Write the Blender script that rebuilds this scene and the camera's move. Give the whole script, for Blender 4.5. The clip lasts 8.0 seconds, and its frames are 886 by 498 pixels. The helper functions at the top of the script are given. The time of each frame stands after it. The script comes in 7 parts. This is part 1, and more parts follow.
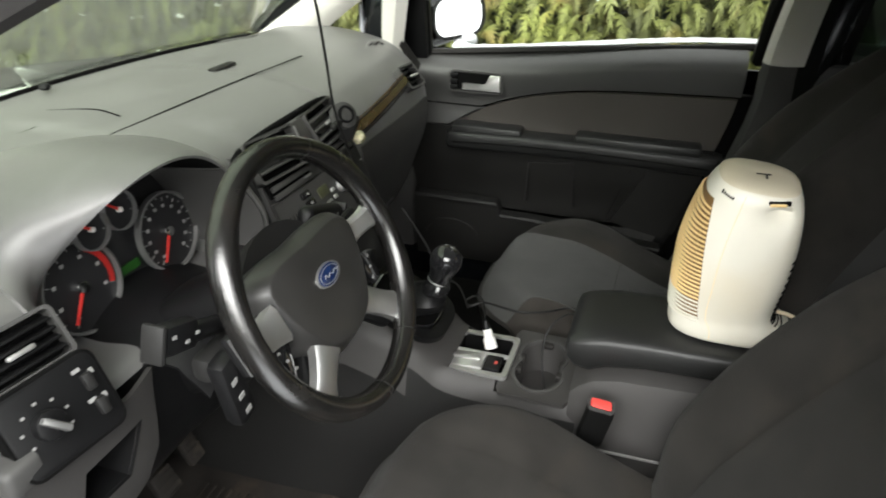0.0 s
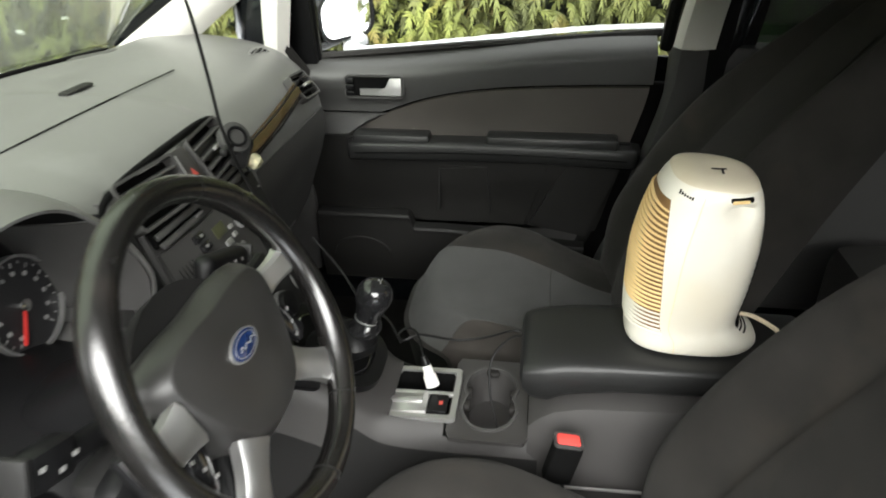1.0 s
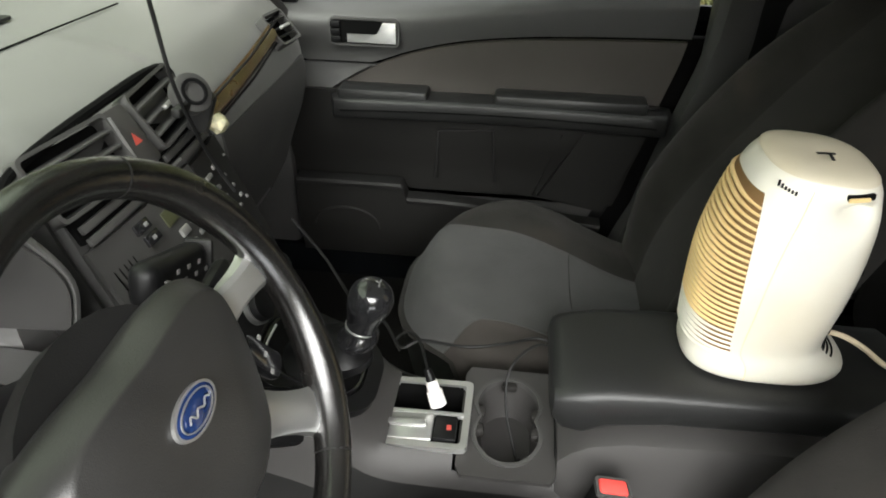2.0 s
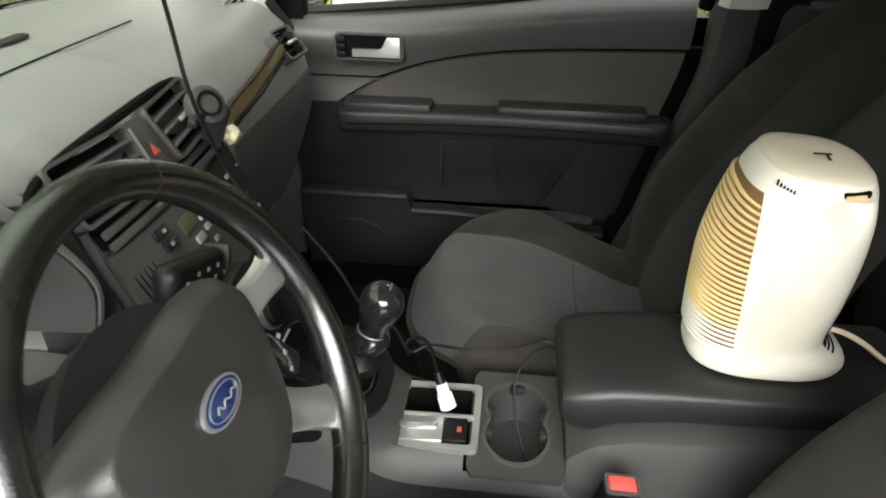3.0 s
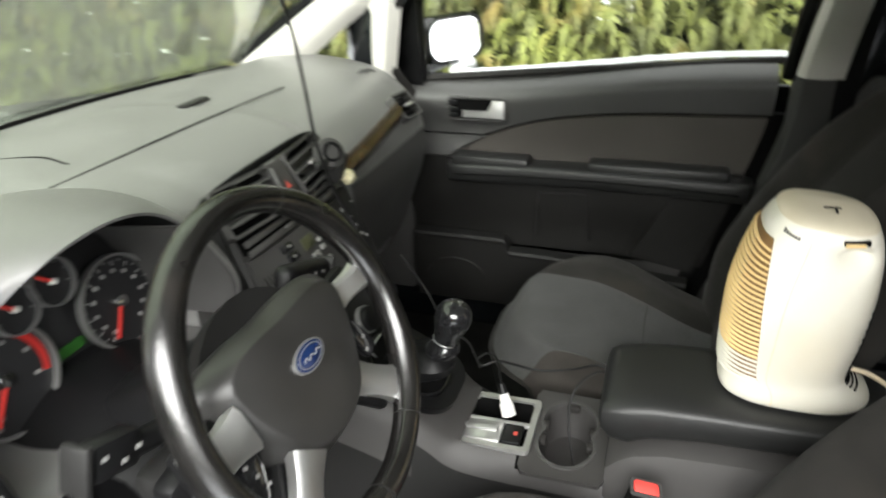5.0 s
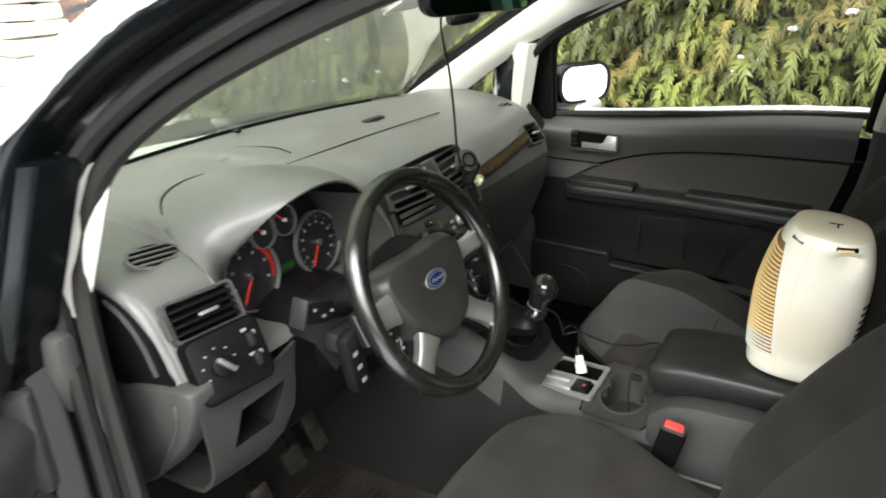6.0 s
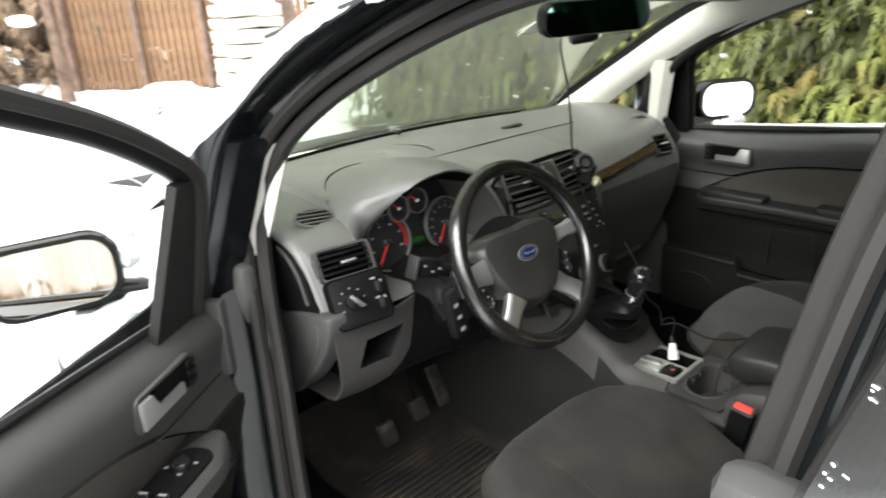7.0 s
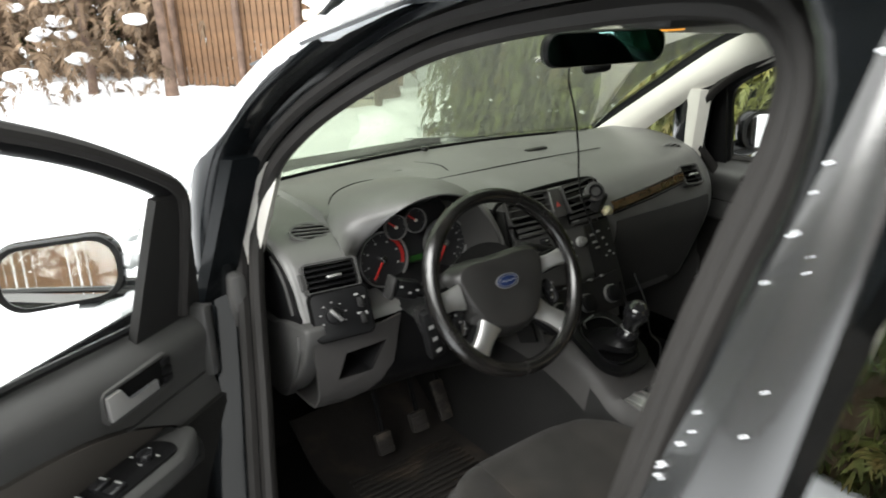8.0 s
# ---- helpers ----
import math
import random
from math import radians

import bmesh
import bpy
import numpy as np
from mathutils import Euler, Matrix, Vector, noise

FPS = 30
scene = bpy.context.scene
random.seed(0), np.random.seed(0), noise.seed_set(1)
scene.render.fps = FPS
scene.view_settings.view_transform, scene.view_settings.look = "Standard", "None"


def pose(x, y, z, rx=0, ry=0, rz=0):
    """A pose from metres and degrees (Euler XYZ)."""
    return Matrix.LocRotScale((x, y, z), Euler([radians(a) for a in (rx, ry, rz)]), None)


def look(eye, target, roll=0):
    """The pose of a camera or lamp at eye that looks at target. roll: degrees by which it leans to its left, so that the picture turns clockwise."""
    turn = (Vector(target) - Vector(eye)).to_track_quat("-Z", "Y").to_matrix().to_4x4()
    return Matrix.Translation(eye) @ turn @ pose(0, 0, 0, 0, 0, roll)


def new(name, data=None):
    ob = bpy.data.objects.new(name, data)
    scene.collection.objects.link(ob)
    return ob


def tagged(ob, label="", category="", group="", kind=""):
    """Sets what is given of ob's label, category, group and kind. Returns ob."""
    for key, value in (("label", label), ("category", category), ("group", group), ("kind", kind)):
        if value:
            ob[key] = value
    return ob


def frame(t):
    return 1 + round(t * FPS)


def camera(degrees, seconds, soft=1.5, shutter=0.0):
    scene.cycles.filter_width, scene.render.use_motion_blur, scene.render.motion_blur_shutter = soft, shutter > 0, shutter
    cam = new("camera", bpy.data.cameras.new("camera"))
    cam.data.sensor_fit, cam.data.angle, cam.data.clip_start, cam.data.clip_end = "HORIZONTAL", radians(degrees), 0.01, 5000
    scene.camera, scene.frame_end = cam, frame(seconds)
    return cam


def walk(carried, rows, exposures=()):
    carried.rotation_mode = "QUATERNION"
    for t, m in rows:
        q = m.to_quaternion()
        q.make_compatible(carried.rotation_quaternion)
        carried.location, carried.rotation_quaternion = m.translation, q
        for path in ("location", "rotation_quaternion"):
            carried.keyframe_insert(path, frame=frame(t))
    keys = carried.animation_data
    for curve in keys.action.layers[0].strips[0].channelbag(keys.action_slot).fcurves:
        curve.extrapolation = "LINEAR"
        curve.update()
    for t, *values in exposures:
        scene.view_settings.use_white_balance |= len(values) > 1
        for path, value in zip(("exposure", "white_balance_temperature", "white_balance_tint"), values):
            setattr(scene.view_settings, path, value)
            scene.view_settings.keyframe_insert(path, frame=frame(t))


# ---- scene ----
cam = camera(66.0, 8.0, soft=1.8, shutter=0.45)
PATH = [
    (0, (-0.967, -0.368, 1.374), (0.697, 0.195, 0.418), -0.0),
    (0.5, (-0.932, -0.285, 1.369), (0.791, 0.04, 0.406), 2.1),
    (1, (-0.835, -0.278, 1.344), (0.9, -0.016, 0.384), -1.1),
    (1.5, (-0.665, -0.244, 1.283), (1.062, -0.005, 0.303), -1.0),
    (1.7, (-0.64, -0.207, 1.289), (1.038, 0.003, 0.221), 1.1),
    (2.8, (-0.631, -0.196, 1.268), (1.049, -0.079, 0.189), 0.5),
    (3, (-0.661, -0.194, 1.284), (1.037, -0.008, 0.244), 0.5),
    (3.5, (-0.676, -0.211, 1.299), (1.049, -0.067, 0.297), 0.7),
    (4, (-0.665, -0.216, 1.274), (1.024, -0.159, 0.205), 0.2),
    (4.5, (-0.691, -0.224, 1.277), (1.004, -0.136, 0.219), 0.3),
    (5, (-0.813, -0.311, 1.335), (0.882, 0.266, 0.444), -2.1),
    (5.2, (-0.874, -0.383, 1.348), (0.788, 0.338, 0.5), -0.2),
    (6.3, (-1.188, -0.552, 1.401), (0.363, 0.479, 0.671), -2.2),
    (6.5, (-1.213, -0.613, 1.398), (0.315, 0.487, 0.724), -2.3),
    (7, (-1.233, -0.753, 1.409), (0.032, 0.621, 0.693), -2.9),
    (7.5, (-1.208, -0.775, 1.411), (-0.049, 0.708, 0.736), -3.2),
    (8, (-1.098, -0.889, 1.446), (-0.02, 0.646, 0.751), -1.6),
]
EXPOSURES = [(0.0, 2.08), (0.8, 2.26), (3.0, 2.48), (4.6, 2.50), (5.2, 2.38), (6.5, 2.0), (7.3, 1.97), (8.0, 1.50)]
walk(cam, [(t, look(eye, target, roll)) for t, eye, target, roll in PATH], EXPOSURES)

# ---- sky and light: bright overcast winter day ----
world = bpy.data.worlds.new("overcast_sky")
scene.world = world
world.use_nodes = True
wn, wl = world.node_tree.nodes, world.node_tree.links
wn.clear()
sky = wn.new("ShaderNodeTexSky")
sky.sky_type, sky.sun_disc = "NISHITA", False
sky.sun_elevation, sky.sun_rotation = radians(38), radians(262)
sky.dust_density, sky.air_density = 4.0, 1.0
pale = wn.new("ShaderNodeHueSaturation")
pale.inputs["Saturation"].default_value = 0.12
back = wn.new("ShaderNodeBackground")
back.inputs["Strength"].default_value = 0.13
wout = wn.new("ShaderNodeOutputWorld")
wl.new(sky.outputs["Color"], pale.inputs["Color"])
cloud = wn.new("ShaderNodeMix")
cloud.data_type = "RGBA"
cloud.inputs["Factor"].default_value = 0.75
cloud.inputs[7].default_value = (8.6, 8.72, 8.45, 1)
wl.new(pale.outputs["Color"], cloud.inputs[6])
wl.new(cloud.outputs[2], back.inputs["Color"])
wl.new(back.outputs["Background"], wout.inputs["Surface"])
sun_data = bpy.data.lights.new("sun", "SUN")
sun_data.energy, sun_data.angle, sun_data.color = 2.3, radians(60), (1.0, 1.0, 0.965)
sun = new("sun", sun_data)
sun.matrix_world = look((-4.8, -0.7, 4.6), (0, 0, 0.8))


# ---- materials ----
def mat(name, color, rough=0.5, metal=0.0, vary=0.15, coarse=6.0, fine=0.0, bump=0.0, dist=0.001, coat=0.0, sheen=0.0,
        stain=None, stain_scale=3.0, stain_from=0.55, rough_vary=0.1, island=0.0, spec=0.5):
    """A surface with two scales of colour change and a fine relief."""
    m = bpy.data.materials.new(name)
    m.use_nodes = True
    n, l = m.node_tree.nodes, m.node_tree.links
    b = n["Principled BSDF"]
    tc = n.new("ShaderNodeTexCoord")
    big = n.new("ShaderNodeTexNoise")
    big.inputs["Scale"].default_value, big.inputs["Detail"].default_value = coarse, 5
    l.new(tc.outputs["Object"], big.inputs["Vector"])
    ramp = n.new("ShaderNodeMapRange")
    ramp.inputs["From Min"].default_value, ramp.inputs["From Max"].default_value = 0.3, 0.7
    ramp.inputs["To Min"].default_value, ramp.inputs["To Max"].default_value = 1 - vary, 1 + vary
    l.new(big.outputs["Fac"], ramp.inputs["Value"])
    mul = n.new("ShaderNodeVectorMath")
    mul.operation = "SCALE"
    mul.inputs[0].default_value = color
    l.new(ramp.outputs["Result"], mul.inputs["Scale"])
    out = mul.outputs["Vector"]
    if island:
        geo = n.new("ShaderNodeNewGeometry")
        r2 = n.new("ShaderNodeMapRange")
        r2.inputs["To Min"].default_value, r2.inputs["To Max"].default_value = 1 - island, 1 + island
        l.new(geo.outputs["Random Per Island"], r2.inputs["Value"])
        m2 = n.new("ShaderNodeVectorMath")
        m2.operation = "SCALE"
        l.new(out, m2.inputs[0])
        l.new(r2.outputs["Result"], m2.inputs["Scale"])
        out = m2.outputs["Vector"]
    if stain:
        sn = n.new("ShaderNodeTexNoise")
        sn.inputs["Scale"].default_value, sn.inputs["Detail"].default_value = stain_scale, 8
        l.new(tc.outputs["Object"], sn.inputs["Vector"])
        sr = n.new("ShaderNodeMapRange")
        sr.inputs["From Min"].default_value, sr.inputs["From Max"].default_value = stain_from, stain_from + 0.2
        l.new(sn.outputs["Fac"], sr.inputs["Value"])
        mx = n.new("ShaderNodeMix")
        mx.data_type = "RGBA"
        l.new(sr.outputs["Result"], mx.inputs["Factor"])
        l.new(out, mx.inputs[6])
        mx.inputs[7].default_value = (*stain, 1)
        out = mx.outputs[2]
    l.new(out, b.inputs["Base Color"])
    rr = n.new("ShaderNodeMapRange")
    rr.inputs["To Min"].default_value, rr.inputs["To Max"].default_value = max(0.02, rough - rough_vary), min(1, rough + rough_vary)
    l.new(big.outputs["Fac"], rr.inputs["Value"])
    l.new(rr.outputs["Result"], b.inputs["Roughness"])
    b.inputs["Metallic"].default_value = metal
    b.inputs["Coat Weight"].default_value = coat
    b.inputs["Sheen Weight"].default_value = sheen
    b.inputs["Specular IOR Level"].default_value = spec
    if fine:
        fn = n.new("ShaderNodeTexNoise")
        fn.inputs["Scale"].default_value, fn.inputs["Detail"].default_value = fine, 3
        l.new(tc.outputs["Object"], fn.inputs["Vector"])
        bp = n.new("ShaderNodeBump")
        bp.inputs["Strength"].default_value, bp.inputs["Distance"].default_value = bump, dist
        l.new(fn.outputs["Fac"], bp.inputs["Height"])
        l.new(bp.outputs["Normal"], b.inputs["Normal"])
    return m


def glow(name, color, strength):
    m = bpy.data.materials.new(name)
    m.use_nodes = True
    b = m.node_tree.nodes["Principled BSDF"]
    b.inputs["Base Color"].default_value = (*color, 1)
    b.inputs["Emission Color"].default_value = (*color, 1)
    b.inputs["Emission Strength"].default_value = strength
    return m


def pane(name, tint, base=0.04, rough=0.0, gloss=1.0, haze=0.0):
    """Thin clear glass: what is behind it shows through, with a reflection on top."""
    m = bpy.data.materials.new(name)
    m.use_nodes = True
    n, l = m.node_tree.nodes, m.node_tree.links
    n.remove(n["Principled BSDF"])
    tr, gl, mx, fr = n.new("ShaderNodeBsdfTransparent"), n.new("ShaderNodeBsdfGlossy"), n.new("ShaderNodeMixShader"), n.new("ShaderNodeLayerWeight")
    tr.inputs["Color"].default_value = (*tint, 1)
    gl.inputs["Roughness"].default_value = rough
    gl.inputs["Color"].default_value = (gloss, gloss, gloss, 1)
    fr.inputs["Blend"].default_value = 0.5
    pw, rg0 = n.new("ShaderNodeMath"), n.new("ShaderNodeMapRange")
    pw.operation = "POWER"
    pw.inputs[1].default_value = 5.0
    rg0.inputs["To Min"].default_value, rg0.inputs["To Max"].default_value = base, 0.9
    l.new(fr.outputs["Facing"], pw.inputs[0])
    l.new(pw.outputs["Value"], rg0.inputs["Value"])
    l.new(rg0.outputs["Result"], mx.inputs["Fac"])
    l.new(tr.outputs["BSDF"], mx.inputs[1])
    l.new(gl.outputs["BSDF"], mx.inputs[2])
    last = mx.outputs["Shader"]
    if haze:
        df, m3, nz, rg = n.new("ShaderNodeBsdfDiffuse"), n.new("ShaderNodeMixShader"), n.new("ShaderNodeTexNoise"), n.new("ShaderNodeMapRange")
        df.inputs["Color"].default_value = (0.7, 0.7, 0.68, 1)
        nz.inputs["Scale"].default_value, nz.inputs["Detail"].default_value = 5, 6
        rg.inputs["To Min"].default_value, rg.inputs["To Max"].default_value = haze * 0.4, haze * 1.6
        l.new(nz.outputs["Fac"], rg.inputs["Value"])
        l.new(rg.outputs["Result"], m3.inputs["Fac"])
        l.new(last, m3.inputs[1])
        l.new(df.outputs["BSDF"], m3.inputs[2])
        last = m3.outputs["Shader"]
    l.new(last, n["Material Output"].inputs["Surface"])
    return m


M = dict(
    dash=mat("dash_plastic", (0.118, 0.117, 0.114), 0.42, vary=0.10, fine=900, bump=0.35, dist=0.0006, spec=0.8, stain=(0.15, 0.15, 0.147), stain_scale=7, stain_from=0.56),
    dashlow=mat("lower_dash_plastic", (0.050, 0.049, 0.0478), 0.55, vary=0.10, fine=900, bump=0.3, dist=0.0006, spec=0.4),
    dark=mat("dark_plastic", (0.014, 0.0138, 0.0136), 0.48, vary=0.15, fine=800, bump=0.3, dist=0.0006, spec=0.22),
    black=mat("black_plastic", (0.006, 0.006, 0.0064), 0.42, vary=0.2, fine=700, bump=0.15, dist=0.0005, spec=0.2),
    gloss=mat("gloss_black", (0.012, 0.012, 0.013), 0.16, vary=0.1, coat=0.4),
    # near-black for openings and gaps: their shade is put into the colour
    hole=mat("recess_shade_black", (0.003, 0.003, 0.003), 0.9, vary=0.2, spec=0.08),
    door=mat("door_plastic", (0.041, 0.0406, 0.0396), 0.52, vary=0.12, fine=900, bump=0.35, dist=0.0006, spec=0.65),
    # darker copy of the door plastic: shade low on the door is in the colour
    doorlow=mat("shaded_door_plastic", (0.0135, 0.0132, 0.0126), 0.5, vary=0.16, fine=900, bump=0.35, dist=0.0006, spec=0.18),
    # console grey is lowered to hold the shade beside the driver's seat
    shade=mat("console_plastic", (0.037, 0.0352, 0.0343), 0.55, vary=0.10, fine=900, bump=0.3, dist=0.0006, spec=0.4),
    insert=mat("door_insert_vinyl", (0.058, 0.0525, 0.0472), 0.55, vary=0.1, fine=700, bump=0.4, dist=0.0006, spec=0.35),
    fabric=mat("seat_fabric", (0.0205, 0.0193, 0.0176), 0.95, vary=0.2, coarse=14, fine=1100, bump=0.8, dist=0.0012, sheen=0.05, stain=(0.030, 0.0265, 0.0225), stain_scale=9, stain_from=0.54, spec=0.08),
    fabric2=mat("seat_centre_fabric", (0.053, 0.053, 0.052), 0.95, vary=0.15, coarse=14, fine=900, bump=0.9, dist=0.0014, sheen=0.06, stain=(0.062, 0.0595, 0.056), stain_scale=11, stain_from=0.6, spec=0.2),
    sidecloth=mat("seat_side_cloth", (0.038, 0.0345, 0.031), 0.95, vary=0.2, coarse=14, fine=1000, bump=0.8, dist=0.0012, spec=0.1),
    leather=mat("wheel_leather", (0.0065, 0.0061, 0.0058), 0.24, spec=0.85, vary=0.25, coarse=25, fine=500, bump=0.35, dist=0.0006, stain=(0.020, 0.017, 0.015), stain_scale=22, rough_vary=0.10),
    hubpad=mat("airbag_cover_plastic", (0.0225, 0.0219, 0.0211), 0.38, vary=0.18, coarse=18, fine=800, bump=0.4, dist=0.0006, spec=0.5),
    pad=mat("armrest_vinyl", (0.014, 0.0142, 0.0142), 0.42, vary=0.12, fine=420, bump=0.4, dist=0.0006, spec=0.4),
    silver=mat("satin_silver", (0.50, 0.50, 0.49), 0.33, metal=0.75, vary=0.06, coarse=20),
    spoke=mat("brushed_spoke_silver", (0.66, 0.66, 0.65), 0.42, metal=1.0, vary=0.08, coarse=20),
    bezel=mat("dark_bezel_silver", (0.30, 0.30, 0.295), 0.35, metal=0.7, vary=0.08, coarse=20),
    chrome=mat("chrome", (0.75, 0.75, 0.74), 0.14, metal=1.0, vary=0.05),
    white=mat("white_plastic", (0.78, 0.77, 0.74), 0.4, vary=0.05),
    trim=mat("pillar_trim", (0.54, 0.525, 0.49), 0.75, vary=0.05, fine=600, bump=0.25, dist=0.0006),
    liner=mat("headliner_cloth", (0.33, 0.325, 0.30), 0.95, vary=0.06, fine=700, bump=0.5, dist=0.001),
    paint=mat("black_car_paint", (0.004, 0.0048, 0.0055), 0.13, vary=0.2, spec=0.3, fine=60, bump=0.02, dist=0.001),
    film=mat("pillar_film", (0.014, 0.0145, 0.015), 0.24, vary=0.15, coarse=5, fine=400, bump=0.10, dist=0.0005, spec=1.0, coat=0.8, rough_vary=0.04),
    rubber=mat("seal_rubber", (0.015, 0.0138, 0.0130), 0.66, vary=0.15, fine=300, bump=0.2, dist=0.0006, spec=0.3),
    tyre=mat("tyre_rubber", (0.02, 0.02, 0.02), 0.8),
    cream=mat("cream_plastic", (0.67, 0.645, 0.56), 0.32, vary=0.05, coarse=9, stain=(0.65, 0.60, 0.48), stain_scale=5, stain_from=0.55),
    yellow=mat("yellowed_plastic", (0.78, 0.57, 0.27), 0.42, vary=0.14, coarse=12),
    # cream darkened for a top that the car roof shades, with mottling
    lid=mat("shaded_cream_plastic", (0.60, 0.545, 0.42), 0.38, vary=0.07, coarse=9, stain=(0.52, 0.45, 0.31), stain_scale=8, stain_from=0.55),
    # yellowed plastic with the shade between the slats mixed into its colour
    yellowback=mat("yellowed_gap_shade", (0.17, 0.095, 0.033), 0.6, vary=0.2),
    dullred=mat("faded_red_mark", (0.42, 0.06, 0.045), 0.45, vary=0.05),
    red=mat("red_button", (0.75, 0.07, 0.06), 0.35, vary=0.05),
    needle=glow("red_needle", (0.50, 0.03, 0.025), 0.02),
    lcd=glow("green_display", (0.010, 0.06, 0.006), 0.012),
    amber=glow("amber_lens", (1.0, 0.42, 0.05), 0.3),
    dial=mat("dial_face", (0.012, 0.012, 0.013), 0.5, vary=0.05),
    mark=mat("pale_markings", (0.24, 0.24, 0.235), 0.5, vary=0.05),
    blue=mat("blue_enamel", (0.008, 0.022, 0.085), 0.2, vary=0.1, coat=0.5),
    wood=mat("wood_trim", (0.055, 0.032, 0.016), 0.22, vary=0.5, coarse=40, coat=0.6),
    cable=mat("black_cable", (0.008, 0.008, 0.008), 0.5, spec=0.2),
    mirror=mat("mirror_glass", (0.9, 0.9, 0.9), 0.02, metal=1.0, vary=0.01, rough_vary=0.0),
    gmirror=mat("dark_mirror_glass", (0.22, 0.42, 0.38), 0.03, metal=1.0, vary=0.02, rough_vary=0.0),
    mat_carpet=mat("carpet", (0.007, 0.0066, 0.0062), 0.95, spec=0.1, vary=0.3, coarse=25, fine=500, bump=1.0, dist=0.002),
    rubber_mat=mat("dirty_rubber_mat", (0.018, 0.0155, 0.0135), 0.6, vary=0.3, coarse=12, fine=90, bump=0.4, dist=0.002, stain=(0.06, 0.044, 0.032), stain_scale=10, stain_from=0.54),
    pedal=mat("pedal_rubber", (0.022, 0.019, 0.017), 0.7, vary=0.3, coarse=30, stain=(0.085, 0.07, 0.055), stain_scale=25, stain_from=0.5),
    snow=mat("snow", (0.86, 0.88, 0.92), 0.7, vary=0.03, coarse=2, fine=14, bump=0.5, dist=0.03),
    snow2=mat("clinging_snow", (0.85, 0.87, 0.9), 0.7, vary=0.04, fine=60, bump=0.6, dist=0.01),
    stone=mat("pale_stone", (0.42, 0.38, 0.32), 0.85, vary=0.25, coarse=4, fine=40, bump=0.7, dist=0.02, island=0.25),
    bark=mat("bark", (0.15, 0.10, 0.075), 0.9, vary=0.35, coarse=7, fine=35, bump=1.0, dist=0.03),
    plank=mat("fence_wood", (0.17, 0.095, 0.05), 0.8, vary=0.3, coarse=5, fine=50, bump=0.5, dist=0.01),
    leaf=mat("thuja_leaf", (0.070, 0.080, 0.0145), 0.7, vary=0.6, coarse=2.2, island=0.4, stain=(0.15, 0.092, 0.018), stain_scale=3.0, stain_from=0.55),
    # near-black green: shade deep in the hedge is put into the colour
    leafdark=mat("hedge_inner_shade", (0.012, 0.018, 0.006), 0.9, vary=0.5, coarse=7, fine=20, bump=1.0, dist=0.05),
    brush=mat("dry_brush", (0.16, 0.11, 0.07), 0.9, vary=0.4, coarse=3, island=0.4),
    glass=pane("window_glass", (0.97, 0.98, 0.97), 0.025),
    screen=pane("windscreen_glass", (0.66, 0.71, 0.62), 0.08, haze=0.11),
    privacy=pane("rear_side_glass", (0.13, 0.20, 0.17), 0.34),
)


# ---- mesh helpers ----
def thing(name, label, category, at=(0, 0, 0), group="", kind=""):
    ob = new(name)
    ob.empty_display_size = 0.05
    ob.location = at
    return tagged(ob, label, category, group, kind)


def part(name, bm, material, parent=None, label="", sharp=38):
    me = bpy.data.meshes.new(name)
    bmesh.ops.recalc_face_normals(bm, faces=bm.faces)
    bm.to_mesh(me)
    bm.free()
    me.shade_smooth()
    me.set_sharp_from_angle(angle=radians(sharp))
    me.materials.append(M[material] if isinstance(material, str) else material)
    ob = new(name, me)
    if parent:
        ob.parent = parent
        if parent.type == "EMPTY":
            ob.matrix_parent_inverse = parent.matrix_basis.inverted()
    return tagged(ob, label)


def solo(name, bm, material, label, category, group="", kind="", sharp=38):
    return tagged(part(name, bm, material, None, "", sharp), label, category, group, kind)


def join(*bms):
    out = bmesh.new()
    for b in bms:
        me = bpy.data.meshes.new("tmp")
        b.to_mesh(me)
        b.free()
        out.from_mesh(me)
        bpy.data.meshes.remove(me)
    return out


def moved(bm, m):
    bmesh.ops.transform(bm, matrix=m, verts=bm.verts)
    return bm


def box(c, s, bev=0.003, m=None, seg=2):
    """A box with rounded edges: centre, size; m turns it about its centre."""
    bm = bmesh.new()
    bmesh.ops.create_cube(bm, size=1)
    bmesh.ops.scale(bm, vec=s, verts=bm.verts)
    if bev:
        bmesh.ops.bevel(bm, geom=bm.edges[:], offset=min(bev, min(s) * 0.45), segments=seg, profile=0.5, affect="EDGES")
    return moved(bm, Matrix.Translation(c) @ (m or Matrix()))


def rot(rx=0, ry=0, rz=0):
    return pose(0, 0, 0, rx, ry, rz)


def loft(rings, closed=True, caps=True):
    bm = bmesh.new()
    rows = [[bm.verts.new(p) for p in r] for r in rings]
    n = len(rings[0])
    for a, b in zip(rows, rows[1:]):
        for i in range(n if closed else n - 1):
            j = (i + 1) % n
            bm.faces.new((a[i], a[j], b[j], b[i]))
    if closed and caps:
        bm.faces.new(rows[0][::-1])
        bm.faces.new(rows[-1])
    return bm


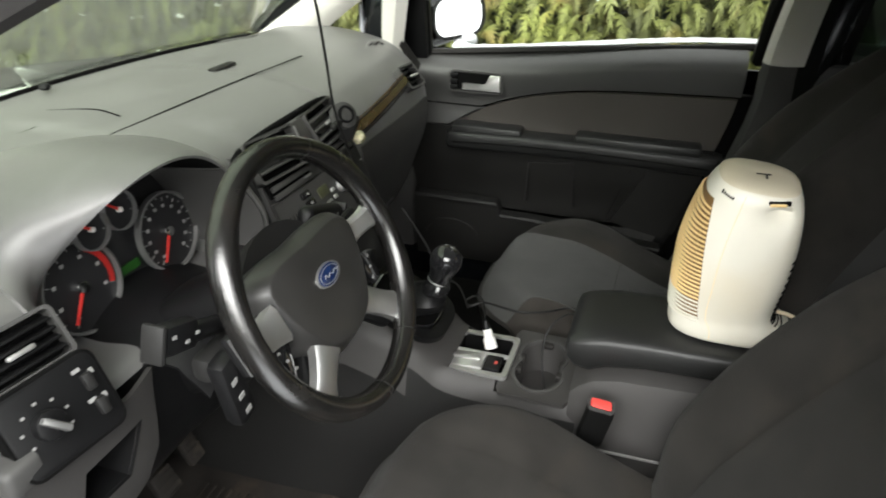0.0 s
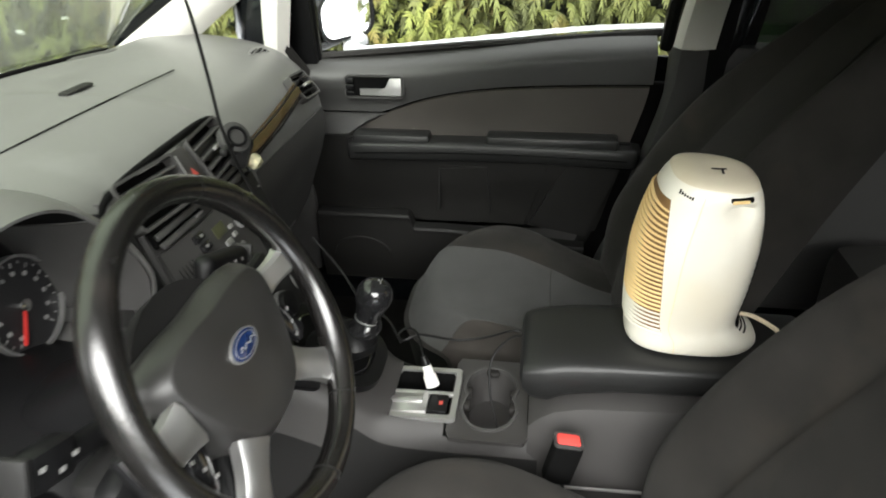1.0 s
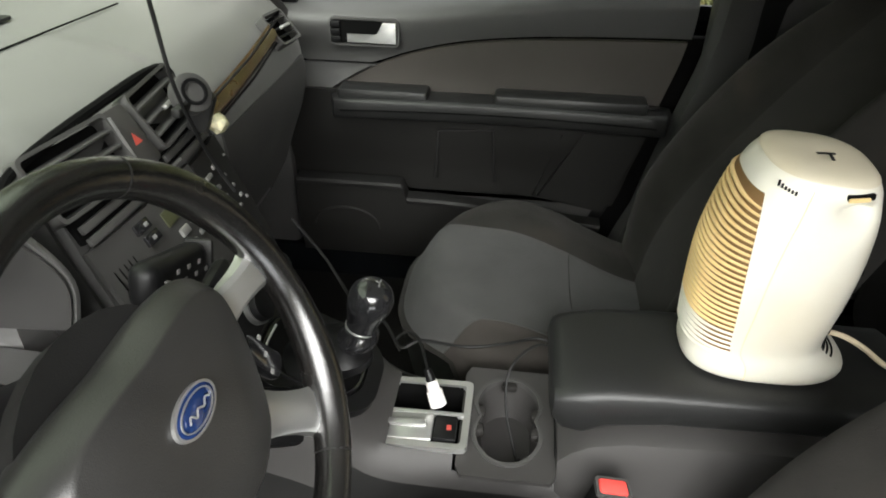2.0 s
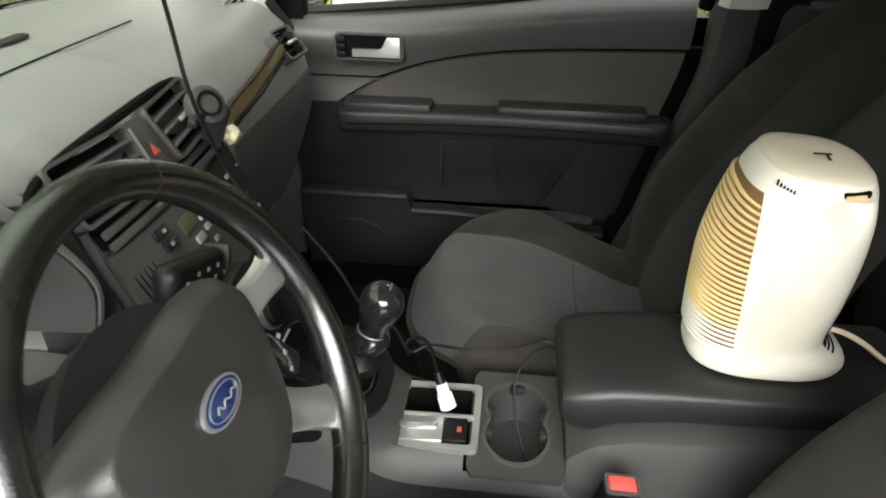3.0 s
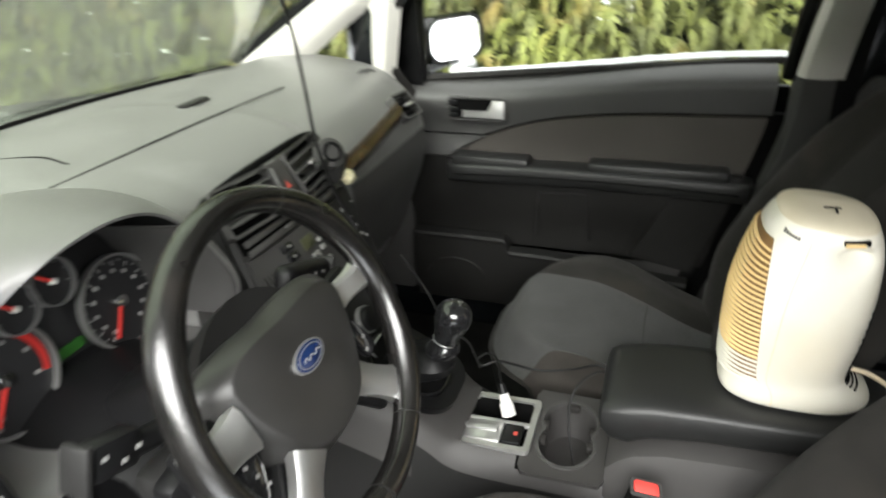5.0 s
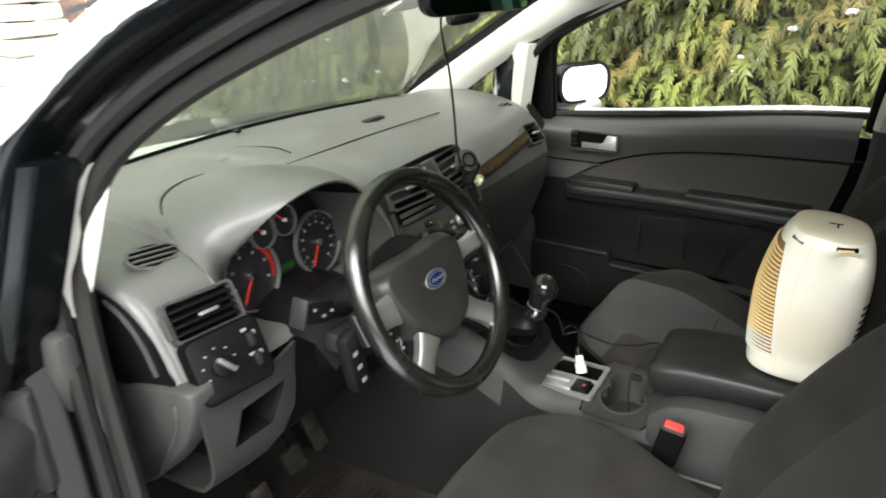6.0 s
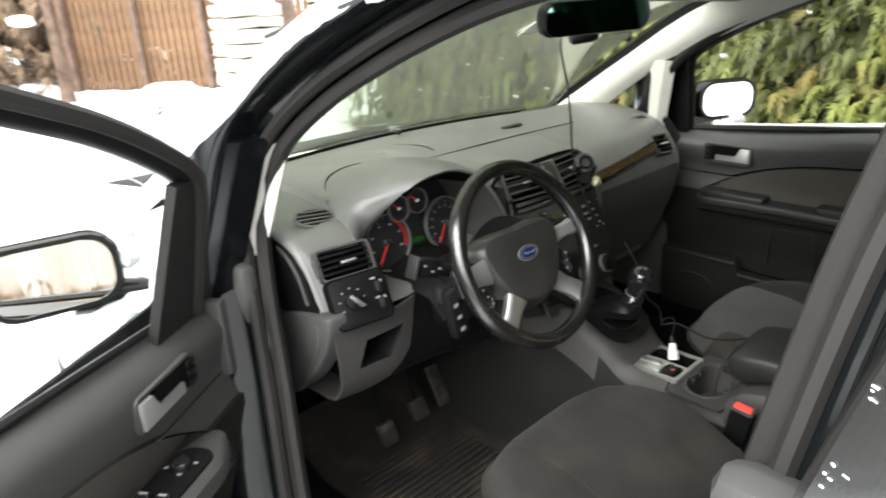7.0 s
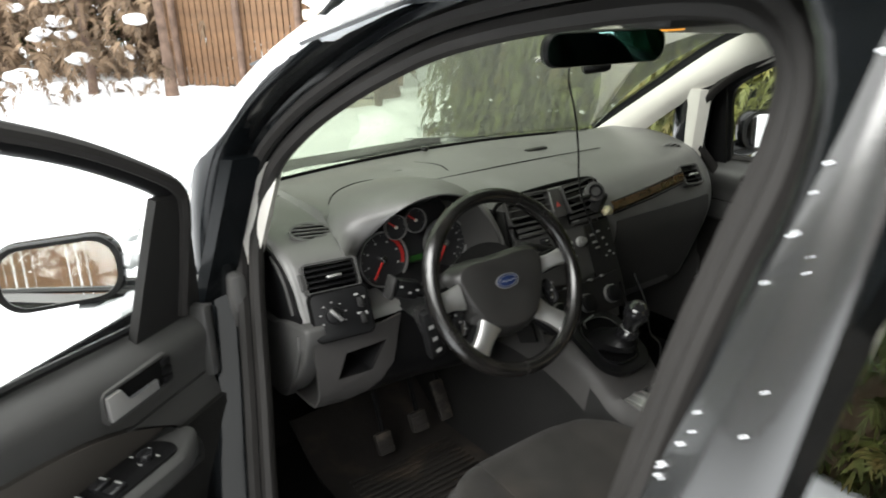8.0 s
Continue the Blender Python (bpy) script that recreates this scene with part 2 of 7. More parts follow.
def sheet(grid, thick):
    """A surface through a grid of points, thickened on the side that faces away from the cabin's middle."""
    rows, cols = len(grid), len(grid[0])
    pts = [[Vector(p) for p in r] for r in grid]
    nrm, vote = [], 0.0
    for i in range(rows):
        for j in range(cols):
            a = pts[min(i + 1, rows - 1)][j] - pts[max(i - 1, 0)][j]
            b = pts[i][min(j + 1, cols - 1)] - pts[i][max(j - 1, 0)]
            n = a.cross(b).normalized()
            nrm.append(n)
            vote += n.dot(pts[i][j] - Vector((0, -0.2, 0.95)))
    sign = thick if vote > 0 else -thick
    bm = bmesh.new()
    f = [[bm.verts.new(p) for p in r] for r in pts]
    b = [[bm.verts.new(pts[i][j] + nrm[i * cols + j] * sign) for j in range(cols)] for i in range(rows)]
    for i in range(rows - 1):
        for j in range(cols - 1):
            bm.faces.new((f[i][j], f[i][j + 1], f[i + 1][j + 1], f[i + 1][j]))
            bm.faces.new((b[i][j], b[i + 1][j], b[i + 1][j + 1], b[i][j + 1]))
    rim_ = [(0, j) for j in range(cols)] + [(i, cols - 1) for i in range(1, rows)] + [(rows - 1, j) for j in range(cols - 2, -1, -1)] + [(i, 0) for i in range(rows - 2, 0, -1)]
    for (i, j), (k, l) in zip(rim_, rim_[1:] + rim_[:1]):
        bm.faces.new((f[i][j], b[i][j], b[k][l], f[k][l]))
    return bm


def spline(pts, per=6, closed=False):
    """A smooth line through control points."""
    p = [np.array(q, float) for q in pts]
    n = len(p)
    out = []
    for i in range(n if closed else n - 1):
        if closed:
            a, b, c, d = p[i - 1], p[i], p[(i + 1) % n], p[(i + 2) % n]
        else:
            b, c = p[i], p[i + 1]
            a = p[i - 1] if i else 2 * b - c
            d = p[i + 2] if i + 2 < n else 2 * c - b
        for k in range(per):
            t = k / per
            out.append(0.5 * ((2 * b) + (c - a) * t + (2 * a - 5 * b + 4 * c - d) * t * t + (3 * b - a - 3 * c + d) * t ** 3))
    if not closed:
        out.append(p[-1])
    return [Vector(q) for q in out]


def tube(path, r, n=8, closed=False):
    pts = [Vector(p) for p in path]
    rings = []
    up = Vector((0.3, 0.2, 1)).normalized()
    k = len(pts)
    for i, p in enumerate(pts):
        a, b = (pts[i - 1], pts[(i + 1) % k]) if closed else (pts[max(i - 1, 0)], pts[min(i + 1, k - 1)])
        t = (b - a).normalized()
        u = (up - t * up.dot(t)).normalized()
        v = t.cross(u)
        up = u
        rr = r[i] if isinstance(r, (list, tuple)) else r
        rings.append([p + u * math.cos(2 * math.pi * j / n) * rr + v * math.sin(2 * math.pi * j / n) * rr for j in range(n)])
    if closed:
        rings.append(rings[0])
        bm = loft(rings, caps=False)
        bmesh.ops.remove_doubles(bm, verts=bm.verts, dist=1e-6)
        return bm
    return loft(rings)


def rrect(w, h, r, n=4):
    """Outline of a rounded rectangle about the origin."""
    out = []
    for cx, cy, a0 in ((w / 2 - r, h / 2 - r, 0), (-w / 2 + r, h / 2 - r, 90), (-w / 2 + r, -h / 2 + r, 180), (w / 2 - r, -h / 2 + r, 270)):
        for k in range(n + 1):
            a = radians(a0 + 90 * k / n)
            out.append((cx + r * math.cos(a), cy + r * math.sin(a)))
    return out


def plate(outline, depth, m, bev=0.0):
    """An outline in the XY plane given a depth along Z (from 0 down to -depth), edge softened at the top, placed by m."""
    cx = sum(p[0] for p in outline) / len(outline)
    cy = sum(p[1] for p in outline) / len(outline)

    def ring(z, inset):
        res = []
        for x, y in outline:
            d = math.hypot(x - cx, y - cy) or 1
            res.append((x - (x - cx) / d * inset, y - (y - cy) / d * inset, z))
        return res
    rings = [ring(-depth, 0), ring(-bev, 0)]
    if bev:
        rings += [ring(-bev * 0.3, bev * 0.3), ring(0, bev)]
    return moved(loft(rings), m)


def frame_ring(outer, inner, depth, m):
    """A flat frame between two outlines with the same number of points."""
    rings = [[(x, y, -depth) for x, y in outer], [(x, y, 0) for x, y in outer], [(x, y, 0) for x, y in inner], [(x, y, -depth) for x, y in inner]]
    rings.append(rings[0])
    bm = loft(rings, caps=False)
    bmesh.ops.remove_doubles(bm, verts=bm.verts, dist=1e-6)
    return moved(bm, m)


def circle(r, n=28, sx=1.0, sy=1.0):
    return [(r * sx * math.cos(2 * math.pi * k / n), r * sy * math.sin(2 * math.pi * k / n)) for k in range(n)]


def facing(at, normal, up=(0, 0, 1)):
    """A frame whose Z is the given normal, Y as near to up as can be."""
    z = Vector(normal).normalized()
    x = Vector(up).cross(z).normalized()
    y = z.cross(x)
    m = Matrix((x, y, z)).transposed().to_4x4()
    m.translation = at
    return m


def lerp(a, b, t):
    return a + (b - a) * t


def smooth(t):
    t = min(1, max(0, t))
    return t * t * (3 - 2 * t)


# ---- ground ----
def ground_height(x, y):
    far = smooth((math.hypot(x, y) - 6) / 12)
    near = 0.03 * noise.noise(Vector((x * 0.7, y * 0.7, 0)))
    return near + far * 0.35 * noise.noise(Vector((x * 0.12, y * 0.12, 3.0)))


def build_ground():
    steps = [0, 1, 2, 3, 4, 5, 6, 7, 8, 9, 10, 11, 12, 13, 14, 16, 18, 20, 23, 26, 30, 40, 60, 100, 200, 500]
    axis = sorted({-s for s in steps} | {s + 0.5 for s in steps} | set(steps))
    grid = [[(x, y, ground_height(x, y)) for x in axis] for y in axis]
    bm = loft(grid, closed=False)
    tagged(part("ground", bm, "snow", None, "", 60), "snow-covered ground of a garden drive", "ground", kind="structure")


build_ground()


# ---- car body ----
def x_in(z):
    """Half width of the cabin at the door seals."""
    return 0.70 - 0.25 * (z - 0.95)


def rear_edge(z):
    """Rear edge of the front door, drawn forward towards the sill."""
    return -0.384 - 0.061 * smooth((z - 0.40) / 0.22) - 0.075 * smooth((z - 0.56) / 0.40)


OPENING = [(0.00, 0.46), (0.10, 0.60), (0.185, 0.77), (0.255, 0.90), (0.298, 1.0), (0.298, 1.07), (0.272, 1.14), (0.225, 1.19),
           (0.14, 1.246), (0.05, 1.291), (-0.06, 1.337), (-0.18, 1.377), (-0.30, 1.402), (-0.42, 1.418), (-0.52, 1.426),
           (-0.580, 1.420), (-0.612, 1.392), (-0.615, 1.335), (-0.602, 1.27), (-0.584, 1.17), (-0.562, 1.0), (-0.54, 0.8), (-0.52, 0.6),
           (-0.47, 0.46), (-0.38, 0.405), (-0.12, 0.405)]


def opening_sweep(side, section, per=4):
    """Sweep a section round the front door opening. Section points: (away from the opening, outboard)."""
    path = spline([(0, y, z) for y, z in OPENING], per, True)
    k = len(path)
    rings = []
    for i, p in enumerate(path):
        t = (path[(i + 1) % k] - path[i - 1]).normalized()
        nrm = Vector((0, -t.z, t.y))
        if nrm.dot(p - Vector((0, -0.15, 0.95))) < 0:
            nrm = -nrm
        ring = []
        press = 0.03 * (1 - smooth((p.z - 0.94) / 0.08)) * smooth((p.y + 0.1) / 0.2) if side > 0 else 0.0  # the closed door covers its seal
        slim = 1 - 0.36 * smooth((p.z - 1.12) / 0.1) * smooth((p.y + 0.30) / 0.25)
        for u, v in section:
            q = p + nrm * (u if u < 0.05 else 0.05 + (u - 0.05) * (slim - 0.36) / 0.64)
            ring.append((side * (x_in(p.z) + v + press), q.y, q.z))
        rings.append(ring)
    rings.append(rings[0])
    bm = loft(rings, caps=False)
    bmesh.ops.remove_doubles(bm, verts=bm.verts, dist=1e-6)
    return bm


car = thing("car", "black car body with off-white pillar trim and snow on the outside", "car body", (0, 0, 0))
SEAL_A = [(0.000, -0.006), (-0.004, 0.004), (0.0, 0.014), (0.010, 0.018), (0.020, 0.014), (0.024, 0.004), (0.02, -0.008), (0.010, -0.012)]
SEAL_B = [(0.024, 0.016), (0.022, 0.027), (0.028, 0.036), (0.038, 0.036), (0.044, 0.028), (0.042, 0.018), (0.034, 0.012)]
FRAME = [(0.016, -0.004), (0.030, 0.020), (0.046, 0.028), (0.056, 0.034), (0.061, 0.070), (0.068, 0.084), (0.080, 0.090), (0.11, 0.094),
         (0.135, 0.092), (0.138, 0.05), (0.10, 0.01), (0.05, -0.014)]
for side, nm in ((-1, "left"), (1, "right")):
    part("door_frame", opening_sweep(side, FRAME), "paint", car, "glossy black painted door frame")
    part("door_seal", opening_sweep(side, SEAL_A), "rubber", car, "dark grey rubber door seal")
    part("outer_seal", opening_sweep(side, SEAL_B), "rubber", car, "ribbed rubber outer seal")

# windscreen pillars with light trim, quarter window and its post
for side in (-1, 1):
    edge = spline([(side * 0.69, 0.735, 0.995), (side * 0.644, 0.442, 1.175), (side * 0.61, 0.21, 1.312), (side * 0.585, 0.03, 1.372),
                   (side * 0.57, -0.25, 1.42), (side * 0.565, -0.62, 1.445), (side * 0.57, -1.2, 1.43)], 6)
    low = spline([(side * 0.697, 0.60, 0.985), (side * 0.662, 0.40, 1.125), (side * 0.635, 0.24, 1.215), (side * 0.606, -0.05, 1.338),
                  (side * 0.585, -0.30, 1.404), (side * 0.578, -0.62, 1.424), (side * 0.59, -1.2, 1.405)], 6)
    low = [p + (Vector((0.012, 0, 0.022)) if side < 0 else Vector((0.004, -0.008, -0.014))) for p in low]
    rings = []
    for a, b in zip(edge, low):
        c = (a + b) / 2 + Vector((-side * 0.022, -0.006, -0.004))
        d = (a + b) / 2 + Vector((side * 0.03, 0.02, 0.02))
        rings.append([a, lerp(a, c, 0.55) + Vector((-side * 0.006, 0, 0)), c, lerp(c, b, 0.5) + Vector((-side * 0.006, 0, 0)), b, d])
    part("a_pillar_trim", loft(rings), "trim", car, "off-white pillar trim")
    # outer painted pillar beside the windscreen
    rings = []
    for a in edge[:26]:
        rings.append([a + Vector((side * dx, dy, dz)) for dx, dy, dz in ((0.012, 0.022, 0.016), (0.05, 0.034, 0.03), (0.095, 0.02, 0.022), (0.115, -0.01, -0.01), (0.08, -0.02, -0.03), (0.03, 0.0, -0.01))])
    if side > 0:
        part("a_pillar", loft(rings), "paint", car, "glossy black windscreen pillar")
    # post between quarter window and door
    rings = []
    for z in (0.975, 1.03, 1.09, 1.14, 1.18):
        f = (z - 0.975) / 0.205
        y0, y1 = lerp(0.375, 0.335, f), lerp(0.305, 0.255, f)
        x = x_in(z)
        rings.append([(side * x, y0, z), (side * (x - 0.018), lerp(y0, y1, 0.3), z), (side * (x - 0.02), lerp(y0, y1, 0.7), z), (side * x, y1, z), (side * (x + 0.03), lerp(y0, y1, 0.5), z)])
    part("quarter_post_trim", loft(rings), "trim", car, "off-white window post trim")
    rings = []
    for z in (0.90, 0.975, 1.03, 1.09, 1.14, 1.19):
        f = (z - 0.975) / 0.205
        y0, y1 = lerp(0.350, 0.305, f), lerp(0.318, 0.27, f)
        x = x_in(z)
        rings.append([(side * (x + 0.032), y0, z), (side * (x + 0.09), y0 - 0.005, z), (side * (x + 0.10), (y0 + y1) / 2, z), (side * (x + 0.085), y1, z), (side * (x + 0.032), y1, z)])
    part("quarter_post", loft(rings), "paint", car)
    tri = [Vector((side * 0.72, 0.62, 0.97)), Vector((side * 0.69, 0.345, 1.155)), Vector((side * 0.72, 0.37, 0.97))]
    bm = bmesh.new()
    bm.faces.new([bm.verts.new(p) for p in tri])
    q = part("quarter_window", bm, "glass", car, "small triangular quarter window")
    q.visible_shadow = False
    # front wing under the windscreen corner
    grid = []
    for k in range(13):
        y = lerp(0.34, 1.75, k / 12)
        bulge = 0.02 * math.sin(k / 12 * math.pi)
        grid.append([(side * (0.62 - 0.05 * k / 12), y + 0.02, 1.0 - 0.17 * (k / 12) ** 1.4), (side * (0.72 - 0.03 * k / 12), y, 0.985 - 0.17 * (k / 12) ** 1.4),
                     (side * (0.82 + bulge - 0.04 * (k / 12) ** 2), y, 0.93 - 0.15 * (k / 12) ** 1.4), (side * (0.87 + bulge - 0.06 * (k / 12) ** 2), y, 0.84 - 0.1 * (k / 12)),
                     (side * (0.885 + bulge - 0.06 * (k / 12) ** 2), y, 0.70), (side * (0.875 + bulge - 0.06 * (k / 12) ** 2), y, 0.42)])
    part("front_wing", sheet(grid, 0.004), "paint", car)
    if side < 0:
        solo("wing_snow", sheet([[Vector(p) + Vector((side * 0.016, 0, 0.012 + 0.002 * noise.noise(Vector(p) * 9))) for p in r[:5]] for r in grid[1:]], -0.004), "snow2", "wet snow covering the front wing", "snow")

# windscreen
grid = []
for i in range(13):
    u = -1 + i / 6
    low = Vector((0.70 * u, 0.81 - 0.065 * u * u, 1.018 - 0.02 * u * u))
    high = Vector((0.60 * u, 0.06 + 0.06 * (1 - u * u) * 0 + 0.10 * u * u, 1.412 - 0.055 * u * u))
    grid.append([low.lerp(high, k / 8) + Vector((0, 0.02, 0.03)) * math.sin(math.pi * k / 8) for k in range(9)])
ws = part("windscreen", sheet(grid, 0.004), "screen", car, "slightly hazy windscreen glass")
ws.visible_shadow = False
# headliner and roof
grid = []
for i in range(13):
    u = -1 + i / 6
    grid.append([(0.60 * u, lerp(0.075 + 0.10 * u * u, -2.0, (k / 10) ** 1.2), 1.402 + 0.055 * (1 - u * u) * min(1, 0.3 + k / 3) + lerp(-0.03, 0.028, min(1, k / 3)) * u * u + 0.02 * math.sin(math.pi * k / 10)) for k in range(11)])
part("headliner", sheet(grid, 0.006), "liner", car, "pale grey cloth headliner")
grid = []
for i in range(15):
    u = -1 + i / 7
    grid.append([(0.70 * u, lerp(0.03 + 0.16 * u * u, -2.1, k / 10), 1.50 - 0.09 * u ** 4 + 0.05 * math.sin(math.pi * k / 10) - 0.06 * (1 - min(1, k / 2)) - 0.05 * (k / 10) ** 3) for k in range(11)])
part("roof", sheet(grid, 0.005), "paint", car)
# floor pan, bulkhead, tunnel sides and rear closing panels
part("floor_pan", box((0, -0.55, 0.30), (1.50, 2.7, 0.04), 0.01), "mat_carpet", car, "dark grey carpeted floor")
grid = [[(x, 0.62 - 0.0 * x, 0.30), (x, 0.72, 0.42), (x, 0.74, 0.60), (x, 0.76, 0.80), (x, 0.80, 0.99)] for x in (-0.74, -0.4, 0, 0.4, 0.74)]
part("bulkhead", sheet(grid, 0.02), "mat_carpet", car)
for side in (-1, 1):
    part("sill", box((side * 0.79, -0.70, 0.345), (0.15, 2.6, 0.13), 0.02), "paint", car, "black painted door sill")
    part("kick_panel", box((side * 0.735, 0.47, 0.66), (0.03, 0.36, 0.62), 0.012), "dashlow", car, "grey plastic kick panel")
    grid = [[(side * (0.70 - 0.02 * k), -2.1, z), (side * 0.88, -1.6, z), (side * 0.885, -1.1, z), (side * 0.88, -0.66, z)] for k, z in enumerate((0.33, 0.55, 0.8, 0.98))]
    part("rear_side", sheet(grid, 0.02), "paint", car)
part("tail_panel", box((0, -2.1, 0.72), (1.5, 0.06, 0.85), 0.03), "dark", car)
# plain nose closing the front, and the bonnet under snow
part("nose", box((0, 1.73, 0.60), (1.50, 0.16, 0.46), 0.07), "paint", car)
grid = []
for i in range(17):
    u = -1 + i / 8
    grid.append([(0.66 * u, lerp(0.86 - 0.05 * u * u, 1.72 - 0.1 * u * u, k / 12), 0.915 - 0.03 * u * u - 0.16 * (k / 12) ** 1.5) for k in range(13)])
part("bonnet", sheet(grid, 0.006), "paint", car)
for sx in (-0.3, 0.25):
    p = spline([(sx + 0.1, 0.92, 0.935), (sx - 0.1, 0.885, 0.955), (sx - 0.33, 0.865, 0.965)], 6)
    part("wiper", tube(p, 0.007, 6), "black", car)
for sx in (-1, 1):
    for y in (1.15, -1.50):
        wheel = part("wheel", moved(loft([[(w, r * math.cos(a), r * math.sin(a)) for a in [2 * math.pi * k / 40 for k in range(40)]] for w, r in ((-0.1, 0.2), (-0.1, 0.29), (-0.07, 0.315), (0.07, 0.315), (0.1, 0.29), (0.1, 0.2))]), Matrix.Translation((sx * 0.76, y, 0.315))), "tyre", car)
        part("rim", moved(loft([[(sx * w, r * math.cos(a), r * math.sin(a)) for a in [2 * math.pi * k / 40 for k in range(40)]] for w, r in ((0.05, 0.199), (0.095, 0.199), (0.085, 0.17), (0.07, 0.05), (0.09, 0.02))]), Matrix.Translation((sx * 0.76, y, 0.315))), "silver", wheel)
def pillar_front(z):
    """Front edge of the rear door's window frame."""
    return -0.602 - 0.112 * smooth((z - 0.90) / 0.62) ** 0.9 - 0.004


def pillar_rear(z):
    return -0.722 - 0.026 * (z - 0.98) / 0.45


# light B pillar trim and the dark lower part, seen on the passenger side
for side in (-1, 1):
    for nm, m_, z0, z1, off in (("b_pillar_trim", "trim", 1.022, 1.42, 0.0), ("b_pillar_lower", "door", 0.42, 1.02, -0.004)):
        rings = []
        for k in range(9):
            z = lerp(z0, z1, k / 8)
            ya = -0.545 - 0.02 * max(0, (z - 1.0) / 0.4) - 0.05 * max(0, (z - 1.0) / 0.4) ** 2 if z > 1 else -0.545 + 0.01 * (1 - z)
            w = 0.085 if z > 1 else lerp(0.085, 0.16, (1.0 - z) / 0.6)
            x = x_in(z) - off - 0.018
            if side < 0:
                ya -= 0.03
            if z0 < 1 and side > 0:
                ya = rear_edge(z) - 0.028
                w = ya + 0.63 + 0.12 * (1.02 - z)
                x = min(x, 0.712)
            rings.append([(side * (x + 0.01), ya, z), (side * (x - 0.016), ya - 0.012, z), (side * (x - 0.022), ya - w * 0.5, z), (side * (x - 0.01), ya - w, z), (side * (x + 0.012), ya - w, z), (side * (x + 0.012), ya, z)])
        part(nm, loft(rings), m_, car, "off-white upper pillar trim" if m_ == "trim" else "")
    # rear door: frame, panel and glass
    rings = []
    for k in range(9):
        z = lerp(0.98, 1.43, k / 8)
        x = x_in(z)
        y0, y1 = pillar_front(z), pillar_rear(z)
        rings.append([(side * (x + 0.085), y0, z), (side * (x + 0.108), y0 - 0.008, z)] + [(side * (x + 0.108 + 0.0045 * math.sin(math.pi * f)), lerp(y0 - 0.008, y1 + 0.008, f), z) for f in (0.25, 0.5, 0.75)]
                     + [(side * (x + 0.108), y1 + 0.008, z), (side * (x + 0.100), y1, z), (side * (x + 0.04), y1, z), (side * (x + 0.04), y0, z)])
    part("rear_door_frame", loft(rings), "film", car, "satin black rear door window frame")
    rs = random.Random(31)
    flecks = []
    for k in range(30):
        z = 0.99 + 0.44 * rs.random()
        y = lerp(pillar_front(z) - 0.01, pillar_rear(z) + 0.01, 0.10 * rs.random() if k < 18 else rs.random())
        flecks.append(box((side * (x_in(z) + 0.1115), y, z), (0.0016, 0.002 + 0.0045 * rs.random() ** 2, 0.0008 + 0.0009 * rs.random() ** 3), 0.0003, rot(rs.uniform(15, 45), 0, 0), 1))
    if side < 0:
        solo("pale_specks", join(*flecks), "snow2", "small pale specks on the black door pillar", "snow", kind="stuff")
    grid = [[(side * (x_in(z) + 0.096), y - 0.05 * (z - 0.98) / 0.45, z) for y in (-0.725, -1.1, -1.55)] for z in (0.97, 1.1, 1.25, 1.42)]
    g = part("rear_window", sheet(grid, 0.004), "privacy", car, "tinted rear side window")
    g.visible_shadow = False
    part("rear_door_card", box((side * 0.735, -1.12, 0.69), (0.06, 1.14, 0.66), 0.03), "door", car)
    part("c_pillar", box((side * 0.66, -1.75, 1.2), (0.1, 0.4, 0.5), 0.05), "dark", car)
# added bench, not seen as such: fills the dark rear and blocks stray light
bench = thing("rear_bench", "dark cloth rear bench added to close the unseen rear", "rear bench", (0, -1.2, 0.35))
part("bench_cushion", box((0, -1.17, 0.50), (1.25, 0.50, 0.26), 0.06), "fabric", bench)
part("bench_back", box((0, -1.50, 0.86), (1.25, 0.16, 0.70), 0.06, rot(16, 0, 0)), "fabric", bench)
tail = part("tailgate_window", sheet([[(x, -2.08, 1.02), (x, -2.02, 1.2), (x, -1.95, 1.40)] for x in (-0.6, -0.2, 0.2, 0.6)], 0.004), "privacy", car)
tail.visible_shadow = False

# snow lying on the wing, bonnet and pillar edge
rings = []
sn = []
for i in range(33):
    u = -1 + i / 16
    row = []
    for k in range(25):
        v = k / 24
        y = lerp(0.90 - 0.05 * u * u, 1.72 - 0.1 * u * u, v)
        row.append((0.66 * u, y, 0.92 - 0.03 * u * u - 0.16 * v ** 1.5 + 0.004 + 0.01 * noise.noise(Vector((u * 6, v * 6, 0))) - 0.03 * smooth((abs(u) - 0.85) / 0.15)))
    sn.append(row)
solo("bonnet_snow", sheet(sn, 0.02), "snow2", "layer of wet snow lying on the bonnet", "snow")
rnd = random.Random(4)
rings = []
edge = spline([(-0.775, 0.70, 1.0), (-0.748, 0.46, 1.135), (-0.728, 0.29, 1.245), (-0.706, 0.16, 1.325), (-0.69, 0.03, 1.385), (-0.675, -0.12, 1.432), (-0.665, -0.30, 1.470), (-0.655, -0.6, 1.495)], 10)
for p in edge:
    w, h = 0.019 + 0.0012 * rnd.random(), 0.016 + 0.0012 * rnd.random()
    rings.append([p + Vector((-w * math.cos(a) * 0.9, 0.012 * math.cos(a) + h * math.sin(a) * 0.5, h * math.sin(a))) for a in [2 * math.pi * k / 10 for k in range(10)]])
solo("pillar_snow", loft(rings), "snow2", "strip of wet snow along the windscreen pillar", "snow")


